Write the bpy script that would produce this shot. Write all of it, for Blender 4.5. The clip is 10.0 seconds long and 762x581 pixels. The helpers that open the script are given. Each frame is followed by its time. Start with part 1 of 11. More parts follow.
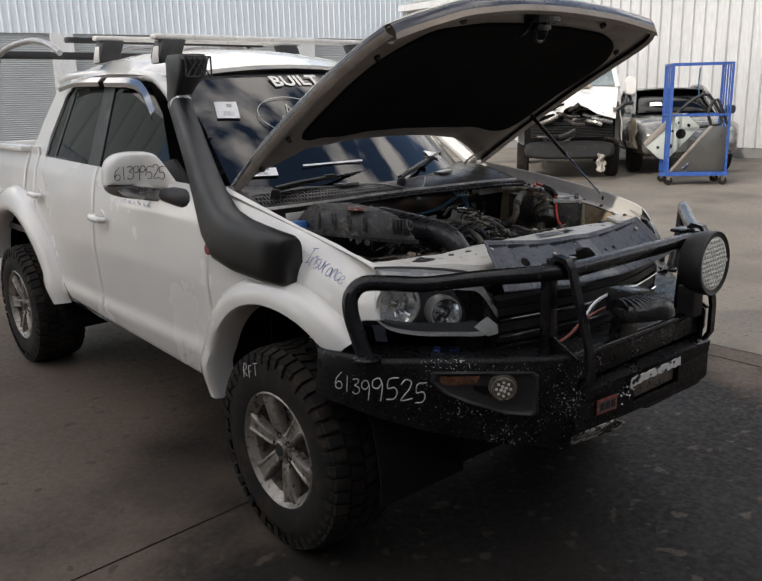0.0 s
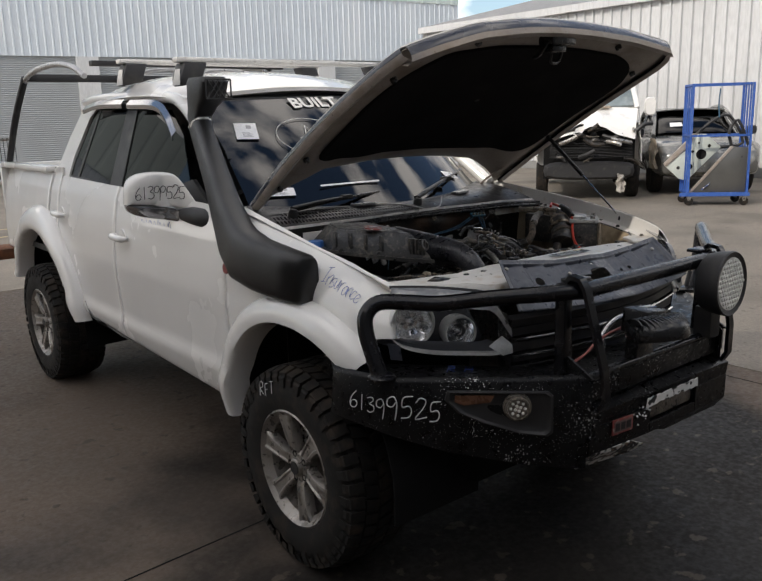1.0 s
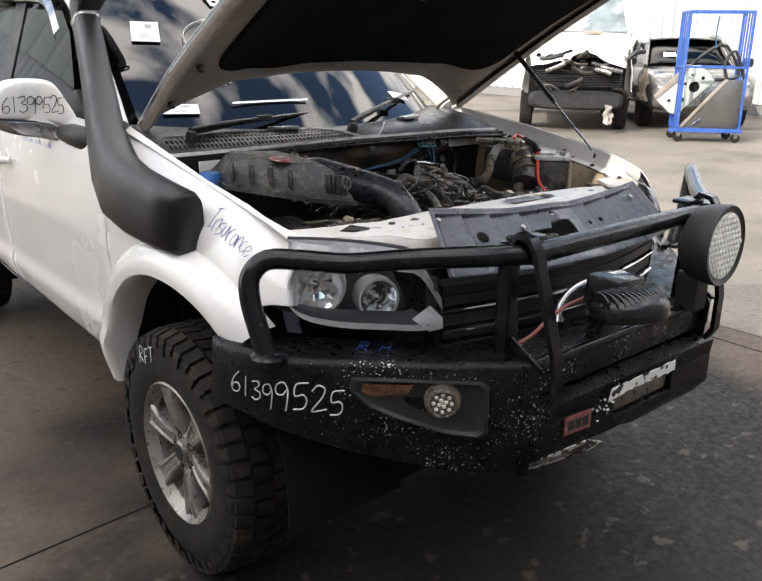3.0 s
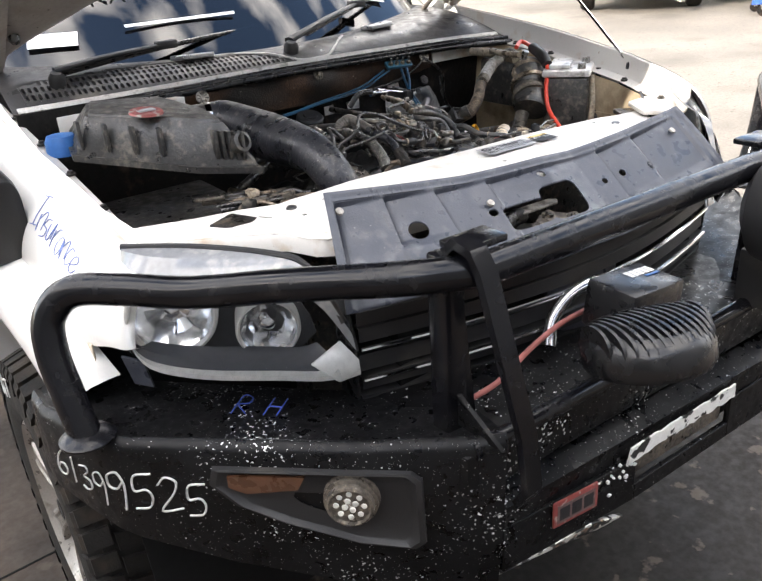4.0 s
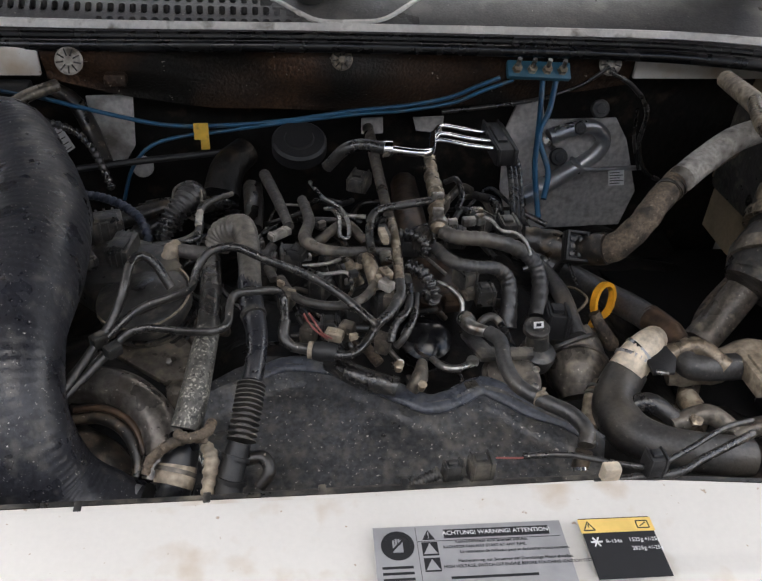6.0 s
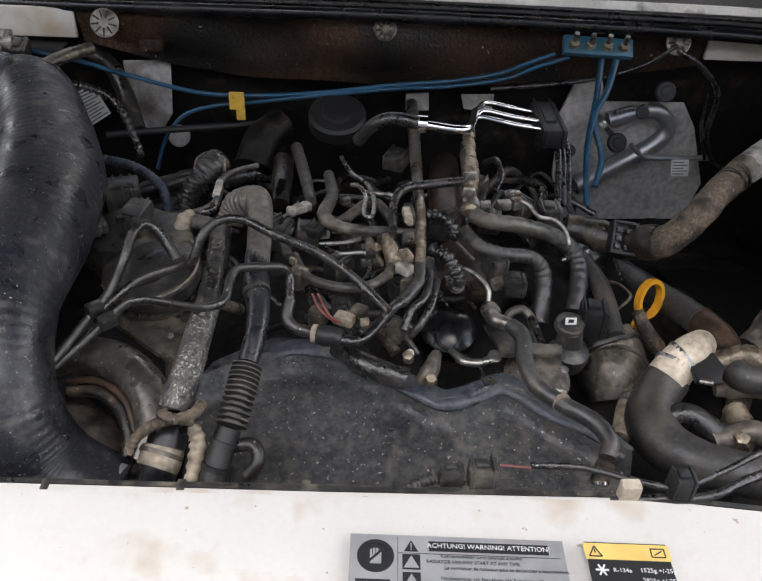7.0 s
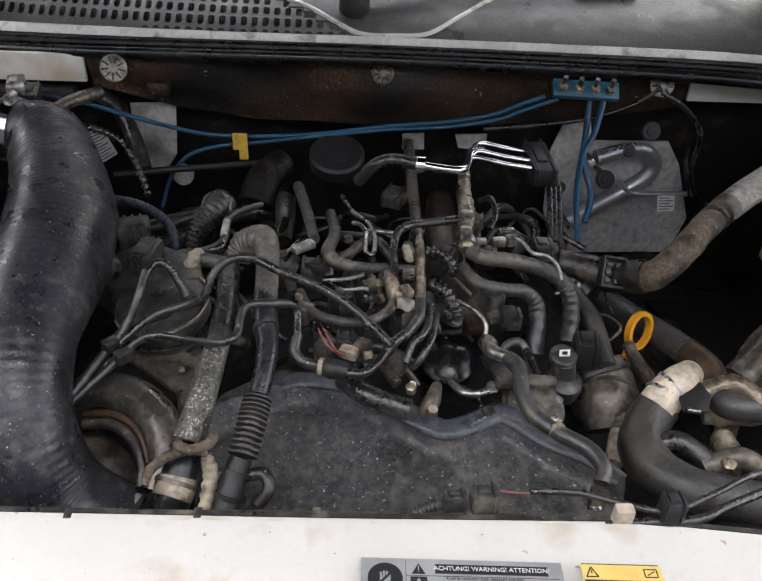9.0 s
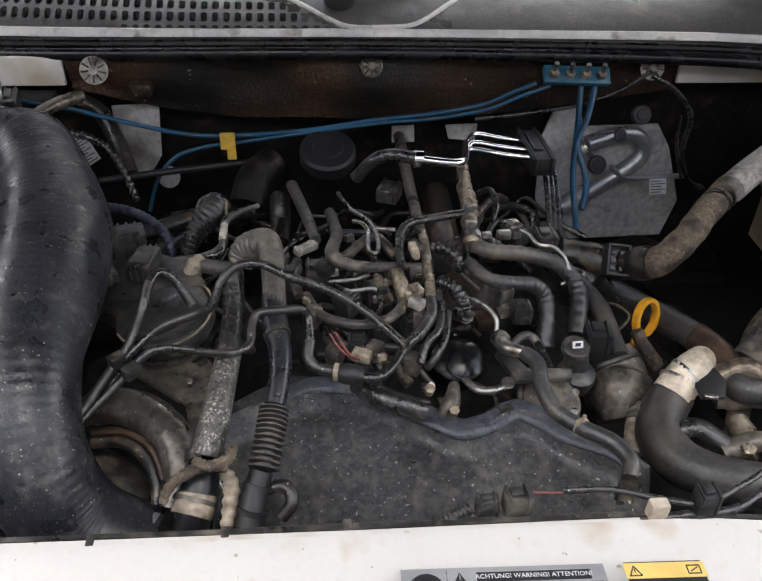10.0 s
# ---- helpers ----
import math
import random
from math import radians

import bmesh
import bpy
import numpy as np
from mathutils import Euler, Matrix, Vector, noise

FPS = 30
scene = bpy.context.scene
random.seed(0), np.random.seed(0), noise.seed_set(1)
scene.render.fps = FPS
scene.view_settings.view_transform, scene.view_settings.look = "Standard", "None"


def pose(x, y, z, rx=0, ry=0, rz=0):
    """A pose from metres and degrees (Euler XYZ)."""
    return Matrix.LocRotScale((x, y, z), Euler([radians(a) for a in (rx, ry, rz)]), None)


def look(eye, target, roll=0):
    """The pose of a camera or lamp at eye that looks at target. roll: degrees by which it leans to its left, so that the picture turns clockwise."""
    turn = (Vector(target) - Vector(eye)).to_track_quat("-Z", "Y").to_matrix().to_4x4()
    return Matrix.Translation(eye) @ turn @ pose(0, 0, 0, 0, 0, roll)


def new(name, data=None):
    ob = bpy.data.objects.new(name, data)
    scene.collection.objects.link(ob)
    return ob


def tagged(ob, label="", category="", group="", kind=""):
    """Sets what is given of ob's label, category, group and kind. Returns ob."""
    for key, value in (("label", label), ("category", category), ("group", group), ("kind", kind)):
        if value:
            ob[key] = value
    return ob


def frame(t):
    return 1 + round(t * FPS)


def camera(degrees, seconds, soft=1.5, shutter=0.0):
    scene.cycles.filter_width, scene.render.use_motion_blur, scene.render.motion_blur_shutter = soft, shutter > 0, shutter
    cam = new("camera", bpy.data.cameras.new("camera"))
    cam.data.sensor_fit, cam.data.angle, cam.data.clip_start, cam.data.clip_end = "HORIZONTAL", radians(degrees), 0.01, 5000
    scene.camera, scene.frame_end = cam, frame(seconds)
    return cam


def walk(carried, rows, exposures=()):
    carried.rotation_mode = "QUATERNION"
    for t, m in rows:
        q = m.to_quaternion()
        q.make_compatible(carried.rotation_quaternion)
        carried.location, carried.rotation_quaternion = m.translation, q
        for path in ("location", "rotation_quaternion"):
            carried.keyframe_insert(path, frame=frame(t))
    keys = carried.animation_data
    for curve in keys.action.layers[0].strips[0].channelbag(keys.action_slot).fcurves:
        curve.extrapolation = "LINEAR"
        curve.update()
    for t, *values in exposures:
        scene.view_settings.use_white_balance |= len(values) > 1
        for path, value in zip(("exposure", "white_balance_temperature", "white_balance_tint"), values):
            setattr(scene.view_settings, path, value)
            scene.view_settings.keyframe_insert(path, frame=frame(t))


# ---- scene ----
cam = camera(52.1, 10.0)
PATH = [
    (0, (-2.411, -2.369, 1.699), (-1.15, -0.894, 1.214), -1.4),
    (0.5, (-2.407, -2.384, 1.704), (-1.18, -0.87, 1.257), -1.9),
    (1, (-2.412, -2.393, 1.7), (-1.181, -0.878, 1.266), -1.5),
    (1.5, (-2.389, -2.404, 1.703), (-1.161, -0.897, 1.232), -2.2),
    (2, (-2.296, -2.438, 1.704), (-1.172, -0.864, 1.194), -0.8),
    (2.5, (-2.161, -2.349, 1.668), (-1.062, -0.787, 1.076), -1.3),
    (2.7, (-2.054, -2.23, 1.646), (-0.812, -0.763, 1.092), 1.6),
    (3.8, (-1.251, -1.784, 1.626), (-0.198, -0.3, 0.796), -3.6),
    (4, (-1.107, -1.696, 1.608), (-0.083, -0.202, 0.761), -4.1),
    (4.2, (-0.952, -1.57, 1.587), (0.045, -0.048, 0.756), -3.5),
    (4.5, (-0.69, -1.399, 1.606), (0.4, -0.023, 0.647), 0.2),
    (4.8, (-0.474, -1.286, 1.583), (0.432, 0.252, 0.68), -0.5),
    (5, (-0.348, -1.223, 1.597), (0.304, 0.44, 0.697), -0.5),
    (5.2, (-0.251, -1.122, 1.604), (0.246, 0.565, 0.653), 0.4),
    (5.5, (-0.148, -0.944, 1.576), (0.26, 0.727, 0.557), 2.8),
    (5.7, (-0.099, -0.856, 1.608), (0.249, 0.747, 0.464), 3.6),
    (6.8, (0.016, -0.757, 1.575), (0.138, 0.844, 0.383), 3.4),
    (7, (0.012, -0.757, 1.571), (0.107, 0.838, 0.368), 3.1),
    (7.5, (0.002, -0.761, 1.579), (0.115, 0.835, 0.379), 4.3),
    (8, (0.006, -0.772, 1.584), (0.13, 0.849, 0.418), 3.6),
    (8.5, (0.001, -0.776, 1.591), (0.134, 0.855, 0.441), 3.8),
    (9, (-0.001, -0.781, 1.595), (0.117, 0.857, 0.454), 3.2),
    (9.5, (-0.013, -0.779, 1.599), (0.142, 0.856, 0.457), 3.2),
    (10, (-0.036, -0.759, 1.593), (0.155, 0.858, 0.431), 2.1),
]

# ---- light ----
EXPO = [(0.0, 0.16), (1.0, 0.02), (1.5, 0.0), (2.0, 0.44), (2.7, 0.95), (3.8, 1.9), (4.2, 1.98), (4.5, 1.75), (5.0, 1.36), (5.7, 1.35), (6.8, 1.68), (10.0, 1.68)]
walk(cam, [(t, look(eye, target, roll)) for t, eye, target, roll in PATH], EXPO)

SUN_EL, SUN_TO = radians(32), Vector((-0.99, -0.10, 0)).normalized()
world = bpy.data.worlds.new("sky")
scene.world = world
world.use_nodes = True
wn, wl = world.node_tree.nodes, world.node_tree.links
wn.clear()
w_out, w_bg = wn.new("ShaderNodeOutputWorld"), wn.new("ShaderNodeBackground")
w_sky = wn.new("ShaderNodeTexSky")
w_sky.sky_type, w_sky.sun_disc = "NISHITA", False
w_sky.sun_elevation, w_sky.sun_rotation = SUN_EL, math.atan2(SUN_TO.x, SUN_TO.y)
w_co, w_map, w_noise, w_ramp, w_mix = (wn.new("ShaderNodeTexCoord"), wn.new("ShaderNodeMapping"), wn.new("ShaderNodeTexNoise"),
                                       wn.new("ShaderNodeValToRGB"), wn.new("ShaderNodeMix"))
w_mix.data_type = "RGBA"
w_map.inputs["Scale"].default_value = (1, 1, 2.2)
w_noise.inputs["Scale"].default_value, w_noise.inputs["Detail"].default_value = 3.6, 8
w_ramp.color_ramp.elements[0].position, w_ramp.color_ramp.elements[1].position = 0.45, 0.58
wl.new(w_co.outputs["Generated"], w_map.inputs["Vector"])
wl.new(w_map.outputs["Vector"], w_noise.inputs["Vector"])
wl.new(w_noise.outputs["Fac"], w_ramp.inputs["Fac"])
wl.new(w_ramp.outputs["Color"], w_mix.inputs["Factor"])
wl.new(w_sky.outputs["Color"], w_mix.inputs["A"])
w_mix.inputs["B"].default_value = (14.5, 13.7, 13.0, 1)
wl.new(w_mix.outputs["Result"], w_bg.inputs["Color"])
w_bg.inputs["Strength"].default_value = 0.14
wl.new(w_bg.outputs["Background"], w_out.inputs["Surface"])
sun = new("sun", bpy.data.lights.new("sun", "SUN"))
sun.data.energy, sun.data.angle, sun.data.color = 2.1, radians(0.53), (1.0, 0.92, 0.82)
to_sun = SUN_TO * math.cos(SUN_EL) + Vector((0, 0, math.sin(SUN_EL)))
sun.matrix_world = look(to_sun * 40, (0, 0, 0))

# ---- materials ----
def mat(name, color, rough=0.5, metal=0.0, spread=0.25, size=6.0, grain=90.0, bump=0.1, dirt=None, dirt_at=(0.55, 0.75), dirt_size=3.0,
        coat=0.0, spec=0.5, piece=0.0, stretch=(1, 1, 1), fine=0.08, dirt_vary=0.0, fleck=None, fleck_at=0.66, fleck_size=260.0, rough_grain=0.0, shade_pool=None):
    """A painted, moulded or cast surface: two scales of tone, grain in the relief, and dirt in patches of its own."""
    m = bpy.data.materials.new(name)
    m.use_nodes = True
    n, l = m.node_tree.nodes, m.node_tree.links
    b = n["Principled BSDF"]
    co, mp = n.new("ShaderNodeTexCoord"), n.new("ShaderNodeMapping")
    mp.inputs["Scale"].default_value = stretch
    l.new(co.outputs["Object"], mp.inputs["Vector"])

    def tex(scale, detail=5):
        t = n.new("ShaderNodeTexNoise")
        t.inputs["Scale"].default_value, t.inputs["Detail"].default_value = scale, detail
        l.new(mp.outputs["Vector"], t.inputs["Vector"])
        return t

    def ramp(src, lo, hi, a, c):
        r = n.new("ShaderNodeMapRange")
        for k, v in zip(("From Min", "From Max", "To Min", "To Max"), (lo, hi, a, c)):
            r.inputs[k].default_value = v
        l.new(src, r.inputs["Value"])
        return r.outputs["Result"]

    def times(a, c):
        t = n.new("ShaderNodeMath")
        t.operation = "MULTIPLY"
        l.new(a, t.inputs[0])
        l.new(c, t.inputs[1])
        return t.outputs[0]

    big, small = tex(size), tex(grain, 3)
    tone = times(ramp(big.outputs["Fac"], 0.3, 0.7, 1 - spread, 1 + spread), ramp(small.outputs["Fac"], 0.3, 0.7, 1 - fine, 1 + fine))
    if piece:
        oi = n.new("ShaderNodeObjectInfo")
        tone = times(tone, ramp(oi.outputs["Random"], 0, 1, 1 - piece, 1 + piece))
    sc = n.new("ShaderNodeVectorMath")
    sc.operation = "SCALE"
    sc.inputs[0].default_value = color
    l.new(tone, sc.inputs["Scale"])
    out = sc.outputs["Vector"]
    rough_out = ramp(big.outputs["Fac"], 0.3, 0.7, max(0.02, rough - 0.08), min(1, rough + 0.1))
    if dirt:
        d = tex(dirt_size, 9)
        src = d.outputs["Fac"]
        if dirt_vary:
            ad = n.new("ShaderNodeMath")
            l.new(src, ad.inputs[0])
            l.new(ramp(tex(dirt_vary, 4).outputs["Fac"], 0.3, 0.7, -0.11, 0.11), ad.inputs[1])
            src = ad.outputs[0]
        k = ramp(src, dirt_at[0], dirt_at[1], 0, 1)
        mx = n.new("ShaderNodeMix")
        mx.data_type = "RGBA"
        l.new(k, mx.inputs["Factor"])
        l.new(out, mx.inputs["A"])
        mx.inputs["B"].default_value = (*dirt, 1)
        out = mx.outputs["Result"]
    if shade_pool:
        # stain plus painted-in shade under the truck, with a ragged edge: centre, radius, colour
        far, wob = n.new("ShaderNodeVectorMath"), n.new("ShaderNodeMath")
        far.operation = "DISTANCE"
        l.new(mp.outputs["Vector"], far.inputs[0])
        far.inputs[1].default_value = (shade_pool[0], shade_pool[1], 0)
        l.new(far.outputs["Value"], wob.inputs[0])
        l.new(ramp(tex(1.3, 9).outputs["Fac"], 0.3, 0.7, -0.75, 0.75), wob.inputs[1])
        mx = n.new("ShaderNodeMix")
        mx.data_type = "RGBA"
        l.new(ramp(wob.outputs[0], shade_pool[2] - 0.5, shade_pool[2] + 0.5, 0.92, 0), mx.inputs["Factor"])
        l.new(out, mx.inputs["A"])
        mx.inputs["B"].default_value = (*shade_pool[3], 1)
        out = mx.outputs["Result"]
    if fleck:
        k = ramp(tex(fleck_size, 4).outputs["Fac"], fleck_at, fleck_at + 0.04, 0, 1)
        mx = n.new("ShaderNodeMix")
        mx.data_type = "RGBA"
        l.new(k, mx.inputs["Factor"])
        l.new(out, mx.inputs["A"])
        mx.inputs["B"].default_value = (*fleck, 1)
        out = mx.outputs["Result"]
    if rough_grain:
        rough_out = times(rough_out, ramp(tex(40, 8).outputs["Fac"], 0.35, 0.65, 1 - rough_grain, 1 + rough_grain))
    l.new(out, b.inputs["Base Color"])
    l.new(rough_out, b.inputs["Roughness"])
    b.inputs["Metallic"].default_value = metal
    b.inputs["Coat Weight"].default_value = coat
    b.inputs["Coat Roughness"].default_value = 0.06
    b.inputs["Specular IOR Level"].default_value = spec
    if bump:
        bp = n.new("ShaderNodeBump")
        bp.inputs["Strength"].default_value, bp.inputs["Distance"].default_value = bump, 0.004
        l.new(small.outputs["Fac"], bp.inputs["Height"])
        l.new(bp.outputs["Normal"], b.inputs["Normal"])
    return m


def glass(name, tint, gloss=0.02, ior=1.5):
    m = bpy.data.materials.new(name)
    m.use_nodes = True
    n, l = m.node_tree.nodes, m.node_tree.links
    n.remove(n["Principled BSDF"])
    tr, gl, fr, mx = n.new("ShaderNodeBsdfTransparent"), n.new("ShaderNodeBsdfGlossy"), n.new("ShaderNodeFresnel"), n.new("ShaderNodeMixShader")
    tr.inputs["Color"].default_value = (*tint, 1)
    gl.inputs["Roughness"].default_value = gloss
    fr.inputs["IOR"].default_value = ior
    l.new(fr.outputs["Fac"], mx.inputs["Fac"])
    l.new(tr.outputs["BSDF"], mx.inputs[1])
    l.new(gl.outputs["BSDF"], mx.inputs[2])
    l.new(mx.outputs["Shader"], n["Material Output"].inputs["Surface"])
    return m


WHITE = mat("white_paint", (0.78, 0.765, 0.73), 0.24, spread=0.025, size=1.5, grain=200, bump=0.005, coat=0.8, dirt=(0.60, 0.55, 0.48), dirt_at=(0.70, 1.6), dirt_size=9, dirt_vary=2, fine=0.015)
WHITE_IN = mat("white_paint_dusty", (0.67, 0.65, 0.615), 0.40, spread=0.05, size=7, grain=220, bump=0.02, fine=0.02, dirt=(0.52, 0.43, 0.33), dirt_at=(0.58, 0.80), dirt_size=20, dirt_vary=5, fleck=(0.42, 0.34, 0.26), fleck_at=0.69, fleck_size=110)
# white paint, darkened in the colour for the bonnet's shaded underside
WHITE_DIM = mat("white_paint_shaded", (0.30, 0.262, 0.228), 0.45, spread=0.10, size=5, dirt=(0.18, 0.14, 0.10), dirt_at=(0.52, 0.80), dirt_size=9, dirt_vary=3, bump=0.05, fleck=(0.12, 0.09, 0.07), fleck_at=0.68, fleck_size=60)
BLACK_PAD = mat("bonnet_felt", (0.010, 0.0095, 0.0095), 0.95, spread=0.5, size=4, grain=260, bump=0.5, dirt=(0.035, 0.032, 0.03), dirt_at=(0.6, 0.9), spec=0.08)
STEEL_BLACK = mat("black_bar_paint", (0.005, 0.005, 0.0065), 0.20, spec=0.35, spread=0.3, size=9, grain=140, bump=0.04, dirt=(0.035, 0.033, 0.032), dirt_at=(0.58, 0.9), dirt_size=14, rough_grain=0.35)
STEEL_CHIP = mat("chipped_black_paint", (0.0045, 0.0045, 0.005), 0.36, spec=0.2, spread=0.4, size=12, grain=140, bump=0.06, dirt=(0.70, 0.70, 0.68), dirt_at=(0.706, 0.720), dirt_size=150, dirt_vary=4, fleck=(0.6, 0.6, 0.58), fleck_at=0.685, fleck_size=290, rough_grain=0.4)
PATCH = mat("bare_scraped_primer", (0.70, 0.70, 0.68), 0.6, spread=0.1, dirt=(0.012, 0.012, 0.012), dirt_at=(0.56, 0.585), dirt_size=28, dirt_vary=9)
SCUFF = mat("speckled_scrape", (0.010, 0.010, 0.010), 0.5, spread=0.2, dirt=(0.62, 0.61, 0.58), dirt_at=(0.52, 0.54), dirt_size=40, dirt_vary=12, fleck=(0.25, 0.16, 0.11), fleck_at=0.60, fleck_size=60)
PLASTIC = mat("black_plastic", (0.015, 0.015, 0.016), 0.50, spread=0.25, size=10, grain=400, bump=0.12, dirt=(0.065, 0.058, 0.048), dirt_at=(0.57, 0.9), dirt_size=9)
PLASTIC_DUSTY = mat("dusty_black_plastic", (0.026, 0.025, 0.024), 0.42, spread=0.4, size=14, grain=160, bump=0.25, dirt=(0.16, 0.14, 0.11), dirt_at=(0.52, 0.78), dirt_size=60, dirt_vary=14, fleck=(0.34, 0.31, 0.26), fleck_at=0.7, rough_grain=0.35, fine=0.45, spec=0.7)
COVER_GREY = mat("grey_plastic_cover", (0.050, 0.055, 0.071), 0.40, spread=0.16, size=8, grain=300, bump=0.12, dirt=(0.17, 0.175, 0.185), dirt_at=(0.62, 0.88), dirt_size=26, dirt_vary=5, fleck=(0.46, 0.46, 0.46), fleck_at=0.715, fleck_size=150, rough_grain=0.4)
RUBBER = mat("hose_rubber", (0.0225, 0.0212, 0.0205), 0.27, spread=0.4, size=22, grain=260, bump=0.2, dirt=(0.125, 0.107, 0.085), dirt_at=(0.56, 0.86), dirt_size=110, dirt_vary=16, fleck=(0.36, 0.33, 0.29), fleck_at=0.69, rough_grain=0.4, fine=0.45, spec=0.75)
SNORKEL = mat("snorkel_plastic", (0.0065, 0.0065, 0.007), 0.38, spread=0.12, size=5, grain=500, bump=0.25)
HOSE_BIG = mat("intake_hose", (0.020, 0.0208, 0.026), 0.37, spread=0.35, size=12, grain=300, bump=0.10, dirt=(0.12, 0.113, 0.10), dirt_at=(0.57, 0.9), dirt_size=70, dirt_vary=12, fleck=(0.36, 0.35, 0.32), fleck_at=0.67, fleck_size=460, rough_grain=0.45, fine=0.35)
# cream tone that holds the warm bounce from the sunlit ground
APRON = mat("dusty_apron_sun_bounce", (0.46, 0.37, 0.25), 0.5, spread=0.2, size=9, grain=150, bump=0.1, dirt=(0.22, 0.16, 0.10), dirt_at=(0.52, 0.75), dirt_size=14, dirt_vary=5)
# lid colour lifted to paint in the sun patch on the battery
BATTERY_LID = mat("wrapped_battery_lid", (0.58, 0.57, 0.55), 0.3, spread=0.25, size=22, grain=160, bump=0.2, dirt=(0.16, 0.15, 0.13), dirt_at=(0.56, 0.72), dirt_size=30, dirt_vary=8)
# opaque pale glass with the sky's reflection painted into colour and patches
VAN_GLASS = mat("van_glass_sky_tone", (0.20, 0.235, 0.24), 0.12, spread=0.35, size=2.5, grain=60, bump=0.0, coat=0.5, dirt=(0.42, 0.43, 0.42), dirt_at=(0.52, 0.66), dirt_size=2.2)
TYRE = mat("tyre_rubber", (0.0085, 0.0075, 0.0066), 0.8, spread=0.3, size=12, grain=150, bump=0.35, dirt=(0.036, 0.026, 0.018), dirt_at=(0.48, 0.78), dirt_size=16, dirt_vary=5, spec=0.3)
ALLOY = mat("alloy", (0.40, 0.40, 0.405), 0.34, 0.75, spread=0.12, size=10, grain=200, bump=0.04, dirt=(0.20, 0.18, 0.16), dirt_at=(0.56, 0.9), dirt_size=30, rough_grain=0.25)
CHROME_TINT = mat("chromed_shield", (0.42, 0.42, 0.43), 0.10, 0.9, spread=0.05, bump=0.0)
CHROME = mat("chrome", (0.75, 0.75, 0.76), 0.12, 1.0, spread=0.05, bump=0.0)
METAL = mat("dull_metal", (0.42, 0.41, 0.385), 0.32, 0.9, spread=0.35, size=30, grain=180, bump=0.15, dirt=(0.13, 0.10, 0.075), dirt_at=(0.50, 0.68), dirt_size=60, dirt_vary=14, rough_grain=0.3, fine=0.30)
CAST = mat("cast_alloy_dusty", (0.112, 0.098, 0.082), 0.40, 0.45, spread=0.45, size=22, grain=130, bump=0.22, dirt=(0.26, 0.22, 0.17), dirt_at=(0.54, 0.74), dirt_size=80, dirt_vary=14, fleck=(0.45, 0.40, 0.33), fleck_at=0.68, rough_grain=0.4, fine=0.45)
GRIME = mat("oily_grime", (0.014, 0.012, 0.010), 0.40, 0.1, spread=0.5, size=16, grain=90, bump=0.35, dirt=(0.14, 0.105, 0.072), dirt_at=(0.53, 0.78), dirt_size=60, dirt_vary=9, fleck=(0.34, 0.29, 0.23), fleck_at=0.68, rough_grain=0.45, fine=0.50, spec=0.7)
MOTTLED = mat("mottled_pipe", (0.075, 0.072, 0.064), 0.46, 0.2, spread=0.5, size=60, grain=240, bump=0.35, dirt=(0.34, 0.325, 0.28), dirt_at=(0.56, 0.66), dirt_size=420, dirt_vary=70, fleck=(0.020, 0.019, 0.018), fleck_at=0.60, fleck_size=230, fine=0.40)
# oily black taken near zero, which puts the bay's deep shade into the colour
DEEP = mat("shaded_oily_block", (0.0055, 0.0048, 0.0042), 0.55, spread=0.5, size=16, grain=90, bump=0.6, dirt=(0.060, 0.043, 0.028), dirt_at=(0.58, 0.85), dirt_size=40, dirt_vary=9, spec=0.3, fine=0.50)
FELT = mat("firewall_felt", (0.060, 0.031, 0.017), 0.55, spread=0.5, size=5, grain=240, bump=0.6, dirt=(0.009, 0.008, 0.007), dirt_at=(0.40, 0.60), dirt_size=7, dirt_vary=2.2, spec=0.35, fleck=(0.42, 0.39, 0.35), fleck_at=0.705, fleck_size=170, fine=0.50)
FOAM = mat("undertray_foam", (0.040, 0.041, 0.045), 0.5, spread=0.45, size=10, grain=220, bump=0.3, dirt=(0.125, 0.115, 0.095), dirt_at=(0.48, 0.90), dirt_size=90, dirt_vary=6, fleck=(0.36, 0.34, 0.30), fleck_at=0.66, fleck_size=300, rough_grain=0.4, fine=0.50)
TAPE = mat("cloth_tape", (0.150, 0.114, 0.080), 0.75, spread=0.45, size=25, grain=300, bump=0.5, dirt=(0.038, 0.030, 0.024), dirt_at=(0.46, 0.62), dirt_size=45, fleck=(0.36, 0.30, 0.23), fleck_at=0.67, fleck_size=340, fine=0.40)
TAN = mat("dusty_tan_clamp", (0.33, 0.275, 0.205), 0.55, spread=0.35, size=25, grain=160, bump=0.3, dirt=(0.14, 0.11, 0.08), dirt_at=(0.54, 0.72), dirt_size=50, dirt_vary=12, fine=0.35)
YELLOW = mat("yellow_plastic", (0.72, 0.45, 0.07), 0.45, spread=0.2, size=30, dirt=(0.30, 0.20, 0.08), dirt_at=(0.52, 0.7), dirt_size=60)
LABEL_YELLOW = mat("pale_yellow_label", (0.80, 0.56, 0.17), 0.45, spread=0.06, size=40, bump=0.0)
BLUE_BAR = mat("blue_terminal_bar", (0.030, 0.115, 0.175), 0.45, spread=0.15, size=30, dirt=(0.15, 0.17, 0.17), dirt_at=(0.6, 0.85), dirt_size=40)
BLUE_WIRE = mat("blue_wire", (0.014, 0.075, 0.145), 0.36, spread=0.3, size=20, bump=0.1, dirt=(0.10, 0.11, 0.11), dirt_at=(0.55, 0.8), dirt_size=50)
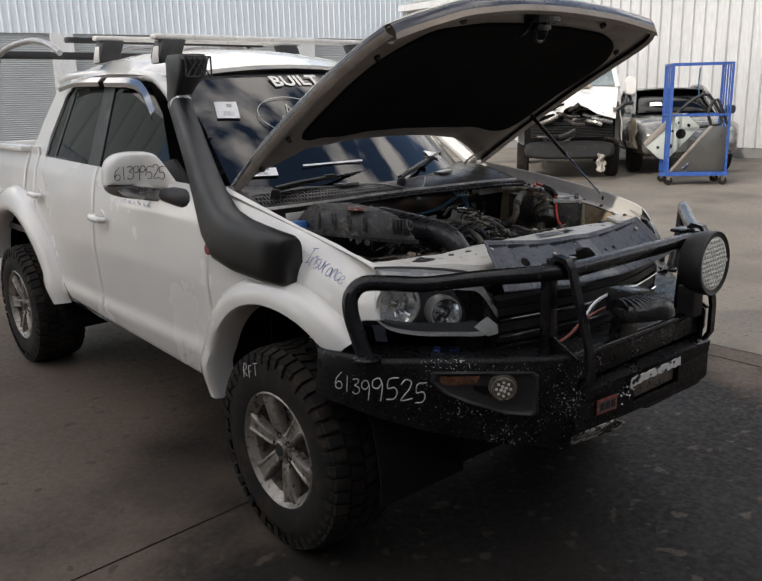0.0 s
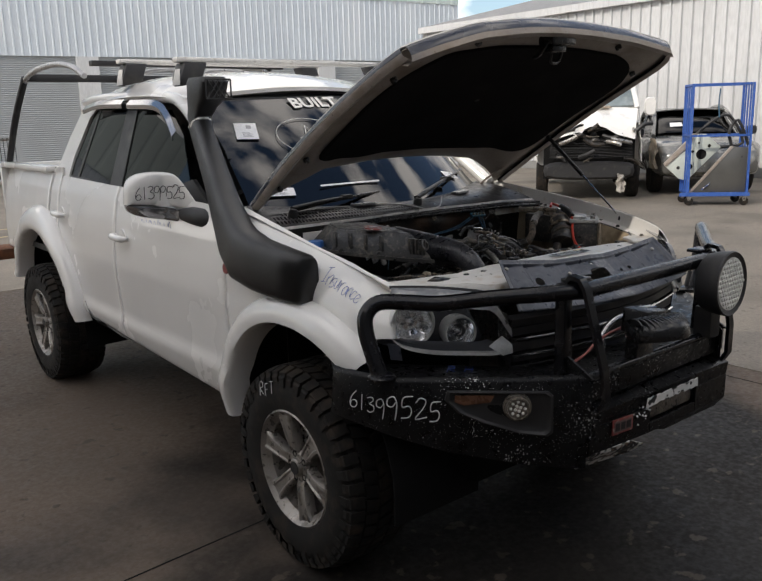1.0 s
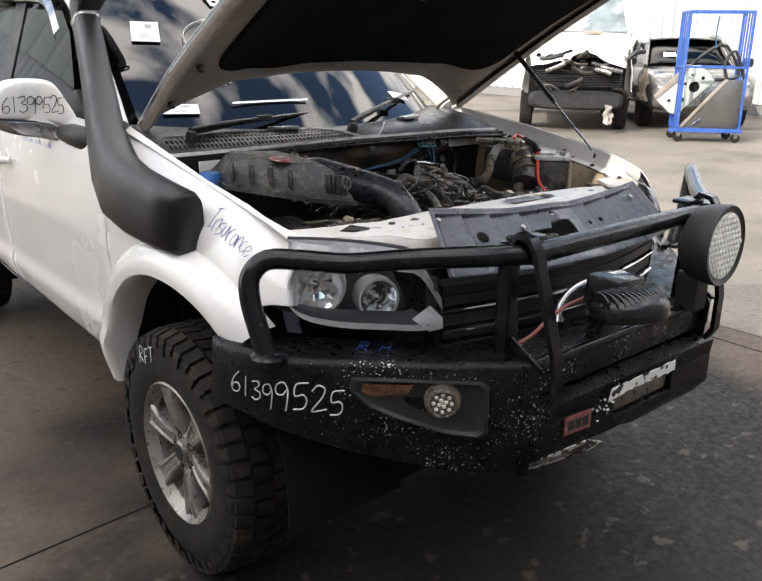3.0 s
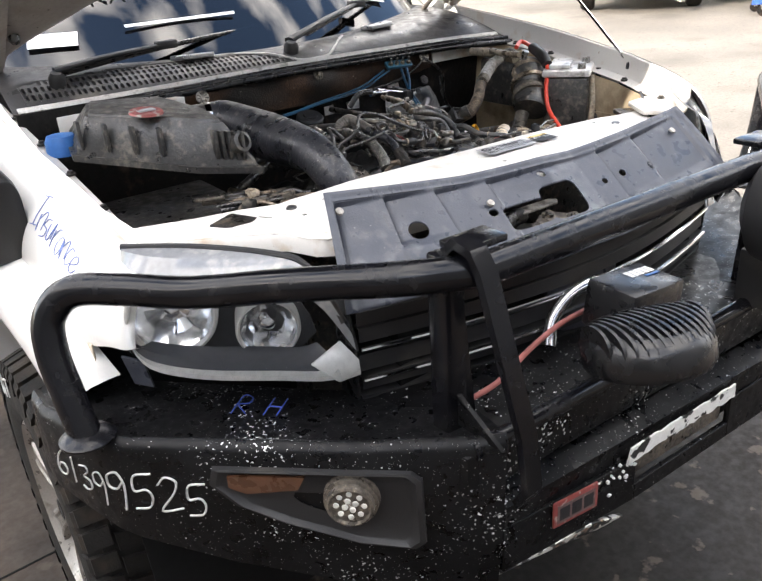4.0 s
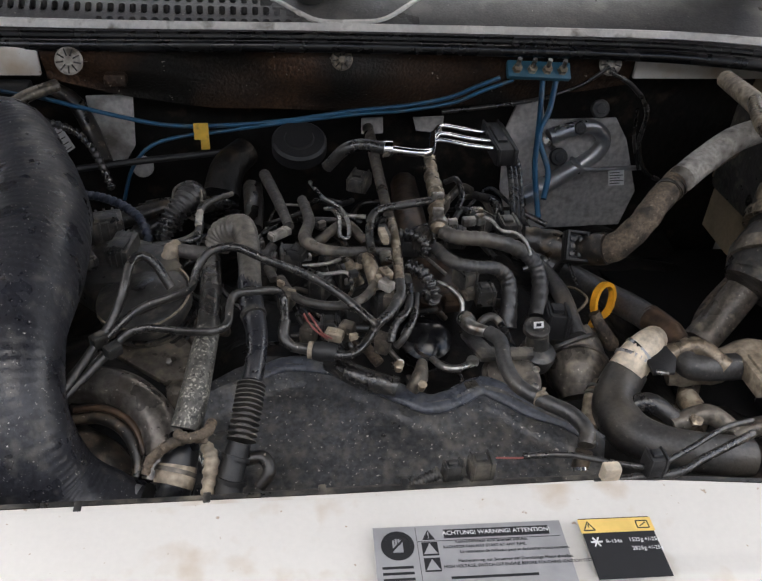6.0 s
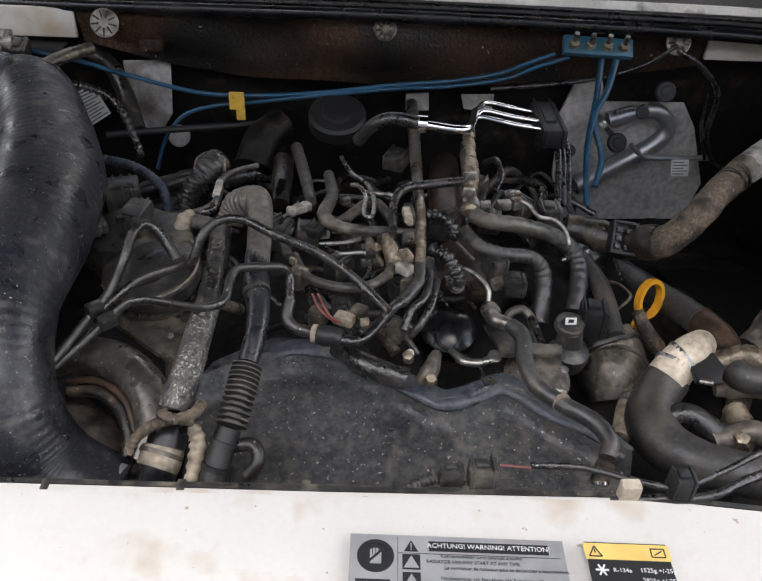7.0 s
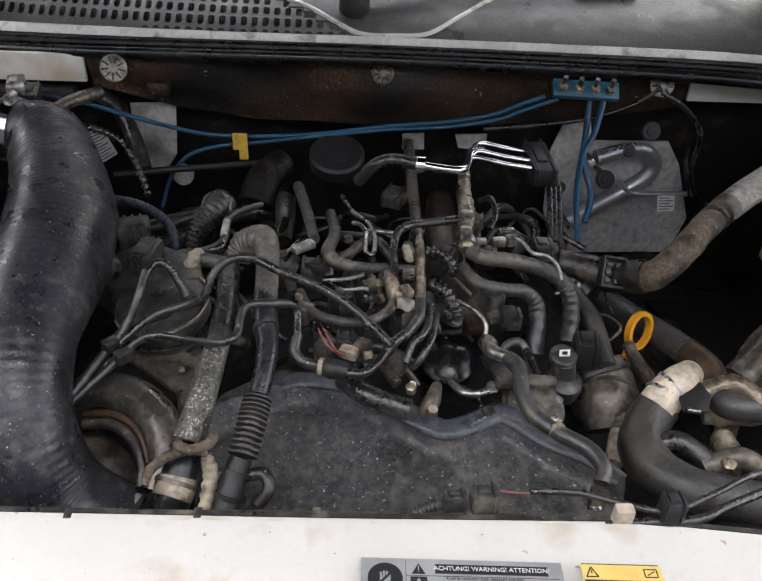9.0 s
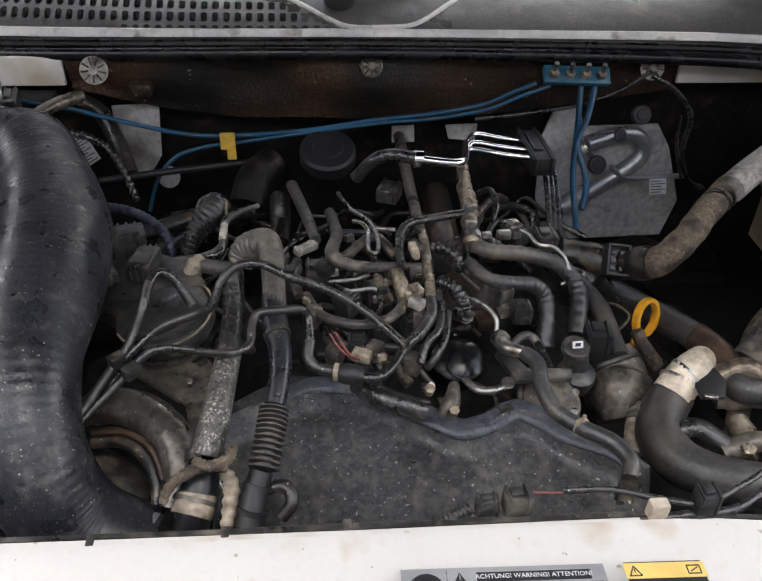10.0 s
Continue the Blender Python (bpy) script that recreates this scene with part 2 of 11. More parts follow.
BLUE_CAP = mat("blue_cap", (0.03, 0.13, 0.38), 0.45, spread=0.15)
RED = mat("red_cable", (0.62, 0.055, 0.03), 0.4, spread=0.15, size=20, bump=0.05)
PINK = mat("faded_red_cable", (0.26, 0.085, 0.075), 0.5, spread=0.2, size=20, bump=0.05)
TURBO = mat("cast_iron", (0.16, 0.145, 0.13), 0.34, 0.65, spread=0.35, size=30, grain=160, bump=0.18, dirt=(0.075, 0.058, 0.045), dirt_at=(0.50, 0.72), dirt_size=26, dirt_vary=9, fleck=(0.50, 0.47, 0.42), fleck_at=0.68, rough_grain=0.4, fine=0.40)
BAR_PAINT = mat("pale_bar_alloy", (0.60, 0.59, 0.565), 0.42, 0.15, spread=0.10, size=12, grain=160, bump=0.03, dirt=(0.30, 0.27, 0.24), dirt_at=(0.60, 0.85), dirt_size=24)
SCREEN = glass("windscreen_glass", (0.06, 0.10, 0.15), 0.012, 1.85)
TINT = glass("tinted_glass", (0.016, 0.018, 0.018), 0.02, 1.33)
LENS = glass("lamp_lens", (0.93, 0.94, 0.95), 0.03, 1.22)
REFLECT = mat("lamp_reflector", (0.93, 0.93, 0.93), 0.16, 0.9, spread=0.04, bump=0.0)
SATIN = mat("satin_silver_trim", (0.66, 0.655, 0.63), 0.34, 0.25, spread=0.06, bump=0.0)
BEZEL = mat("grey_lamp_bezel", (0.050, 0.053, 0.060), 0.32, spread=0.1, bump=0.0)
LAMP_TOP = mat("hazy_lamp_plastic", (0.22, 0.225, 0.235), 0.14, spread=0.3, size=9, grain=90, bump=0.03, coat=0.6, dirt=(0.45, 0.43, 0.39), dirt_at=(0.52, 0.7), dirt_size=22, dirt_vary=6)
LED = mat("led_lens", (0.66, 0.655, 0.61), 0.2, spread=0.1, size=40, bump=0.3, coat=0.5)
AMBER = mat("amber_lens", (0.085, 0.036, 0.018), 0.3, spread=0.25, size=20, coat=0.5)
INTERIOR = mat("cabin_trim", (0.016, 0.016, 0.017), 0.75, spread=0.2, size=8)
PAPER = mat("paper_label", (0.80, 0.80, 0.80), 0.6, spread=0.03, bump=0.0)
SILVER_LABEL = mat("silver_label", (0.36, 0.36, 0.37), 0.4, 0.2, spread=0.08, size=20, bump=0.02)
INK = mat("black_ink", (0.012, 0.012, 0.014), 0.6, spread=0.1, bump=0.0)
INK_BLUE = mat("blue_ink", (0.03, 0.06, 0.30), 0.6, spread=0.2, bump=0.0)
INK_PALE = mat("faded_blue_marker", (0.13, 0.18, 0.42), 0.6, spread=0.25, size=60, bump=0.0)
CHALK = mat("white_marker", (0.60, 0.60, 0.58), 0.7, spread=0.12, size=60, bump=0.0)
BADGE_RED = mat("badge_red", (0.24, 0.050, 0.045), 0.45, spread=0.25, bump=0.0, dirt=(0.35, 0.33, 0.30), dirt_at=(0.56, 0.7), dirt_size=60)
BADGE_FIELD = mat("faded_badge_field", (0.13, 0.085, 0.08), 0.5, spread=0.25, bump=0.0, dirt=(0.3, 0.27, 0.25), dirt_at=(0.58, 0.75), dirt_size=80)
RUST = mat("rusty_steel", (0.16, 0.065, 0.03), 0.85, 0.2, spread=0.4, size=20, grain=120, bump=0.4)
# white bonnet lip, coloured dark for its shade and the dark it reflects
LIP_SHADE = mat("shaded_bonnet_lip", (0.030, 0.032, 0.042), 0.25, spread=0.2, size=8, coat=0.5, bump=0.02)
WHEEL_ALLOY = mat("dull_wheel_alloy", (0.27, 0.25, 0.228), 0.36, 0.6, spread=0.2, size=10, grain=200, bump=0.05, dirt=(0.10, 0.075, 0.055), dirt_at=(0.54, 0.82), dirt_size=24, dirt_vary=6, rough_grain=0.3)
# the near-black spot paints the shade under the truck's nose into the floor
CONCRETE = mat("yard_concrete", (0.102, 0.079, 0.061), 0.66, spread=0.16, size=1.4, grain=70, bump=0.05, dirt=(0.038, 0.031, 0.026), dirt_at=(0.56, 0.74), dirt_size=0.9, dirt_vary=0.35, fine=0.10, fleck=(0.062, 0.050, 0.040), fleck_at=0.63, fleck_size=11, rough_grain=0.2, spec=0.22, shade_pool=(0.45, -0.55, 1.85, (0.008, 0.0075, 0.007)))
# paler copy of the yard concrete, with the sunlight in its colour
CONCRETE_SUNLIT = mat("sunlit_concrete", (0.185, 0.163, 0.135), 0.8, spread=0.22, size=0.6, grain=60, bump=0.2, dirt=(0.10, 0.088, 0.072), dirt_at=(0.50, 0.72), dirt_size=0.7, dirt_vary=0.3, fine=0.2, fleck=(0.11, 0.097, 0.08), fleck_at=0.64, fleck_size=14)
CLAD_WHITE = mat("white_steel_cladding", (0.58, 0.585, 0.59), 0.45, spread=0.06, size=0.8, grain=20, bump=0.02, dirt=(0.40, 0.40, 0.39), dirt_at=(0.54, 0.85), dirt_size=0.7, stretch=(1, 1, 0.2))
CLAD_BLUE = mat("pale_blue_cladding", (0.58, 0.63, 0.68), 0.45, spread=0.05, size=0.8, grain=20, bump=0.02, dirt=(0.68, 0.71, 0.74), dirt_at=(0.5, 0.8), dirt_size=0.6, stretch=(1, 1, 0.2))
CLAD_GREEN = mat("pale_green_cladding", (0.55, 0.62, 0.60), 0.45, spread=0.04, size=0.8, grain=20, bump=0.02)
SHUTTER = mat("grey_shutter_steel", (0.36, 0.38, 0.39), 0.45, 0.2, spread=0.06, size=1, bump=0.02)
ROOF_STEEL = mat("roof_steel", (0.30, 0.30, 0.30), 0.5, 0.3, spread=0.1, size=1)
BLUE_STEEL = mat("blue_trolley_paint", (0.035, 0.10, 0.36), 0.45, spread=0.15, size=12, dirt=(0.20, 0.22, 0.28), dirt_at=(0.62, 0.8), dirt_size=12)
CAR_SILVER = mat("silver_car_paint", (0.20, 0.20, 0.19), 0.22, 0.6, spread=0.08, coat=0.7, bump=0.0)
CAR_GREY = mat("grey_car_paint", (0.10, 0.098, 0.092), 0.35, 0.3, spread=0.08, coat=0.3, bump=0.0)
GREENISH = mat("door_inner_green", (0.50, 0.54, 0.50), 0.5, spread=0.12, dirt=(0.25, 0.24, 0.22), dirt_at=(0.55, 0.8))
MARK_YELLOW = mat("worn_yellow_line", (0.55, 0.42, 0.16), 0.8, spread=0.2, dirt=(0.28, 0.25, 0.2), dirt_at=(0.45, 0.6), dirt_size=9)
DARK = mat("dark_gap", (0.010, 0.010, 0.010), 0.9, spread=0.3, spec=0.1)
WALL_GREY = mat("hall_wall", (0.22, 0.22, 0.215), 0.7, spread=0.08, size=0.6)
RAIL = mat("tan_filmed_metal", (0.21, 0.168, 0.122), 0.36, 0.5, spread=0.4, size=40, grain=200, bump=0.3, dirt=(0.45, 0.39, 0.30), dirt_at=(0.57, 0.74), dirt_size=90, dirt_vary=20, rough_grain=0.3, fine=0.40)
OIL_BROWN = mat("oil_stained_alloy", (0.070, 0.044, 0.028), 0.36, 0.2, spread=0.4, size=18, grain=110, bump=0.2, dirt=(0.014, 0.011, 0.009), dirt_at=(0.48, 0.68), dirt_size=24, fine=0.50)
TAPE_PALE = mat("pale_taped_sleeve", (0.38, 0.355, 0.315), 0.5, spread=0.3, size=30, grain=200, bump=0.4, dirt=(0.10, 0.085, 0.07), dirt_at=(0.50, 0.66), dirt_size=50, fine=0.30)
GLOSS_BLACK = mat("gloss_black_housing", (0.009, 0.009, 0.010), 0.27, spec=0.5, spread=0.25, size=12, bump=0.03, dirt=(0.05, 0.048, 0.045), dirt_at=(0.60, 0.9), dirt_size=14, rough_grain=0.3)
RIDGE_PLASTIC = mat("scuffed_grey_ridge", (0.062, 0.068, 0.084), 0.36, spread=0.3, size=14, grain=180, bump=0.15, dirt=(0.16, 0.155, 0.145), dirt_at=(0.54, 0.8), dirt_size=60, fleck=(0.35, 0.34, 0.31), fleck_at=0.69, rough_grain=0.35, fine=0.40)
SCUTTLE = mat("faded_scuttle_plastic", (0.050, 0.048, 0.048), 0.40, spread=0.2, size=8, grain=300, bump=0.12, dirt=(0.15, 0.138, 0.12), dirt_at=(0.55, 0.8), dirt_size=14, dirt_vary=4, fleck=(0.30, 0.28, 0.25), fleck_at=0.71, rough_grain=0.3, fine=0.30)
DUSTY_HOSE = mat("dust_filmed_hose", (0.050, 0.046, 0.042), 0.46, spread=0.35, size=14, grain=220, bump=0.25, dirt=(0.20, 0.172, 0.138), dirt_at=(0.52, 0.78), dirt_size=60, dirt_vary=9, fleck=(0.40, 0.36, 0.30), fleck_at=0.70, rough_grain=0.35, fine=0.40)
BARE_GREY = mat("grey_primer_bulkhead", (0.42, 0.405, 0.39), 0.5, spread=0.25, size=9, grain=120, bump=0.15, dirt=(0.13, 0.115, 0.10), dirt_at=(0.55, 0.68), dirt_size=14, dirt_vary=5, fleck=(0.45, 0.44, 0.42), fleck_at=0.69, fleck_size=120, fine=0.25)
DIPSTICK = mat("orange_yellow_plastic", (0.72, 0.33, 0.02), 0.4, spread=0.15, size=40, dirt=(0.25, 0.12, 0.03), dirt_at=(0.58, 0.8), dirt_size=60)
# near-white base that paints the sky's glint along the scuttle edge
EDGE_STRIP = mat("scuttle_edge_sky_glint", (0.66, 0.64, 0.61), 0.25, 0.0, spread=0.15, size=20, grain=200, bump=0.05, dirt=(0.22, 0.20, 0.17), dirt_at=(0.58, 0.75), dirt_size=40, dirt_vary=10)
HOSE_MATTE = mat("matte_black_hose", (0.036, 0.0345, 0.034), 0.40, spread=0.3, size=10, grain=260, bump=0.12, dirt=(0.125, 0.105, 0.08), dirt_at=(0.56, 0.84), dirt_size=16, dirt_vary=5, fleck=(0.28, 0.25, 0.2), fleck_at=0.70, rough_grain=0.25, fine=0.45, spec=0.7)
DUST_PALE = mat("dust_bleached_rubber", (0.105, 0.096, 0.084), 0.45, spread=0.3, size=14, grain=220, bump=0.2, dirt=(0.26, 0.23, 0.19), dirt_at=(0.54, 0.80), dirt_size=60, dirt_vary=9, fine=0.35, rough_grain=0.3)
# tan lightened to cream, so the hose joint carries its sunlight in the colour
CREAM = mat("sunlit_cream", (0.58, 0.50, 0.39), 0.5, spread=0.3, size=25, grain=160, bump=0.25, dirt=(0.20, 0.16, 0.11), dirt_at=(0.56, 0.74), dirt_size=45, dirt_vary=12, fine=0.25)

# ---- building blocks ----
def V(*a):
    return Vector(a)


def thing(name, label, category, at=(0, 0, 0), group="", kind=""):
    e = new(name)
    e.matrix_basis = Matrix.Translation(at)
    e.empty_display_size = 0.1
    return tagged(e, label, category, group, kind)


def part(name, bm, material, parent=None, label="", smooth=35):
    """Links a bmesh as one mesh object, in world coordinates, under a thing or a part."""
    me = bpy.data.meshes.new(name)
    bmesh.ops.recalc_face_normals(bm, faces=bm.faces)
    bm.to_mesh(me)
    bm.free()
    me.materials.append(material)
    if smooth:
        me.shade_smooth()
        me.set_sharp_from_angle(angle=radians(smooth))
    ob = new(name, me)
    if parent:
        ob.parent = parent
        if parent.type == "EMPTY":
            ob.matrix_parent_inverse = parent.matrix_basis.inverted()
    if label:
        ob["label"] = label
    return ob


def box(bm, lo, hi, bevel=0.0, m=None, seg=2):
    vs = [bm.verts.new((x, y, z)) for x in (lo[0], hi[0]) for y in (lo[1], hi[1]) for z in (lo[2], hi[2])]
    fs = [bm.faces.new([vs[i] for i in q]) for q in ((0, 1, 3, 2), (4, 6, 7, 5), (0, 4, 5, 1), (2, 3, 7, 6), (0, 2, 6, 4), (1, 5, 7, 3))]
    if bevel:
        r = bmesh.ops.bevel(bm, geom=list({e for f in fs for e in f.edges}), offset=bevel, segments=seg, affect="EDGES", profile=0.5)
        vs = list({v for f in r["faces"] for v in f.verts} | {v for v in vs if v.is_valid})
    if m:
        bmesh.ops.transform(bm, matrix=m, verts=vs)
    return bm


def ring_loft(bm, rings, closed=True, caps=True):
    """Skin rings of equally many points."""
    rows = [[bm.verts.new(p) for p in r] for r in rings]
    n = len(rows[0])
    for a, b in zip(rows, rows[1:]):
        for i in range(n if closed else n - 1):
            j = (i + 1) % n
            bm.faces.new((a[i], a[j], b[j], b[i]))
    if caps and closed:
        bm.faces.new(rows[0][::-1])
        bm.faces.new(rows[-1])
    return bm


def spline(pts, steps=6):
    """A smooth line through the points."""
    p = [V(*q) for q in pts]
    if len(p) < 3:
        return p
    p = [p[0] * 2 - p[1]] + p + [p[-1] * 2 - p[-2]]
    out = []
    for a, b, c, d in zip(p, p[1:], p[2:], p[3:]):
        for k in range(steps):
            t = k / steps
            out.append(0.5 * ((2 * b) + (c - a) * t + (2 * a - 5 * b + 4 * c - d) * t * t + (3 * b - a - 3 * c + d) * t ** 3))
    out.append(p[-2])
    return out


def tube(bm, pts, r, seg=12, steps=6, ribs=0.0, pitch=2, flat=1.0, caps=True):
    """A round bar or hose along a smooth line; r: one radius or one per given point; ribs: depth of rings."""
    line = spline(pts, steps)
    n = len(line)
    radii = r if isinstance(r, (list, tuple)) else [r] * len(pts)
    up = V(0, 0, 1)
    rings = []
    for i, p in enumerate(line):
        d = (line[min(i + 1, n - 1)] - line[max(i - 1, 0)]).normalized()
        if i == 0:
            up = d.orthogonal().normalized() if abs(d.z) > 0.95 else (V(0, 0, 1) - d * d.z).normalized()
        up = (up - d * up.dot(d)).normalized()
        side = d.cross(up)
        f = i / (n - 1) * (len(radii) - 1)
        k = min(int(f), len(radii) - 2) if len(radii) > 1 else 0
        rr = radii[k] + (radii[min(k + 1, len(radii) - 1)] - radii[k]) * (f - k)
        if ribs:
            rr += ribs * (1 if (i // (pitch // 2)) % 2 else -1)
        rings.append([p + (side * math.cos(a) + up * math.sin(a) * flat) * rr for a in [2 * math.pi * q / seg for q in range(seg)]])
    return ring_loft(bm, rings, caps=caps)


def bar(bm, pts, r, seg=14, bend=0.06):
    """Straight runs of pipe with round bends at the corners."""
    p = [V(*q) for q in pts]
    out = [p[0]]
    for a, b, c in zip(p, p[1:], p[2:]):
        u, w = (a - b), (c - b)
        k = min(bend, u.length * 0.45, w.length * 0.45)
        s, e = b + u.normalized() * k, b + w.normalized() * k
        for q in range(7):
            t = q / 6
            out.append(s * (1 - t) ** 2 + b * 2 * t * (1 - t) + e * t * t)
    out.append(p[-1])
    return tube(bm, out, r, seg, 1)


def cyl(bm, a, b, r, r2=None, seg=20):
    a, b = V(*a), V(*b)
    d = (b - a).normalized()
    u = d.orthogonal().normalized()
    w = d.cross(u)
    r2 = r if r2 is None else r2
    return ring_loft(bm, [[c + (u * math.cos(2 * math.pi * q / seg) + w * math.sin(2 * math.pi * q / seg)) * k for q in range(seg)] for c, k in ((a, r), (b, r2))])


def lathe(bm, a, axis, prof, seg=32, turn=None, caps=True):
    """Spin (distance along the axis, radius) pairs about the axis through a."""
    a, d = V(*a), V(*axis).normalized()
    u = turn.normalized() if turn else d.orthogonal().normalized()
    w = d.cross(u)
    return ring_loft(bm, [[a + d * h + (u * math.cos(2 * math.pi * q / seg) + w * math.sin(2 * math.pi * q / seg)) * max(r, 0.0004) for q in range(seg)] for h, r in prof], caps=caps)


def sheet(bm, rows, thick=0.0, toward=None):
    """A skin over a grid of points, with thickness if asked."""
    g = [[bm.verts.new(p) for p in r] for r in rows]
    fs = []
    for a, b in zip(g, g[1:]):
        for i in range(len(a) - 1):
            fs.append(bm.faces.new((a[i], a[i + 1], b[i + 1], b[i])))
    if thick:
        bmesh.ops.recalc_face_normals(bm, faces=fs)
        bm.normal_update()
        if toward is not None:
            mid = fs[len(fs) // 2]
            if mid.normal.dot(V(*toward)) > 0:
                bmesh.ops.reverse_faces(bm, faces=fs)
        bmesh.ops.solidify(bm, geom=fs, thickness=thick)
    return bm


def slab(bm, outline, off, bevel=0.0):
    """A flat outline of points, given thickness along off."""
    a = [bm.verts.new(p) for p in outline]
    b = [bm.verts.new(V(*p) + V(*off)) for p in outline]
    n = len(a)
    fs = [bm.faces.new(a[::-1]), bm.faces.new(b)]
    for i in range(n):
        fs.append(bm.faces.new((a[i], a[(i + 1) % n], b[(i + 1) % n], b[i])))
    if bevel:
        bmesh.ops.recalc_face_normals(bm, faces=fs)
        bmesh.ops.bevel(bm, geom=list({e for f in fs for e in f.edges}), offset=bevel, segments=2, affect="EDGES", profile=0.5)
    return bm


def B():
    return bmesh.new()


def lerp(x, table):
    """A value read off a table of (x, value) pairs, eased between them."""
    if x <= table[0][0]:
        return table[0][1]
    for (a, u), (b, w) in zip(table, table[1:]):
        if x <= b:
            t = (x - a) / (b - a)
            return u + (w - u) * t
    return table[-1][1]


def steps(a, b, n):
    return [a + (b - a) * i / n for i in range(n + 1)]


def words(text, size, m, material, name="lettering", parent=None, depth=0.0006, bold=0.0, lean=0.0):
    """Writing with the built-in face, as a mesh that lies in the plane of the pose m."""
    cu = bpy.data.curves.new(name, "FONT")
    cu.body, cu.size, cu.extrude, cu.offset, cu.shear = text, size, depth, bold, lean
    cu.align_x, cu.align_y = "CENTER", "CENTER"
    cu.resolution_u = 3
    tmp = bpy.data.objects.new(name, cu)
    me = bpy.data.meshes.new_from_object(tmp)
    bpy.data.objects.remove(tmp)
    me.transform(m)
    me.materials.clear()
    me.materials.append(material)
    ob = new(name, me)
    if parent:
        ob.parent = parent
        if parent.type == "EMPTY":
            ob.matrix_parent_inverse = parent.matrix_basis.inverted()
    return ob


def plane_pose(o, right, up):
    """The pose of a plane at o whose x runs along right and whose y runs along up."""
    x = V(*right).normalized()
    z = x.cross(V(*up)).normalized()
    y = z.cross(x)
    return Matrix((( x.x, y.x, z.x, o[0]), (x.y, y.y, z.y, o[1]), (x.z, y.z, z.z, o[2]), (0, 0, 0, 1)))

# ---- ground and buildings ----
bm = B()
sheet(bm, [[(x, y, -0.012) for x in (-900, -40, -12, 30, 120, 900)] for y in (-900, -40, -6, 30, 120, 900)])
tagged(part("ground", bm, CONCRETE, label="grey stained concrete yard floor with shade painted in under the truck"), kind="structure", category="ground")
# slabs past the shade line, sunlit tone in their colour, a few millimetres proud
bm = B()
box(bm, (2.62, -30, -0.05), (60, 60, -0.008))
tagged(part("pavement_east", bm, CONCRETE_SUNLIT, label="worn concrete apron in full sun, sunlight put into its pale colour"), kind="structure", category="pavement")
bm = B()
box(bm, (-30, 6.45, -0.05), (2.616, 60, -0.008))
tagged(part("pavement_north", bm, CONCRETE_SUNLIT, label="worn concrete apron beyond the truck, sunlight put into its pale colour"), kind="structure", category="pavement")


def ribbed_wall(name, label, a, b, z0, z1, material, pitch=0.2, depth=0.03, thick=0.12, group=""):
    """Upright trapezoid-ribbed steel cladding from a to b, in front of a plain backing."""
    a, b = V(*a, 0), V(*b, 0)
    d = (b - a).normalized()
    nrm = V(d.y, -d.x, 0)
    L = (b - a).length
    prof, s = [], 0.0
    while s < L:
        prof += [(s, 0), (s + pitch * 0.66, 0), (s + pitch * 0.72, depth), (s + pitch * 0.90, depth), (s + pitch * 0.96, 0)]
        s += pitch
    prof.append((L, 0))
    bm = B()
    rows = [[a + d * min(q, L) + nrm * h + V(0, 0, z) for q, h in prof] for z in (z0, z1)]
    back = [[p[0] - nrm * thick, p[-1] - nrm * thick] for p in rows]
    sheet(bm, rows)
    sheet(bm, back)
    for r, k in zip(rows, back):
        bm.faces.new([bm.verts.new(p) for p in (r[0], r[-1], k[1], k[0])])
    return tagged(part(name, bm, material, label=label, smooth=0), kind="structure", category="wall")


SHED_X, SHED_END = 17.0, 18.8
ribbed_wall("wall_east", "white ribbed steel wall of the long shed", (SHED_X, SHED_END), (SHED_X, -26), 0.25, 4.6, CLAD_WHITE, 0.30, 0.065)


def shed_line(y):
    return SHED_X


bm = B()
for y0, y1 in zip(steps(-26, SHED_END, 1), steps(-26, SHED_END, 1)[1:]):
    slab(bm, [(shed_line(y0), y0, 0), (shed_line(y1), y1, 0), (shed_line(y1), y1, 0.246), (shed_line(y0), y0, 0.246)], (0.3, 0, 0))
tagged(part("wall_east_plinth", bm, WALL_GREY, label="low concrete plinth under the shed wall"), kind="structure", category="plinth")
bm = B()
slab(bm, [(shed_line(-26) - 0.22, -26, 4.50), (shed_line(26) - 0.22, SHED_END, 4.50), (shed_line(26) - 0.22, SHED_END, 4.70), (shed_line(-26) - 0.22, -26, 4.70)], (0.2, 0, 0))
tagged(part("gutter", bm, CLAD_WHITE, label="white steel eaves gutter"), kind="structure", category="gutter")
bm = B()
rows = []
for i in range(0, 112):
    y = -26 + i * 0.4
    for q, h in ((0, 0), (0.26, 0), (0.31, 0.03), (0.36, 0.03)):
        rows.append([(shed_line(y + q) - 0.2 + k * 9, y + q, 4.66 + k * 2.0 + h) for k in (0, 1)])
sheet(bm, rows)
sheet(bm, [[(shed_line(-26), -26, 4.5), (shed_line(-26) + 9, -26, 6.6)], [(shed_line(26), SHED_END, 4.5), (shed_line(26) + 9, SHED_END, 6.6)]])
tagged(part("roof_east", bm, ROOF_STEEL, label="grey ribbed steel shed roof", smooth=0), kind="structure", category="roof")

# the tall store beyond, with its roller shutters
NA, NB = V(-16, 36.0, 0), V(28.6, 28.7, 0)
nd = (NB - NA).normalized()
nn = V(nd.y, -nd.x, 0)


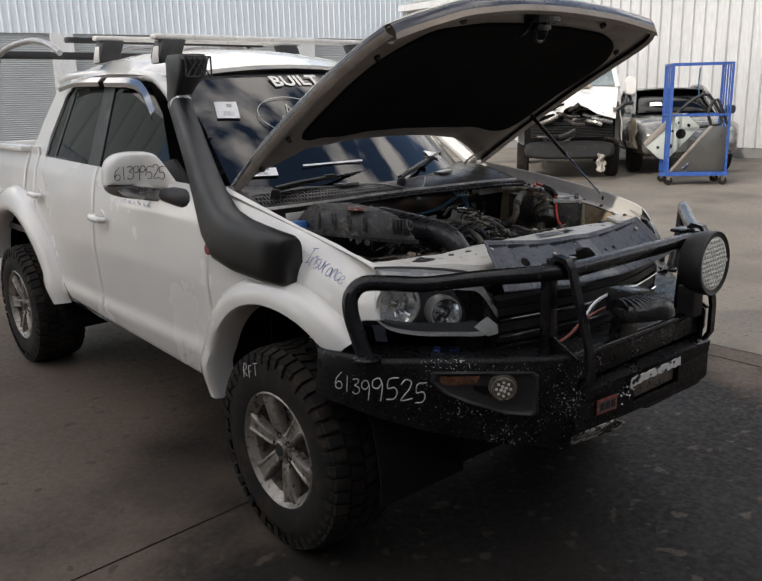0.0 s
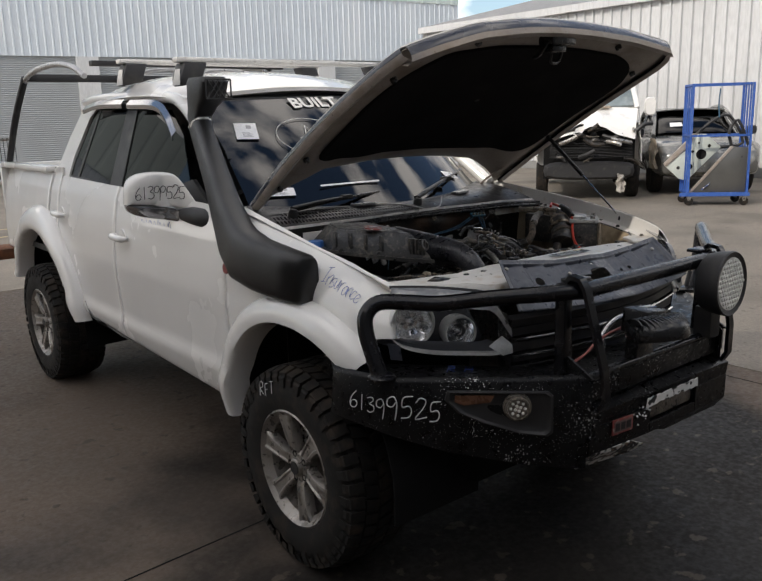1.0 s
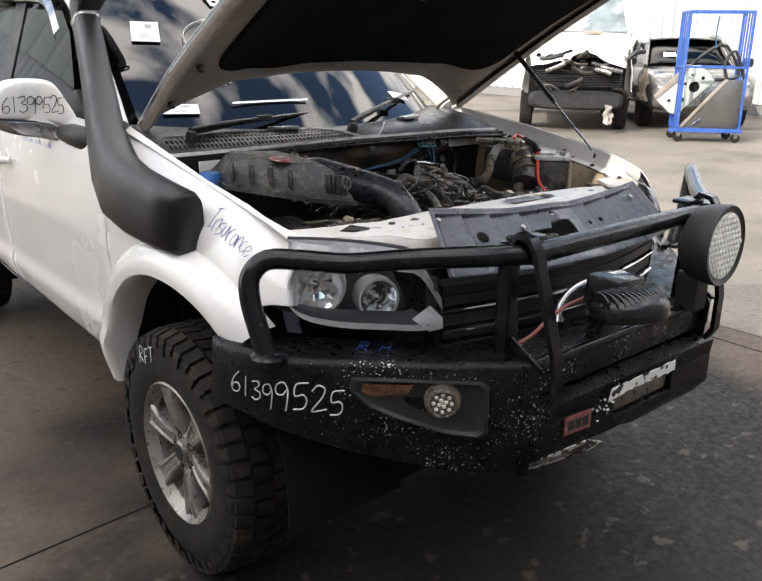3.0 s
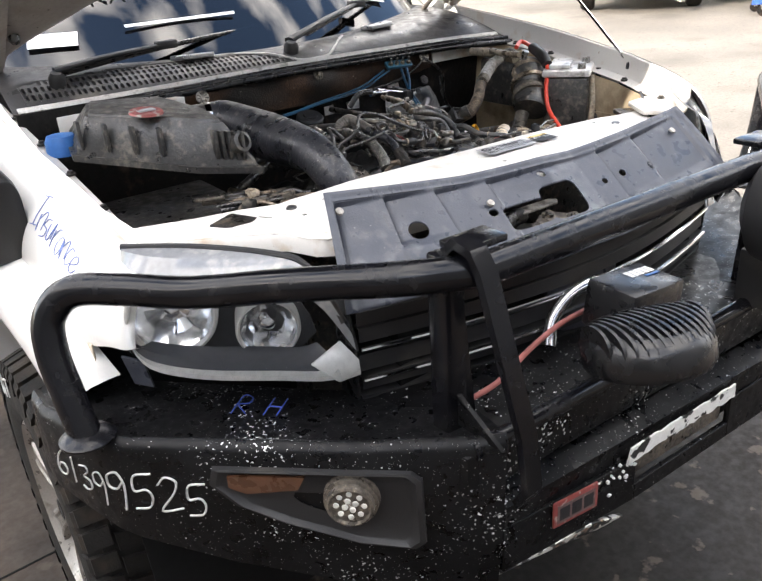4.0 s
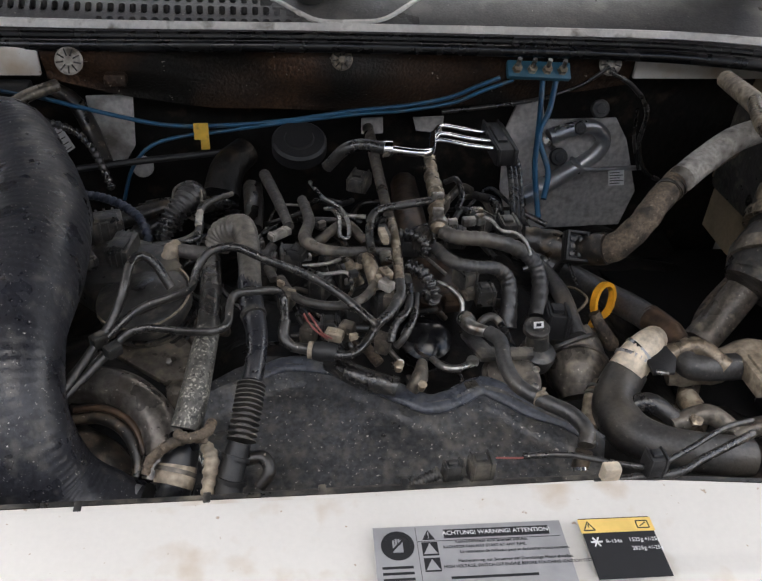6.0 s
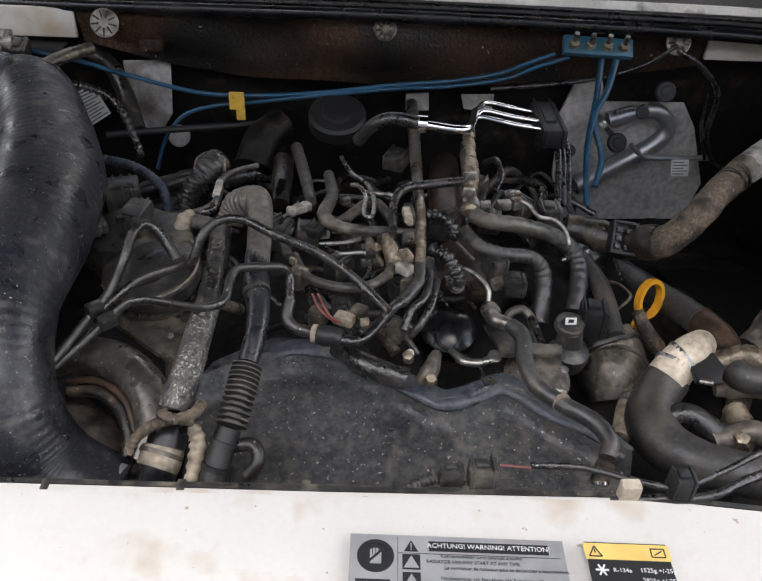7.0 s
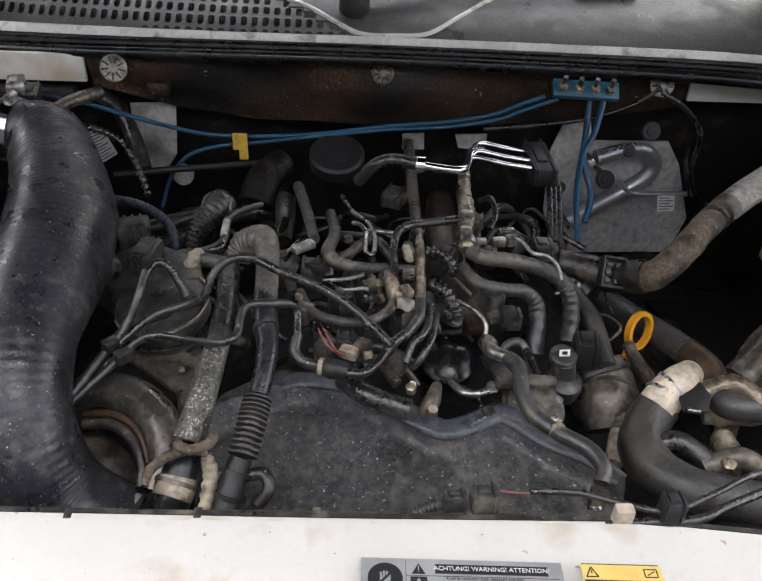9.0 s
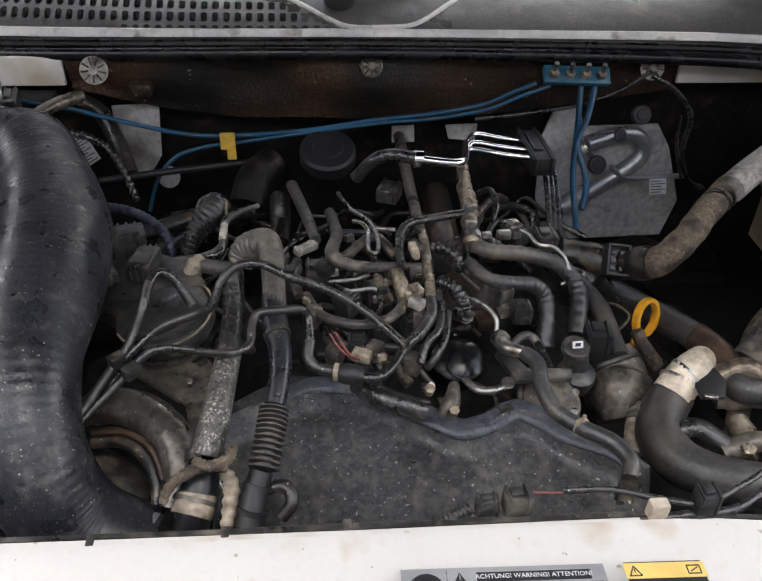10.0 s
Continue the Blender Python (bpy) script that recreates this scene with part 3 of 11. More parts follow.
def north(s, out, z):
    return NA + nd * s + nn * out + V(0, 0, z)


NL = (NB - NA).length
ribbed_wall("wall_north", "pale blue ribbed steel cladding of the tall store", north(0, 0, 0)[:2], north(NL, 0, 0)[:2], 4.5, 7.4, CLAD_BLUE, 0.3, 0.03)
ribbed_wall("wall_north_upper", "pale green upper cladding of the tall store", north(0, 0.05, 0)[:2], north(NL, 0.05, 0)[:2], 7.4, 11.5, CLAD_GREEN, 0.9, 0.03)
bm = B()
sheet(bm, [[north(NL - 0.02, -0.02, z), north(NL - 0.02, -20, z)] for z in (0, 11.4)], 0.1)
tagged(part("wall_north_end", bm, CLAD_BLUE, label="end wall of the tall store"), kind="structure", category="wall")
bm = B()
pitch = 5.6
for i in range(10):
    s = -1.9 + i * pitch
    if s < 0.5:
        continue
    if s < NL:
        slab(bm, [north(s - 0.45, -0.1, 0), north(min(s + 0.45, NL), -0.1, 0), north(min(s + 0.45, NL), -0.1, 4.5), north(s - 0.45, -0.1, 4.5)], nn * 0.16)
tagged(part("wall_north_pier", bm, CLAD_WHITE, label="white steel piers between the roller shutters"), kind="structure", category="wall")
for i in range(-1, 10):
    s0, s1 = max(-1.45 + i * pitch, 0.0), min(-1.9 + (i + 1) * pitch - 0.45, NL)
    if s1 - s0 < 0.5:
        continue
    prof = []
    z = 0.02
    while z < 4.46:
        prof += [(z, 0.0), (z + 0.05, 0.02), (z + 0.075, 0.0)]
        z += 0.085
    bm = B()
    sheet(bm, [[north(s0, -0.08 + h, z), north(s1, -0.08 + h, z)] for z, h in prof])
    sh = part("roller_shutter", bm, SHUTTER, label="closed grey steel roller shutter", smooth=0)
    tagged(sh, category="shutter", kind="structure")

# the hall behind the camera, whose shade covers the truck
HALL_X, HALL_H, HALL_Y = -10.0, 7.81, 5.17
bm = B()
box(bm, (HALL_X - 24, -26, 0), (HALL_X, HALL_Y, HALL_H))
tagged(part("wall_west", bm, WALL_GREY, label="plain grey hall that shades the bay"), kind="structure", category="wall")
# unseen block, added to cut the front sky and darken the truck's nose
bm = B()
box(bm, (HALL_X + 0.01, -26, 0), (7.5, -5.2, 4.4))
tagged(part("wall_south", bm, WALL_GREY, label="unseen plain grey block added to keep the front sky off the truck"), kind="structure", category="wall")
# joints cut in the slab
for j, (a, b) in enumerate((((-6, 0.03), (2.6, 0.60)), ((2.30, -12), (2.45, 6.4)))):
    bm = B()
    a, b = V(*a, -0.0112), V(*b, -0.0112)
    d = (b - a).normalized()
    n = V(-d.y, d.x, 0) * 0.004
    slab(bm, [a - n, b - n, b + n, a + n], (0, 0, 0.001))
    tagged(part("ground_joint", bm, DARK, label="dark saw-cut joint in the concrete"), kind="structure", category="joint")
for y0 in (10.9, 11.9):
    bm = B()
    box(bm, (-14, y0, -0.0078), (4, y0 + 0.1, -0.0065))
    tagged(part("ground_marking", bm, MARK_YELLOW, label="worn yellow line painted on the concrete"), kind="structure", category="marking")
for k in range(3):
    bm = B()
    box(bm, (5.1, -0.25 + k * 0.16, -0.0078), (5.7, -0.2 + k * 0.16, -0.0065))
    tagged(part("ground_marking", bm, MARK_YELLOW, label="short worn yellow dash on the concrete"), kind="structure", category="marking")

# ---- the pickup ----
truck = thing("pickup_truck", "white four-door pickup with open bonnet, black bull bar and snorkel", "pickup truck", (0, 1.5, 0))
PLAN = [(-0.62, 0.74), (-0.5, 0.80), (-0.3, 0.855), (0, 0.885), (0.5, 0.89), (1.5, 0.895), (2.6, 0.89), (3.2, 0.89), (4.05, 0.87)]
RISE = [(0.44, -0.055), (0.56, -0.018), (0.62, -0.004), (0.68, -0.016), (0.80, -0.008), (0.95, 0.0), (1.08, -0.008), (1.20, -0.022), (1.30, -0.042), (1.40, -0.078)]
FEND_TOP = [(-0.62, 1.065), (-0.5, 1.11), (-0.3, 1.165), (-0.1, 1.21), (0.2, 1.275), (0.5, 1.34), (0.62, 1.365)]


FEND_TOP_L = [(-0.62, 1.17), (-0.55, 1.20), (-0.45, 1.222), (-0.3, 1.245), (-0.1, 1.275), (0.1, 1.302), (0.3, 1.325), (0.5, 1.345), (0.62, 1.365)]


def side_x(y, z):
    return lerp(y, PLAN) + lerp(z, RISE)


def fender_x(y, z, table=FEND_TOP):
    top = lerp(y, table)
    k = max(0.0, (z - (top - 0.19)) / 0.19)
    return lerp(y, PLAN) + lerp(min(z, 1.0), RISE) - 0.115 * k ** 2.4


def arch(y, cy, rx, rz, cz=0.41):
    q = 1 - ((y - cy) / rx) ** 2
    return cz + rz * math.sqrt(q) if q > 0 else -1


def panel(s, y0, y1, low, top, across, n=40, rows=40, fold=0.015):
    """A pressed side panel from y0 to y1 between two edge lines, folded in at its ends."""
    ys = [y0, y0 + 0.004] + steps(y0 + 0.01, y1 - 0.01, n) + [y1 - 0.004, y1]
    grid = []
    for i, y in enumerate(ys):
        inward = fold if i in (0, len(ys) - 1) else (0.003 if i in (1, len(ys) - 2) else 0)
        a, b = low(y), top(y)
        grid.append([(s * (across(y, a + (b - a) * k / rows) - inward - (fold if k == 0 else 0)), y, a + (b - a) * k / rows) for k in range(rows + 1)])
    return sheet(B(), grid)


def sill_z(y):
    return 0.455 + (y - 0.445) * 0.052


def front_low(y):
    return max(lerp(y, [(-0.6, 0.985), (-0.42, 0.965), (-0.20, 0.90), (-0.18, 0.0)]), arch(y, 0, 0.51, 0.545), sill_z(y) if y > 0.4 else 0)


def rear_low(y):
    return max(arch(y, 3.10, 0.60, 0.61), sill_z(y) if y < 2.6 else 0.80 if y > 3.3 else 0)


for s, side in ((-1, "right"), (1, "left")):
    edge = FEND_TOP if s < 0 else FEND_TOP_L
    bm = panel(s, -0.47 if s < 0 else -0.56, 0.53, front_low, lambda y: lerp(y, edge), lambda y, z: fender_x(y, z, edge), 60)
    for v in bm.verts:
        if s < 0 and v.co.y < -0.2:
            v.co.y += 0.075 * (-0.2 - v.co.y) / 0.27 * max(0.0, (v.co.z - 0.975) / 0.14)
    part("front_fender", bm, WHITE, truck, "white front wing" + (" with blue handwriting" if s < 0 else ""))
    belt = lambda y: 1.345 + (y - 0.6) * 0.022
    fd = part("front_door", panel(s, 0.537, 1.765, front_low, belt, side_x, 50), WHITE, truck)
    rd = part("rear_door", panel(s, 1.772, 2.735, rear_low, belt, side_x, 40), WHITE, truck)
    part("cab_corner", panel(s, 2.742, 2.90, rear_low, lambda y: 1.44, side_x, 10), WHITE, truck)
    part("bed_side", panel(s, 2.93, 4.06, rear_low, lambda y: 1.43, side_x, 50), WHITE, truck, "white load bed side")
    # wheel-arch flares
    for cy, rx, rz, ox, oz, a0, a1, nm in ((0, 0.505, 0.54, 0.63, 0.655, 3, 131, "front_flare"), (3.10, 0.595, 0.605, 0.735, 0.775, -8 + 180, 20, "rear_flare")):
        grid = []
        N = 34
        for i in range(N + 1):
            a = radians(a0 + (a1 - a0) * i / N)
            ca, sa = math.cos(a), math.sin(a)
            ramp = min(1, i / 2, (N - i) / 2) if nm == "front_flare" else 1
            row = []
            for k, out in ((0.0, -0.05), (0.02, 0.045), (0.12, 0.066), (0.35, 0.070), (0.68, 0.058), (0.88, 0.040), (0.98, 0.012), (1.0, -0.012)):
                y, z = cy + (rx + (ox - rx) * k) * ca, 0.41 + (rz + (oz - rz) * k) * sa
                base = fender_x(y, z) if cy == 0 else side_x(y, z)
                row.append((s * (base + out), y, z))
            grid.append(row)
        part(nm, sheet(B(), grid), WHITE, truck, "white plastic wheel-arch flare", 50)
    # wheel-house lining
    for cy, rx, rz in ((0, 0.53, 0.56), (3.10, 0.62, 0.63)):
        bm = B()
        sheet(bm, [[(s * x, cy + rx * math.cos(a), 0.41 + rz * math.sin(a)) for a in [math.pi * q / 20 - 0.15 * (1 - q / 10) for q in range(21)]] for x in (0.86, 0.45)], 0.004)
        sheet(bm, [[(s * 0.45, cy + rx * k * math.cos(a), 0.41 + rz * k * math.sin(a)) for a in [math.pi * q / 20 for q in range(21)]] for k in (1, 0.02)])
        part("wheel_arch_liner", bm, DARK, truck)
    # sill
    bm = B()
    box(bm, (min(s * 0.66, s * 0.79), 0.5, 0.47), (max(s * 0.66, s * 0.79), 2.5, 0.54), 0.01)
    part("sill", bm, DARK, truck)
    for door, y, z in ((fd, 1.655, 1.112), (rd, 2.655, 1.158)):
        bm = B()
        x = side_x(y, z)
        lathe(bm, (s * (x - 0.004), y - 0.005, z), (s, 0, 0), [(0, 0.0), (0.0, 0.048), (0.006, 0.044), (0.003, 0.03), (0.0, 0.0)], 24)
        part("handle_cup", bm, WHITE, door)
        bm = B()
        tube(bm, [(s * (x + 0.012), y - 0.10, z), (s * (x + 0.036), y - 0.07, z + 0.002), (s * (x + 0.040), y, z + 0.004), (s * (x + 0.036), y + 0.055, z + 0.006), (s * (x + 0.006), y + 0.075, z + 0.006)],
             [0.012, 0.018, 0.019, 0.018, 0.012], 12, 4, flat=1.0)
        part("door_handle", bm, WHITE, door, "white pull door handle")

# torn seam along the lower edge of the doors
for pts in ([(2.36, 0.648), (2.30, 0.60), (2.26, 0.562), (2.15, 0.556)], [(2.06, 0.552), (1.94, 0.54), (1.82, 0.534), (1.66, 0.526)]):
    bm = B()
    tube(bm, [(-side_x(y, z) - 0.001, y, z) for y, z in pts], [0.002, 0.006, 0.008, 0.003], 8, 5, flat=0.5)
    part("torn_seam", bm, GRIME, truck, "dark torn seam along the door bottom")

# greenhouse: glass leans in towards the roof
def glass_x(y, z):
    return 0.80 - (z - 1.36) * 0.36 - max(0, 1.3 - y) * 0.06


def up_panel(bm, s, outline, thick=0.03, lift=0.0):
    a = [V(s * (glass_x(y, z) + lift), y, z) for y, z in outline]
    return slab(bm, a, (-s * thick, 0, 0))


SCREEN_B = lambda x: (0.40 + 0.20 * (x / 0.70) ** 2, 1.295 + 0.03 * (x / 0.7) ** 2)
SCREEN_T = lambda x: (1.12 + 0.11 * (x / 0.62) ** 2, 1.835 - 0.045 * (x / 0.62) ** 2)
for s in (-1, 1):
    part("front_side_glass", up_panel(B(), s, [(0.98, 1.34), (1.86, 1.355), (1.88, 1.765), (1.42, 1.765), (1.22, 1.64)], 0.005), TINT, truck, "dark tinted front door window")
    part("rear_side_glass", up_panel(B(), s, [(1.92, 1.355), (2.68, 1.385), (2.64, 1.50), (2.50, 1.785), (1.94, 1.775)], 0.005), TINT, truck, "dark tinted rear door window")
    part("quarter_bar", up_panel(B(), s, [(2.50, 1.375), (2.53, 1.378), (2.43, 1.785), (2.40, 1.785)], 0.02, 0.004), PLASTIC, truck)
    part("b_pillar_trim", up_panel(B(), s, [(1.80, 1.345), (1.97, 1.35), (1.99, 1.775), (1.84, 1.77)], 0.03, 0.006), PLASTIC, truck, "black B-pillar trim")
    part("window_seal", up_panel(B(), s, [(0.72, 1.335), (2.70, 1.378), (2.70, 1.395), (0.72, 1.352)], 0.03, 0.007), PLASTIC, truck)
    part("c_pillar", up_panel(B(), s, [(2.66, 1.37), (2.90, 1.375), (2.90, 1.44), (2.83, 1.60), (2.68, 1.83), (2.46, 1.86), (2.47, 1.785), (2.54, 1.74), (2.655, 1.50)], 0.05, 0.012), WHITE, truck, "white rear cab pillar")
    # A-pillar and roof rail in one sweep
    line = [(0.58, 1.335), (0.80, 1.50), (1.02, 1.66), (1.22, 1.775), (1.45, 1.825), (1.9, 1.845), (2.45, 1.85), (2.68, 1.835)]
    bm = B()
    tube(bm, [(s * (glass_x(y, z) - 0.012 + (0.035 if y < 1.3 else 0.02)), y, z) for y, z in line], [0.038, 0.036, 0.036, 0.036, 0.034, 0.034, 0.034, 0.03], 12, 5, flat=0.9)
    part("roof_rail", bm, WHITE, truck, "white windscreen pillar and roof edge")
    # smoked weather shields over the side windows
    for pts, nm in (([(1.20, 1.650), (1.33, 1.742), (1.50, 1.80), (1.86, 1.815)], "weather_shield"), ([(1.94, 1.82), (2.30, 1.825), (2.54, 1.80)], "weather_shield")):
        grid = [[(s * (glass_x(y, z) + 0.052), y, z + 0.012), (s * (glass_x(y, z) + 0.074), y + 0.003, z - 0.014), (s * (glass_x(y, z) + 0.070), y + 0.006, z - 0.036)] for y, z in [(p.x, p.y) for p in spline([(a, b, 0) for a, b in pts], 5)]]
        part(nm, sheet(B(), grid, 0.004), CHROME_TINT, truck, "glossy weather shield above the window")

bm = B()
sheet(bm, [[(x, SCREEN_B(x)[0] + (SCREEN_T(x * 0.9)[0] - SCREEN_B(x)[0]) * k, SCREEN_B(x)[1] + (SCREEN_T(x * 0.9)[1] - SCREEN_B(x)[1]) * k + 0.02 * math.sin(math.pi * k)) for x in [xx * (1 - 0.12 * k) for xx in steps(-0.70, 0.70, 20)]] for k in steps(0, 1, 10)], 0.005)
screen = part("windscreen", bm, SCREEN, truck, "blue-tinted windscreen with stickers and white lettering")
screen.visible_shadow = False
bm = B()
roof_rows = []
for k in steps(0, 1, 14):
    row = []
    for x in steps(-0.665, 0.665, 22):
        fy = SCREEN_T(x)[0] - 0.014
        y = fy + (2.70 - fy) * k
        crown = 0.055 * (1 - (x / 0.665) ** 2)
        z = 1.825 + crown + 0.035 * math.sin(math.pi * min(1, k * 1.1)) - 0.02 * max(0, k - 0.8) / 0.2 + 0.045 * math.sin(math.pi * k) * (1 - (abs(x) / 0.665) ** 8)
        z -= 0.03 * max(0, (abs(x) - 0.60) / 0.065)
        z += (SCREEN_T(x)[1] + 0.012 - z) * max(0, 1 - k / 0.16) ** 1.5
        if 0.15 < abs(x) < 0.55 and 0.1 < k < 0.95 and (int(abs(x) * 100) // 7) % 2:
            z -= 0.006
        row.append((x, y, z))
    roof_rows.append(row)
sheet(bm, roof_rows, 0.02, (0, 0, 1))
part("roof", bm, WHITE, truck, "white cab roof")
bm = B()
slab(bm, [(-0.80, 2.86, 0.75), (0.80, 2.86, 0.75), (0.80, 2.86, 1.40), (0.62, 2.66, 1.83), (-0.62, 2.66, 1.83), (-0.80, 2.86, 1.40)], (0, 0.03, 0))
part("cab_back", bm, WHITE, truck)
bm = B()
box(bm, (-0.845, 2.95, 0.86), (0.845, 4.02, 0.90))
part("bed_floor", bm, PLASTIC, truck)
bm = B()
box(bm, (-0.86, 4.03, 0.82), (0.86, 4.08, 1.43), 0.012)
part("tailgate", bm, WHITE, truck)
for s in (-1, 1):
    bm = B()
    box(bm, (min(s * 0.76, s * 0.86), 2.93, 1.405), (max(s * 0.76, s * 0.86), 4.03, 1.445), 0.012)
    box(bm, (min(s * 0.755, s * 0.775), 2.93, 0.9), (max(s * 0.755, s * 0.775), 4.03, 1.41))
    part("bed_rail", bm, WHITE, truck)
bm = B()
box(bm, (-0.95, 4.05, 0.70), (0.95, 4.34, 0.78), 0.008)
part("rear_step", bm, RUST, truck, "rusty brown steel rear step bar")
# underbody
bm = B()
box(bm, (-0.55, -0.6, 0.40), (0.55, 0.55, 0.62), 0.03)
box(bm, (-0.70, 0.5, 0.42), (0.70, 4.0, 0.60), 0.03)
part("underbody", bm, DARK, truck)
for y in (0.0, 3.10):
    bm = B()
    tube(bm, [(-0.75, y, 0.40), (-0.2, y, 0.39), (0.2, y, 0.39), (0.75, y, 0.40)], [0.045, 0.05, 0.05, 0.045], 12, 4)
    part("axle", bm, GRIME, truck)
# cabin
bm = B()
sheet(bm, [[(x, 0.68 + k * 0.45, 1.255 + 0.05 * math.sin(math.pi * k) - 0.05 * k) for x in steps(-0.66, 0.66, 12)] for k in steps(0, 1, 8)])
box(bm, (-0.66, 0.70, 0.95), (0.66, 1.10, 1.20), 0.02)
part("dashboard", bm, INTERIOR, truck)
for x in (-0.36, 0.36):
    for y, nm in ((1.62, "front_seat"), (2.45, "rear_seat")):
        bm = B()
        box(bm, (x - 0.25, y - 0.45, 0.80), (x + 0.25, y, 1.0), 0.05)
        box(bm, (x - 0.24, y - 0.05, 0.95), (x + 0.24, y + 0.12, 1.50), 0.06)
        box(bm, (x - 0.13, y, 1.50), (x + 0.13, y + 0.10, 1.70), 0.04)
        part(nm, bm, INTERIOR, truck)
bm = B()
lathe(bm, (-0.36, 1.18, 1.22), (0, -0.85, -0.5), [(0.0, 0.17), (0.02, 0.19), (0.0, 0.19), (-0.02, 0.18)], 28)
part("steering_wheel", bm, INTERIOR, truck)
bm = B()
box(bm, (-0.78, 0.56, 0.62), (0.78, 2.84, 0.66))
part("cabin_floor", bm, INTERIOR, truck)

# ---- wheels ----
def make_wheel():
    w = thing("wheel", "", "")
    R, W = 0.420, 0.156
    bm = B()
    prof = [(-W * 0.70, 0.236), (-W * 0.98, 0.248), (-W * 1.05, 0.29), (-W * 1.04, 0.34), (-W * 0.97, 0.372), (-W * 0.82, R - 0.014), (-W * 0.4, R - 0.009), (0, R - 0.008),
            (W * 0.4, R - 0.009), (W * 0.82, R - 0.014), (W * 0.97, 0.372), (W * 1.04, 0.34), (W * 1.05, 0.29), (W * 0.98, 0.248), (W * 0.70, 0.236)]
    lathe(bm, (0, 0, 0), (1, 0, 0), prof, 72, None, False)
    part("tyre", bm, TYRE, w, "dusty all-terrain tyre")
    bm = B()
    rng = random.Random(4)
    n = 46
    for i in range(n):
        a0 = 2 * math.pi * i / n
        for x0, x1, sh, r0 in ((-0.157, -0.105, 0.0, 0.0), (-0.097, -0.037, 0.5, 0.35), (-0.028, 0.028, 0.15, -0.4), (0.037, 0.097, 0.65, 0.35), (0.105, 0.157, 0.3, 0.0)):
            a = a0 + sh * 2 * math.pi / n
            hw = math.pi / n * rng.uniform(0.70, 0.82)
            edge = abs(x0) > 0.09
            pts = []
            for rr in (R - 0.016, R + 0.003):
                for x, q in ((x0, -1), (x1, -1), (x1, 1), (x0, 1)):
                    th = a + hw * q + r0 * (x - (x0 + x1) / 2) * 1.6
                    r = rr - (0.016 if edge and abs(x) > 0.14 else 0)
                    pts.append(bm.verts.new((x, r * math.cos(th), r * math.sin(th))))
            for q in ((4, 5, 6, 7), (0, 1, 5, 4), (1, 2, 6, 5), (2, 3, 7, 6), (3, 0, 4, 7)):
                bm.faces.new([pts[k] for k in q])
        # shoulder lugs on both walls
        for sx in (-1, 1):
            hw = math.pi / n * 0.62
            p = [(sx * 0.149, R - 0.012), (sx * 0.163, R - 0.036), (sx * (0.1655 if i % 2 else 0.164), R - (0.075 if i % 2 else 0.055))]
            rows = [[(x, r * math.cos(a0 + hw * q), r * math.sin(a0 + hw * q)) for x, r in p] for q in (-1, 1)]
            low = [[(x - sx * 0.008, r, c) for x, r, c in row] for row in rows]
            sheet(bm, [low[0], rows[0], rows[1], low[1]])
    part("tread", bm, TYRE, w, "", 20)
    # rim, outer face towards -x
    bm = B()
    lathe(bm, (0, 0, 0), (-1, 0, 0), [(-0.12, 0.215), (-0.12, 0.238), (0.0, 0.212), (0.11, 0.212), (0.136, 0.238), (0.150, 0.247), (0.155, 0.240), (0.146, 0.231), (0.12, 0.205), (0.0, 0.196), (-0.12, 0.215)], 72, None, False)
    part("rim_barrel", bm, WHEEL_ALLOY, w)
    for k in range(6):
        bm = B()
        th = 2 * math.pi * k / 6 + 0.25
        rows = []
        for r, half, xf in ((0.050, 0.026, -0.118), (0.075, 0.025, -0.128), (0.12, 0.027, -0.136), (0.17, 0.031, -0.141), (0.205, 0.037, -0.142), (0.234, 0.050, -0.140)):
            ring = []
            for dx, dt in ((0.012, -1.0), (0.001, -0.86), (-0.001, -0.60), (0.004, -0.40), (0.004, 0.40), (-0.001, 0.60), (0.001, 0.86), (0.012, 1.0), (0.045, 0.9), (0.045, -0.9)):
                t = dt * half * 1.18
                ring.append((xf + dx, r * math.cos(th) - t * math.sin(th), r * math.sin(th) + t * math.cos(th)))
            rows.append(ring)
        ring_loft(bm, rows)
        part("spoke", bm, WHEEL_ALLOY, w, "", 30)
    bm = B()
    lathe(bm, (0, 0, 0), (-1, 0, 0), [(0.02, 0.0), (0.02, 0.078), (0.11, 0.074), (0.122, 0.062), (0.124, 0.040), (0.134, 0.038), (0.139, 0.032), (0.140, 0.0)], 36)
    part("hub_centre", bm, WHEEL_ALLOY, w)
    bm = B()
    lathe(bm, (0, 0, 0), (-1, 0, 0), [(0.1402, 0.0), (0.1402, 0.028), (0.142, 0.028), (0.142, 0.023), (0.1408, 0.023), (0.1408, 0.0)], 28)
    part("centre_cap", bm, PLASTIC, w)
    for k in range(5):
        bm = B()
        th = 2 * math.pi * k / 5
        y, z = 0.056 * math.cos(th), 0.056 * math.sin(th)
        lathe(bm, (-0.110, y, z), (-1, 0, 0), [(0, 0.014), (0.0145, 0.014), (0.0145, 0.010), (0.010, 0.009), (0.010, 0)], 12)
        part("wheel_nut", bm, DARK, w)
    bm = B()
    lathe(bm, (0, 0, 0), (-1, 0, 0), [(0.0, 0.0), (0.0, 0.15), (0.02, 0.155), (0.03, 0.15), (0.03, 0.0)], 36)
    part("brake_disc", bm, METAL, w)
    return w


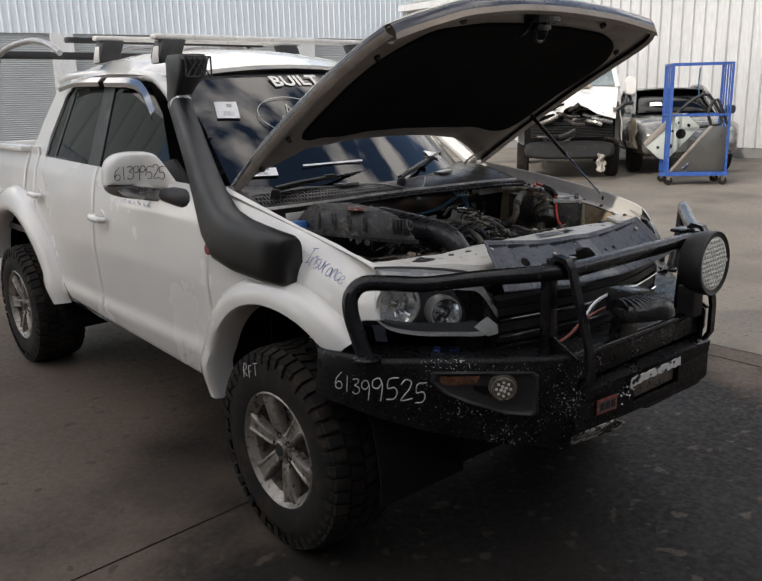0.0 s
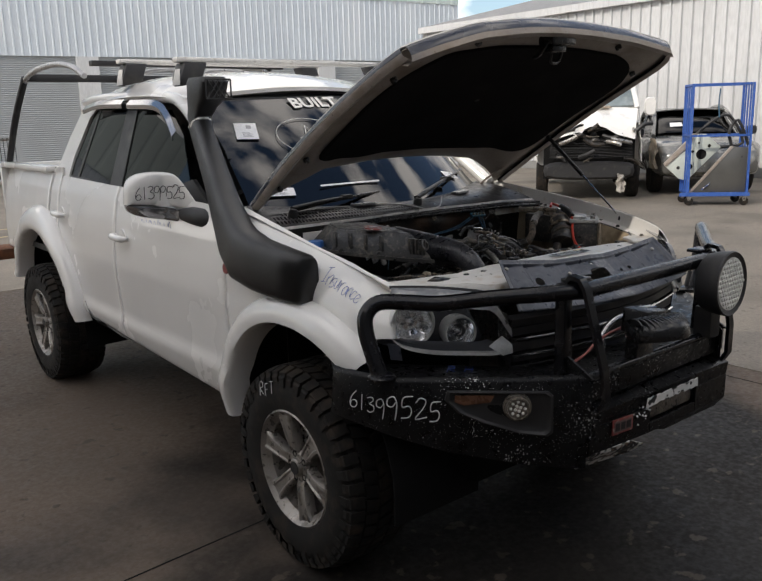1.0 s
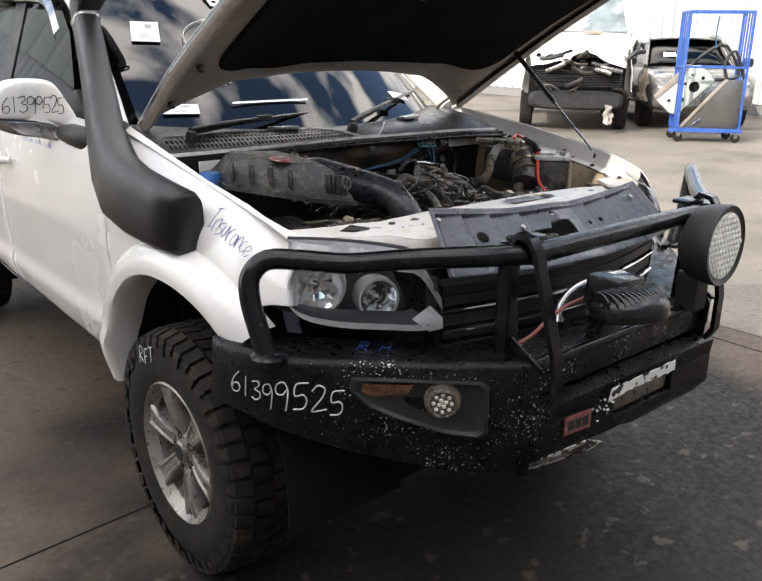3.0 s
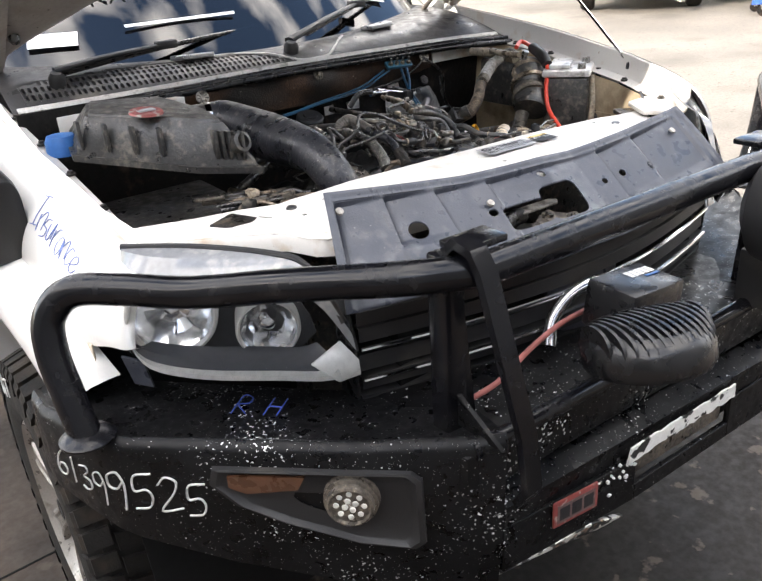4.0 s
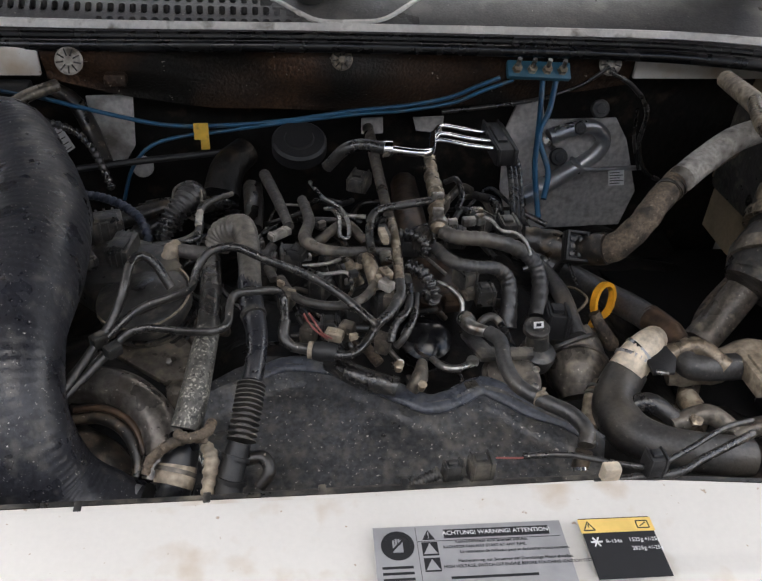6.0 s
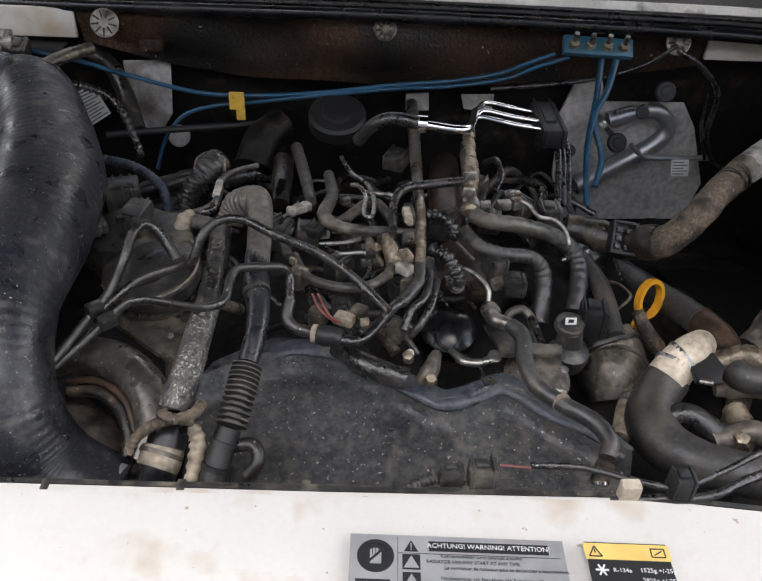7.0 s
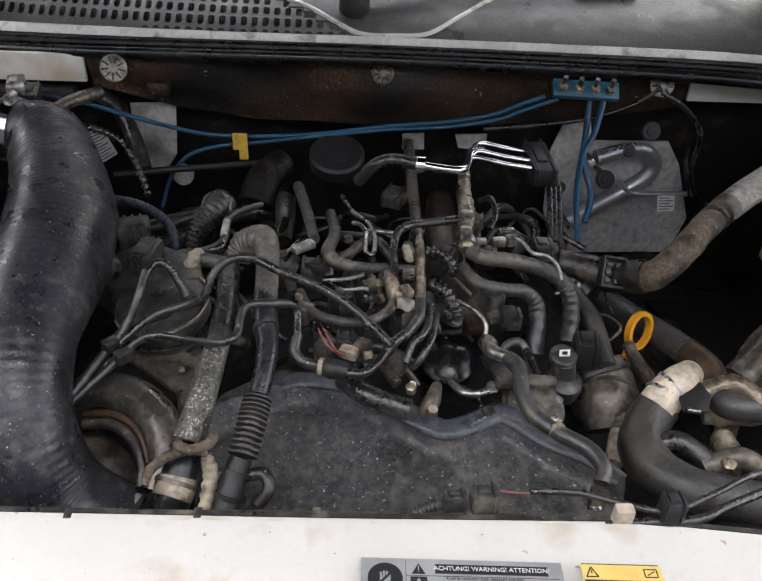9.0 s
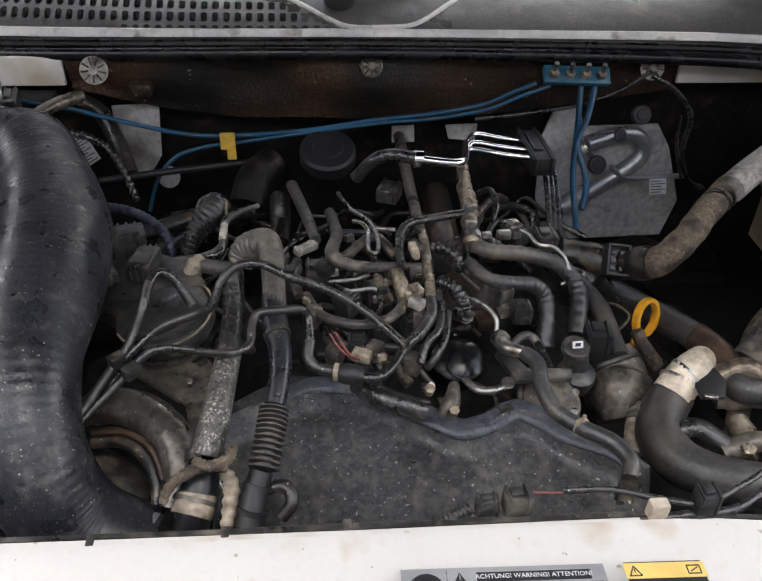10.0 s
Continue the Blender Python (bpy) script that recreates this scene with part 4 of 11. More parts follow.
proto = make_wheel()
for k, (x, y, rot, spin) in enumerate(((-0.790, 0.0, 0, 0.0), (-0.805, 3.10, 0, 40), (0.790, 0.0, 180, 20), (0.805, 3.10, 180, 75))):
    place = pose(x, y, 0.384, 0, 0, rot) @ pose(0, 0, 0, spin, 0, 0) @ Matrix.Scale(0.948, 4)
    tyre = None
    for child in proto.children:
        c = child if k == 3 else child.copy()
        if k != 3:
            scene.collection.objects.link(c)
        c.matrix_parent_inverse = Matrix.Identity(4)
        if tyre is None:
            tyre = c
            c.name = "wheel"
            c.parent = truck
            c.matrix_parent_inverse = truck.matrix_basis.inverted()
            c.matrix_basis = place
            c["label"] = "six-spoke alloy wheel in a dusty all-terrain tyre"
        else:
            c.parent = tyre
            c.matrix_basis = Matrix.Identity(4)
bpy.data.objects.remove(proto)

# ---- bull bar ----
def ydir(s, p):
    return (s * p[0], p[1], p[2])


bm = B()
box(bm, (-0.47, -0.965, 0.775), (0.47, -0.70, 0.862), 0.012)
box(bm, (-0.44, -0.93, 0.58), (0.44, -0.80, 0.70))
bull = part("bull_bar", bm, STEEL_CHIP, truck, "black steel bull bar with chipped paint")
bm = B()
tube(bm, [(-0.45, -0.955, 0.862), (0.45, -0.955, 0.862)], 0.016, 12)
part("pan_lip", bm, STEEL_BLACK, bull)
# lower front plate with the winch slot
plate = None
for lo, hi in (((-0.405, 0.695), (0.435, 0.745)), ((-0.405, 0.60), (-0.09, 0.695)), ((0.21, 0.60), (0.435, 0.695)), ((-0.09, 0.60), (0.21, 0.635))):
    bm = B()
    slab(bm, [(x, -1.0 + 0.022 * max(0, -x - 0.15) / 0.25 - (0.005 if z > 0.7 else 0), z) for x, z in ((lo[0], lo[1]), (hi[0], lo[1]), (hi[0], hi[1]), (lo[0], hi[1]))], (0, 0.012, 0), 0.002)
    if plate is None:
        slab(bm, [(-0.405, -0.985, 0.745), (0.435, -1.004, 0.745), (0.435, -0.955, 0.762), (-0.405, -0.945, 0.762)], (0, 0, -0.01))
        plate = part("front_plate", bm, STEEL_CHIP, bull, "chipped and scraped black front plate", 0)
    else:
        part("plate_panel", bm, STEEL_CHIP, plate, "", 0)
for outline in ([(-0.405, -0.978, 0.602), (-0.20, -0.996, 0.602), (-0.10, -0.99, 0.56), (-0.16, -0.965, 0.535), (-0.365, -0.908, 0.522), (-0.40, -0.925, 0.535)], [(0.435, -1.0, 0.602), (-0.05, -1.0, 0.602), (0.05, -0.975, 0.565), (0.43, -0.965, 0.555)]):
    bm = B()
    slab(bm, outline, (0, 0.012, 0), 0.002)
    part("skid_lip", bm, SCUFF if outline[0][0] < 0 else STEEL_CHIP, plate, "scraped speckled lower lip", 0)
rng = random.Random(5)
bm = B()
up_edge = [(x, -1.0085, 0.734 + 0.0025 * rng.uniform(-1, 1)) for x in steps(-0.118, 0.205, 22)]
lo_edge = [(x, -1.0075, 0.704 + 0.0035 * rng.uniform(-1, 1)) for x in steps(0.21, -0.125, 22)]
slab(bm, up_edge + lo_edge, (0, 0.004, 0))
part("scrape", bm, PATCH, plate, "scraped white primer", 0)
for k in range(26):
    x, z = rng.gauss(-0.15, 0.05), rng.gauss(0.695, 0.018)
    r = rng.uniform(0.0015, 0.006)
    bm = B()
    slab(bm, [(x + r * math.cos(a) * rng.uniform(0.5, 1.2), -1.0042 + 0.022 * max(0, -x - 0.15) / 0.25 - (0.004 if z > 0.695 else 0.0), z + r * math.sin(a) * rng.uniform(0.4, 1.0)) for a in [2 * math.pi * q / 7 for q in range(7)]], (0, 0.004, 0))
    part("paint_chip", bm, PATCH, plate, "", 0)
bm = B()
box(bm, (-0.085, -0.985, 0.64), (0.205, -0.965, 0.69), 0.006)
part("winch_fairlead", bm, CAST, bull, "dull alloy fairlead")
bp = plane_pose((-0.2485, -0.9925, 0.672), (1, -0.086, 0), (0, 0, 1))
bm = B()
box(bm, (-0.052, -0.027, 0.0), (0.052, 0.027, 0.005), 0.002, bp)
badge = part("badge", bm, BADGE_RED, plate, "small worn red and black maker's plate")
bm = B()
box(bm, (-0.044, -0.019, 0.0052), (0.044, 0.019, 0.006), 0.0, bp)
part("badge_field", bm, BADGE_FIELD, badge)
bm = B()
for q in (-0.028, 0.0, 0.028):
    box(bm, (q - 0.011, -0.013, 0.0062), (q + 0.011, 0.013, 0.0068), 0.0, bp)
    box(bm, (q - 0.004, -0.010, 0.0068), (q + 0.004, 0.004, 0.0070), 0.0, bp)
part("badge_mark", bm, INK, badge, "", 0)
for s in (-1, 1):
    rows = []
    face = [(-0.407, -0.988), (-0.45, -0.965), (-0.60, -0.85), (-0.76, -0.70), (-0.875, -0.592), (-0.90, -0.558), (-0.925, -0.49), (-0.955, -0.40), (-0.955, -0.33)]
    for x, y in face:
        low = lerp(-x, [(0.43, 0.545), (0.6, 0.575), (0.8, 0.625), (0.955, 0.70)])
        back = 0.05 * (0.86 - 0.55) * 1.0
        k = 0.10
        inx, iny = x * 0.86, y + 0.20
        rows.append([(s * x * 0.97, y + 0.06, low), (s * x, y + 0.022, low + 0.012), (s * x, y + 0.008, (low + 0.87) / 2), (s * x, y, 0.868), (s * (x + 0.006), y + 0.006, 0.880), (s * (x + 0.012), y + 0.014, 0.883), (s * (x + 0.026), y + 0.034, 0.868), (s * inx, iny, 0.858), (s * inx, iny + 0.05, 0.80)])
    part("bar_wing", sheet(B(), rows, 0.006), STEEL_CHIP, bull, "chipped black steel wing of the bull bar", 40)
    # inner cheek closing the wing
    bm = B()
    slab(bm, [(s * 0.408, -0.985, 0.868), (s * 0.408, -0.80, 0.855), (s * 0.408, -0.80, 0.56), (s * 0.408, -0.945, 0.55)], (s * -0.008, 0, 0))
    part("wing_cheek", bm, STEEL_CHIP, bull, "", 0)
    # hoop
    bm = B()
    tube(bm, [ydir(s, p) for p in (((0.40, -0.928, 1.146), (0.52, -0.87, 1.148), (0.66, -0.77, 1.155), (0.78, -0.69, 1.165), (0.90, -0.61, 1.175), (0.985, -0.565, 1.163), (1.015, -0.545, 1.11), (1.01, -0.54, 1.02), (0.985, -0.54, 0.95), (0.94, -0.545, 0.87)) if s > 0 else ((0.40, -0.928, 1.146), (0.50, -0.865, 1.143), (0.62, -0.735, 1.128), (0.72, -0.615, 1.108), (0.80, -0.535, 1.112), (0.868, -0.478, 1.112), (0.908, -0.462, 1.075), (0.920, -0.475, 1.02), (0.918, -0.505, 0.95), (0.912, -0.54, 0.87)))], 0.0265, 16, 5)
    part("hoop_tube", bm, STEEL_BLACK, bull, "glossy black tube hoop")
    bm = B()
    lathe(bm, ydir(s, (0.912, -0.54, 0.884)), (0, 0, 1), [(0, 0.046), (0.004, 0.046), (0.012, 0.033), (0.012, 0.0)], 20)
    part("weld_collar", bm, STEEL_BLACK, bull)
    # strap upright: a flat bar bent over the top tube
    bm = B()
    line = [(-0.885, 0.86), (-0.885, 1.13), (-0.89, 1.165), (-0.91, 1.185), (-0.938, 1.18), (-0.955, 1.155), (-0.985, 1.02), (-1.012, 0.90), (-1.016, 0.80), (-0.995, 0.765)]
    ring = [[(s * (0.372 + 0.036 * min(1, max(0, (z - 0.80) / 0.36)) + dx), y, z) for y, z in line] for dx in (0.0, 0.032)]
    sheet(bm, list(zip(*[[V(*p) for p in r] for r in ring])), 0.014, (0, -1, 0))
    part("strap_upright", bm, STEEL_BLACK, bull, "bent flat-bar upright of the bull bar")
    bm = B()
    box(bm, (min(s * 0.408, s * 0.452), -0.90, 0.86), (max(s * 0.408, s * 0.452), -0.86, 1.17), 0.006)
    part("upright_web", bm, STEEL_BLACK, bull)
    bm = B()
    box(bm, (min(s * 0.335, s * 0.425), -0.915, 1.170), (max(s * 0.335, s * 0.425), -0.86, 1.182), 0.003)
    part("light_bracket", bm, STEEL_BLACK, bull)
    bm = B()
    slab(bm, [(s * 0.43, -0.88, 0.875), (s * 0.43, -1.0, 0.875), (s * 0.43, -0.90, 0.93)], (s * -0.008, 0, 0))
    part("gusset", bm, STEEL_CHIP, bull)
    # fog-lamp pocket set into the wing face
    d = V(0.74, -0.672, 0).normalized()
    out = V(-0.672, -0.74, 0)

    def on(t, z, h=0.0):
        p = V(-0.76, -0.70, 0) + d * t + out * h
        return (-s * p.x if s > 0 else p.x, p.y, z)

    lip = [(-0.006, 0.842), (0.302, 0.838), (0.318, 0.824), (0.320, 0.705), (0.304, 0.692), (0.22, 0.700), (0.10, 0.738), (0.025, 0.772), (-0.014, 0.812)]
    bm = B()
    mid = (0.17, 0.775)
    grid = [[on(*(mid[0] + (t - mid[0]) * k, mid[1] + (z - mid[1]) * k), h) for k, h in ((1.04, 0.001), (1.03, 0.010), (0.97, 0.012), (0.90, 0.004), (0.86, 0.0022), (0.3, 0.0022))] for t, z in lip + lip[:1]]
    pocket = part("fog_lamp_surround", sheet(bm, grid), PLASTIC, bull, "matt black plastic fog-lamp surround")
    bm = B()
    slab(bm, [on(0.012, 0.830, 0.004), on(0.138, 0.830, 0.004), on(0.125, 0.806, 0.004), on(0.04, 0.796, 0.004), on(0.012, 0.808, 0.004)], out * 0.006 if s < 0 else V(0.672, -0.74, 0) * 0.006)
    part("indicator_lens", bm, AMBER, pocket, "dull amber indicator lens")
    bm = B()
    ax = on(0, 0, 1)
    c0 = on(0.210, 0.790, 0.0)
    axis = V(*on(0, 0, 1)) - V(*on(0, 0, 0))
    lathe(bm, c0, axis, [(0.0, 0.046), (0.006, 0.046), (0.008, 0.041), (0.012, 0.041), (0.014, 0.044), (0.018, 0.044), (0.020, 0.039), (0.030, 0.038), (0.032, 0.034), (0.026, 0.032), (0.024, 0.0)], 28)
    part("fog_lamp", bm, CAST, pocket, "round LED fog lamp in a dusty bezel")
    bm = B()
    lathe(bm, c0, axis, [(0.0242, 0.0), (0.0242, 0.031), (0.0246, 0.0)], 24)
    part("lamp_face", bm, REFLECT, pocket, "bright reflector face")
    for k in range(12):
        a, r = (2 * math.pi * k / 8, 0.0225) if k < 8 else (2 * math.pi * k / 4 + 0.4, 0.0095)
        side = V(0, 0, 1).cross(axis)
        q = V(*c0) + side * r * math.cos(a) + V(0, 0, 1) * r * math.sin(a)
        bm = B()
        lathe(bm, q, axis, [(0.0245, 0.0054), (0.027, 0.0046), (0.0282, 0.0)], 10)
        part("led", bm, LED, pocket)
bm = B()
tube(bm, [(-0.41, -0.928, 1.146), (0.41, -0.928, 1.146)], 0.0265, 16)
part("top_tube", bm, STEEL_BLACK, bull, "glossy black top tube")
# driving light on its stand
light = None
bm = B()
C, AX = V(0.312, -1.0, 1.076), V(0.03, -0.995, 0.03).normalized()
lathe(bm, C, AX, [(-0.06, 0.0), (-0.055, 0.07), (-0.03, 0.105), (0.02, 0.118), (0.052, 0.120), (0.058, 0.116), (0.054, 0.110), (0.05, 0.0)], 44)
light = part("driving_light", bm, PLASTIC, bull, "round LED driving light with a black rim")
side = V(0, 0, 1).cross(AX).normalized()
up = AX.cross(side).normalized()
bm = B()
lathe(bm, C, AX, [(0.0502, 0.108), (0.0535, 0.106), (0.054, 0.0)], 44)
part("light_face", bm, LED, light, "frosted white LED face")
for i in range(-5, 6):
    for j in range(-5, 6):
        x, y = i * 0.0185 + (0.0092 if j % 2 else 0), j * 0.0165
        if x * x + y * y < 0.0088:
            bm = B()
            lathe(bm, C + side * x + up * y, AX, [(0.054, 0.0078), (0.0575, 0.006), (0.0585, 0.0)], 8)
            part("led", bm, LED, light)
bm = B()
box(bm, (0.29, -1.0, 0.862), (0.36, -0.93, 0.98), 0.006)
part("light_stand", bm, PLASTIC, light)
# the second driving light, lying face down on the pan
tilt = plane_pose((-0.203, -1.075, 1.015), (0.95, -0.30, 0.02), (0.27, 0.93, -0.22))
loose = thing("loose_driving_light", "finned black driving light lying loose on the bull bar", "driving light", (-0.195, -1.0, 0.88))
bm = B()
rows = []
for h, r in ((-0.036, 0.0), (-0.036, 0.094), (-0.026, 0.100), (0.0, 0.099), (0.014, 0.093), (0.026, 0.078), (0.030, 0.0)):
    rows.append([tilt @ V(r * math.cos(2 * math.pi * q / 40), r * 1.0 * math.sin(2 * math.pi * q / 40), h) for q in range(40)])
part("lamp_body", ring_loft(bm, [[p + V(0, 0, 0.0001 * k) for p in r] for k, r in enumerate(rows)]), GLOSS_BLACK, loose, "round black lamp housing")
for i in range(15):
    x = -0.0875 + i * 0.0125
    w = math.sqrt(max(0.0005, 0.098 ** 2 - x * x)) * 0.97
    bm = B()
    ring = [[tilt @ V(x + dx, y, h) for y, h in [(w * math.cos(q), -0.004 + 0.046 * math.sin(q) ** 0.7 if q < 3.13 else -0.004) for q in steps(math.pi, 0, 16)]] for dx in (-0.0026, 0.0026)]
    ring_loft(bm, ring)
    part("fin", bm, GLOSS_BLACK, loose)
bm = B()
bx = plane_pose((-0.080, -0.958, 1.005), (0.99, 0.04, -0.10), (0.06, 0.995, 0.04))
box(bm, (-0.072, -0.048, -0.05), (0.072, 0.048, 0.035), 0.006, bx)
mount = part("mount_box", bm, GLOSS_BLACK, loose, "black mounting box with a white maker's mark")
for k in range(5):
    bm = B()
    box(bm, (-0.005 + k * 0.0135, 0.006, 0.0354), (0.0055 + k * 0.0135, 0.026, 0.0362), 0, bx)
    part("print_bar", bm, PAPER, mount, "", 0)
bm = B()
box(bm, (0.022, -0.004, 0.0354), (0.060, 0.002, 0.0362), 0, bx)
part("print_bar", bm, BLUE_CAP, mount, "small blue printed bar", 0)
bm = B()
tube(bm, [(-0.150, -0.835, 0.885), (-0.120, -0.815, 0.925), (-0.07, -0.82, 0.965), (-0.02, -0.85, 0.985), (0.0, -0.90, 0.98)], 0.0125, 14, 6, flat=0.6)
part("bracket_loop", bm, CHROME_TINT, loose, "dark chromed bracket loop")
bm = B()
slab(bm, [(-0.135, -0.965, 0.862), (-0.03, -0.965, 0.862), (-0.04, -0.965, 0.958), (-0.125, -0.965, 0.958)], (0, 0.05, 0), 0.004)
tube(bm, [(-0.125, -0.985, 0.965), (-0.16, -1.02, 0.972), (-0.19, -1.045, 0.98)], 0.016, 10, 4)
part("lamp_foot", bm, GLOSS_BLACK, loose, "black bracket foot")
bm = B()
tube(bm, [(-0.40, -0.86, 0.875), (-0.33, -0.885, 0.905), (-0.25, -0.88, 0.935), (-0.16, -0.865, 0.945), (-0.09, -0.87, 0.955)], 0.005, 10, 6)
part("lamp_cable", bm, PINK, loose, "faded red cable")

# ---- headlamps, grille, nose ----
for s in (-1, 1):
    def hp(x, y, z):
        return V(s * (x + 0.016), y - 0.030, z + (0.06 if s > 0 else 0.012))

    # front glass surface between an upper and a lower edge
    topE = [(0.752, -0.390, 1.100), (0.745, -0.450, 1.094), (0.68, -0.52, 1.082), (0.58, -0.62, 1.058), (0.535, -0.665, 1.045), (0.49, -0.705, 0.955)]
    botE = [(0.780, -0.415, 0.955), (0.768, -0.480, 0.925), (0.70, -0.545, 0.905), (0.60, -0.625, 0.898), (0.53, -0.69, 0.900), (0.487, -0.712, 0.928)]
    a, b = spline(topE, 4), spline(botE, 4)
    topE_pts = [V(*p) for p in topE]
    bm = B()
    grid = []
    for k in steps(0, 1, 6):
        row = []
        for p, q in zip(a, b):
            m = p.lerp(q, k)
            bulge = 0.02 * math.sin(math.pi * k)
            row.append(hp(m.x, m.y - bulge, m.z))
        grid.append(row)
    sheet(bm, grid)
    lens = part("headlamp_lens", bm, LENS, truck, "clear headlamp lens")
    lens.visible_shadow = False
    bm = B()
    back = [[hp(p.lerp(q, k).x - 0.012, p.lerp(q, k).y + 0.165, p.lerp(q, k).z) for p, q in zip(a, b)] for k in steps(-0.14, 1.04, 4)]
    sheet(bm, back, 0.006)
    lamp = part("headlamp", bm, BEZEL, truck, "twin headlamp unit with a dark bezel")
    bm = B()
    rearE = [(0.741, -0.372, 1.122), (0.690, -0.418, 1.122), (0.628, -0.476, 1.119), (0.553, -0.566, 1.112), (0.522, -0.628, 1.098), (0.500, -0.690, 1.010)]
    c = spline(rearE, 4)
    sheet(bm, [[hp(p.x - 0.002, p.y + 0.004, p.z + 0.002) for p in a], [hp((p.x + q.x) / 2, (p.y + q.y) / 2 - 0.006, (p.z + q.z) / 2 + 0.010) for p, q in zip(a, c)], [hp(q.x, q.y, q.z) for q in c]], 0.003)
    part("lamp_top", bm, LAMP_TOP, lamp, "dusty clear top of the lamp").visible_shadow = False
    bm = B()
    tube(bm, [hp(*q) - V(0, 0, 0.05 if s > 0 else 0) for q in rearE], 0.006, 8, 3)
    part("lamp_seal", bm, PLASTIC, lamp, "black edge seal")
    for c, r in (((0.700, -0.440, 1.0), 0.074), ((0.562, -0.532, 0.960), 0.053)):
        axis = V(s * 0.42, -0.90, 0.04).normalized()
        n = 40
        u = V(0, 0, 1)
        w = axis.cross(u)
        bm = B()
        ring = []
        for i, (h, rr) in enumerate([(-0.048, 0.016), (-0.044, r * 0.42), (-0.030, r * 0.66), (-0.012, r * 0.86), (0.0, r * 0.96)]):
            ring.append([hp(*c) + axis * (h + (0.004 if (q // 5 + i) % 2 else 0)) + (u * math.cos(2 * math.pi * q / n) + w * math.sin(2 * math.pi * q / n)) * rr for q in range(n)])
        ring_loft(bm, ring, caps=False)
        part("reflector", bm, REFLECT, lamp, "silver faceted reflector", 12)
        bm = B()
        lathe(bm, hp(*c), axis, [(-0.06, r * 1.10), (0.0, r * 1.10), (0.008, r * 1.06), (0.010, r), (0.004, r * 0.95), (-0.004, r * 0.95)], 40, None, False)
        part("lamp_ring", bm, SATIN, lamp, "thin satin ring round the reflector")
        bm = B()
        lathe(bm, hp(*c), axis, [(-0.05, 0.0), (-0.05, 0.016), (-0.018, 0.013), (-0.012, 0.0)], 16)
        part("bulb_shield", bm, CHROME, lamp)
    # silver shelf along the lower edge and its inner lozenge
    bm = B()
    low = [hp(p.x - 0.004, p.y + 0.010, p.z + 0.006) for p in b[:-3]]
    sheet(bm, [low, [p + V(0, 0.003, 0.008) for p in low], [p + V(-s * 0.002, 0.016, 0.012) for p in low]], 0.003)
    part("lamp_trim", bm, SATIN, lamp, "satin silver shelf under the lamps")
    bm = B()
    sheet(bm, [[p + V(-s * 0.002, 0.017, 0.012) for p in low], [p + V(-s * 0.004, 0.034, 0.024) for p in low], [p + V(-s * 0.006, 0.085, 0.030) for p in low]], 0.003)
    part("bezel_shelf", bm, BEZEL, lamp, "dark grey shelf behind the trim")
    bm = B()
    slab(bm, [hp(0.551, -0.655, 0.934), hp(0.492, -0.660, 0.960), hp(0.480, -0.695, 0.935), hp(0.480, -0.698, 0.906), hp(0.520, -0.690, 0.903)], (0, 0.004, 0), 0.0015)
    part("lamp_lozenge", bm, SATIN, lamp, "silver lozenge at the lamp's inner corner")
    # fender tip bracket and inner sheet under the lamp
    bm = B()
    slab(bm, [hp(0.795, -0.42, 0.945), hp(0.770, -0.455, 0.940), hp(0.760, -0.455, 0.885), hp(0.782, -0.42, 0.885)], (s * -0.004, 0.006, 0))
    part("wing_bracket", bm, COVER_GREY, truck, "dull grey bracket plates behind the bar")

bm = B()
slab(bm, [(-0.840, -0.119, 0.845), (-0.840, -0.321, 0.954), (-0.840, -0.378, 0.961), (-0.840, -0.382, 0.913), (-0.840, -0.186, 0.851)], (0.004, 0.004, 0), 0.001)
part("wing_brace", bm, CREAM, truck, "bent dirty bracket under the wing tip")

GX = lambda x: -0.715 - 0.085 * math.cos(x / 0.50 * math.pi / 2)
bm = B()
sheet(bm, [[(x, GX(x) + 0.05, z) for x in steps(-0.495, 0.495, 20)] for z in (0.82, 1.02)], 0.01)
grille = part("grille", bm, PLASTIC, truck, "black slatted grille with thin chrome strips")
for z, h, proud in ((1.014, 0.020, 0.0), (0.985, 0.022, 0.004), (0.930, 0.026, 0.0), (0.892, 0.020, 0.004), (0.852, 0.02, 0.0)):
    bm = B()
    sheet(bm, [[(x, GX(x) + 0.045, z + h) for x in steps(-0.49, 0.49, 20)], [(x, GX(x) - proud, z + h * 0.7) for x in steps(-0.49, 0.49, 20)], [(x, GX(x) - proud, z - h * 0.5) for x in steps(-0.49, 0.49, 20)], [(x, GX(x) + 0.045, z - h * 0.8) for x in steps(-0.49, 0.49, 20)]], 0.003)
    part("slat", bm, PLASTIC, grille)
for z in (0.962, 0.902):
    bm = B()
    tube(bm, [(x, GX(x) - 0.008, z) for x in steps(-0.49, 0.49, 12)], 0.0045, 8, 3)
    part("chrome_strip", bm, CHROME, grille, "thin chrome strip")
for s in (-1, 1):
    bm = B()
    slab(bm, [(s * 0.492, -0.712, 0.84), (s * 0.492, -0.66, 0.84), (s * 0.492, -0.66, 1.05), (s * 0.492, -0.70, 1.05), (s * 0.492, -0.722, 0.96)], (s * 0.006, 0, 0), 0.002)
    part("grille_end", bm, GLOSS_BLACK, grille)
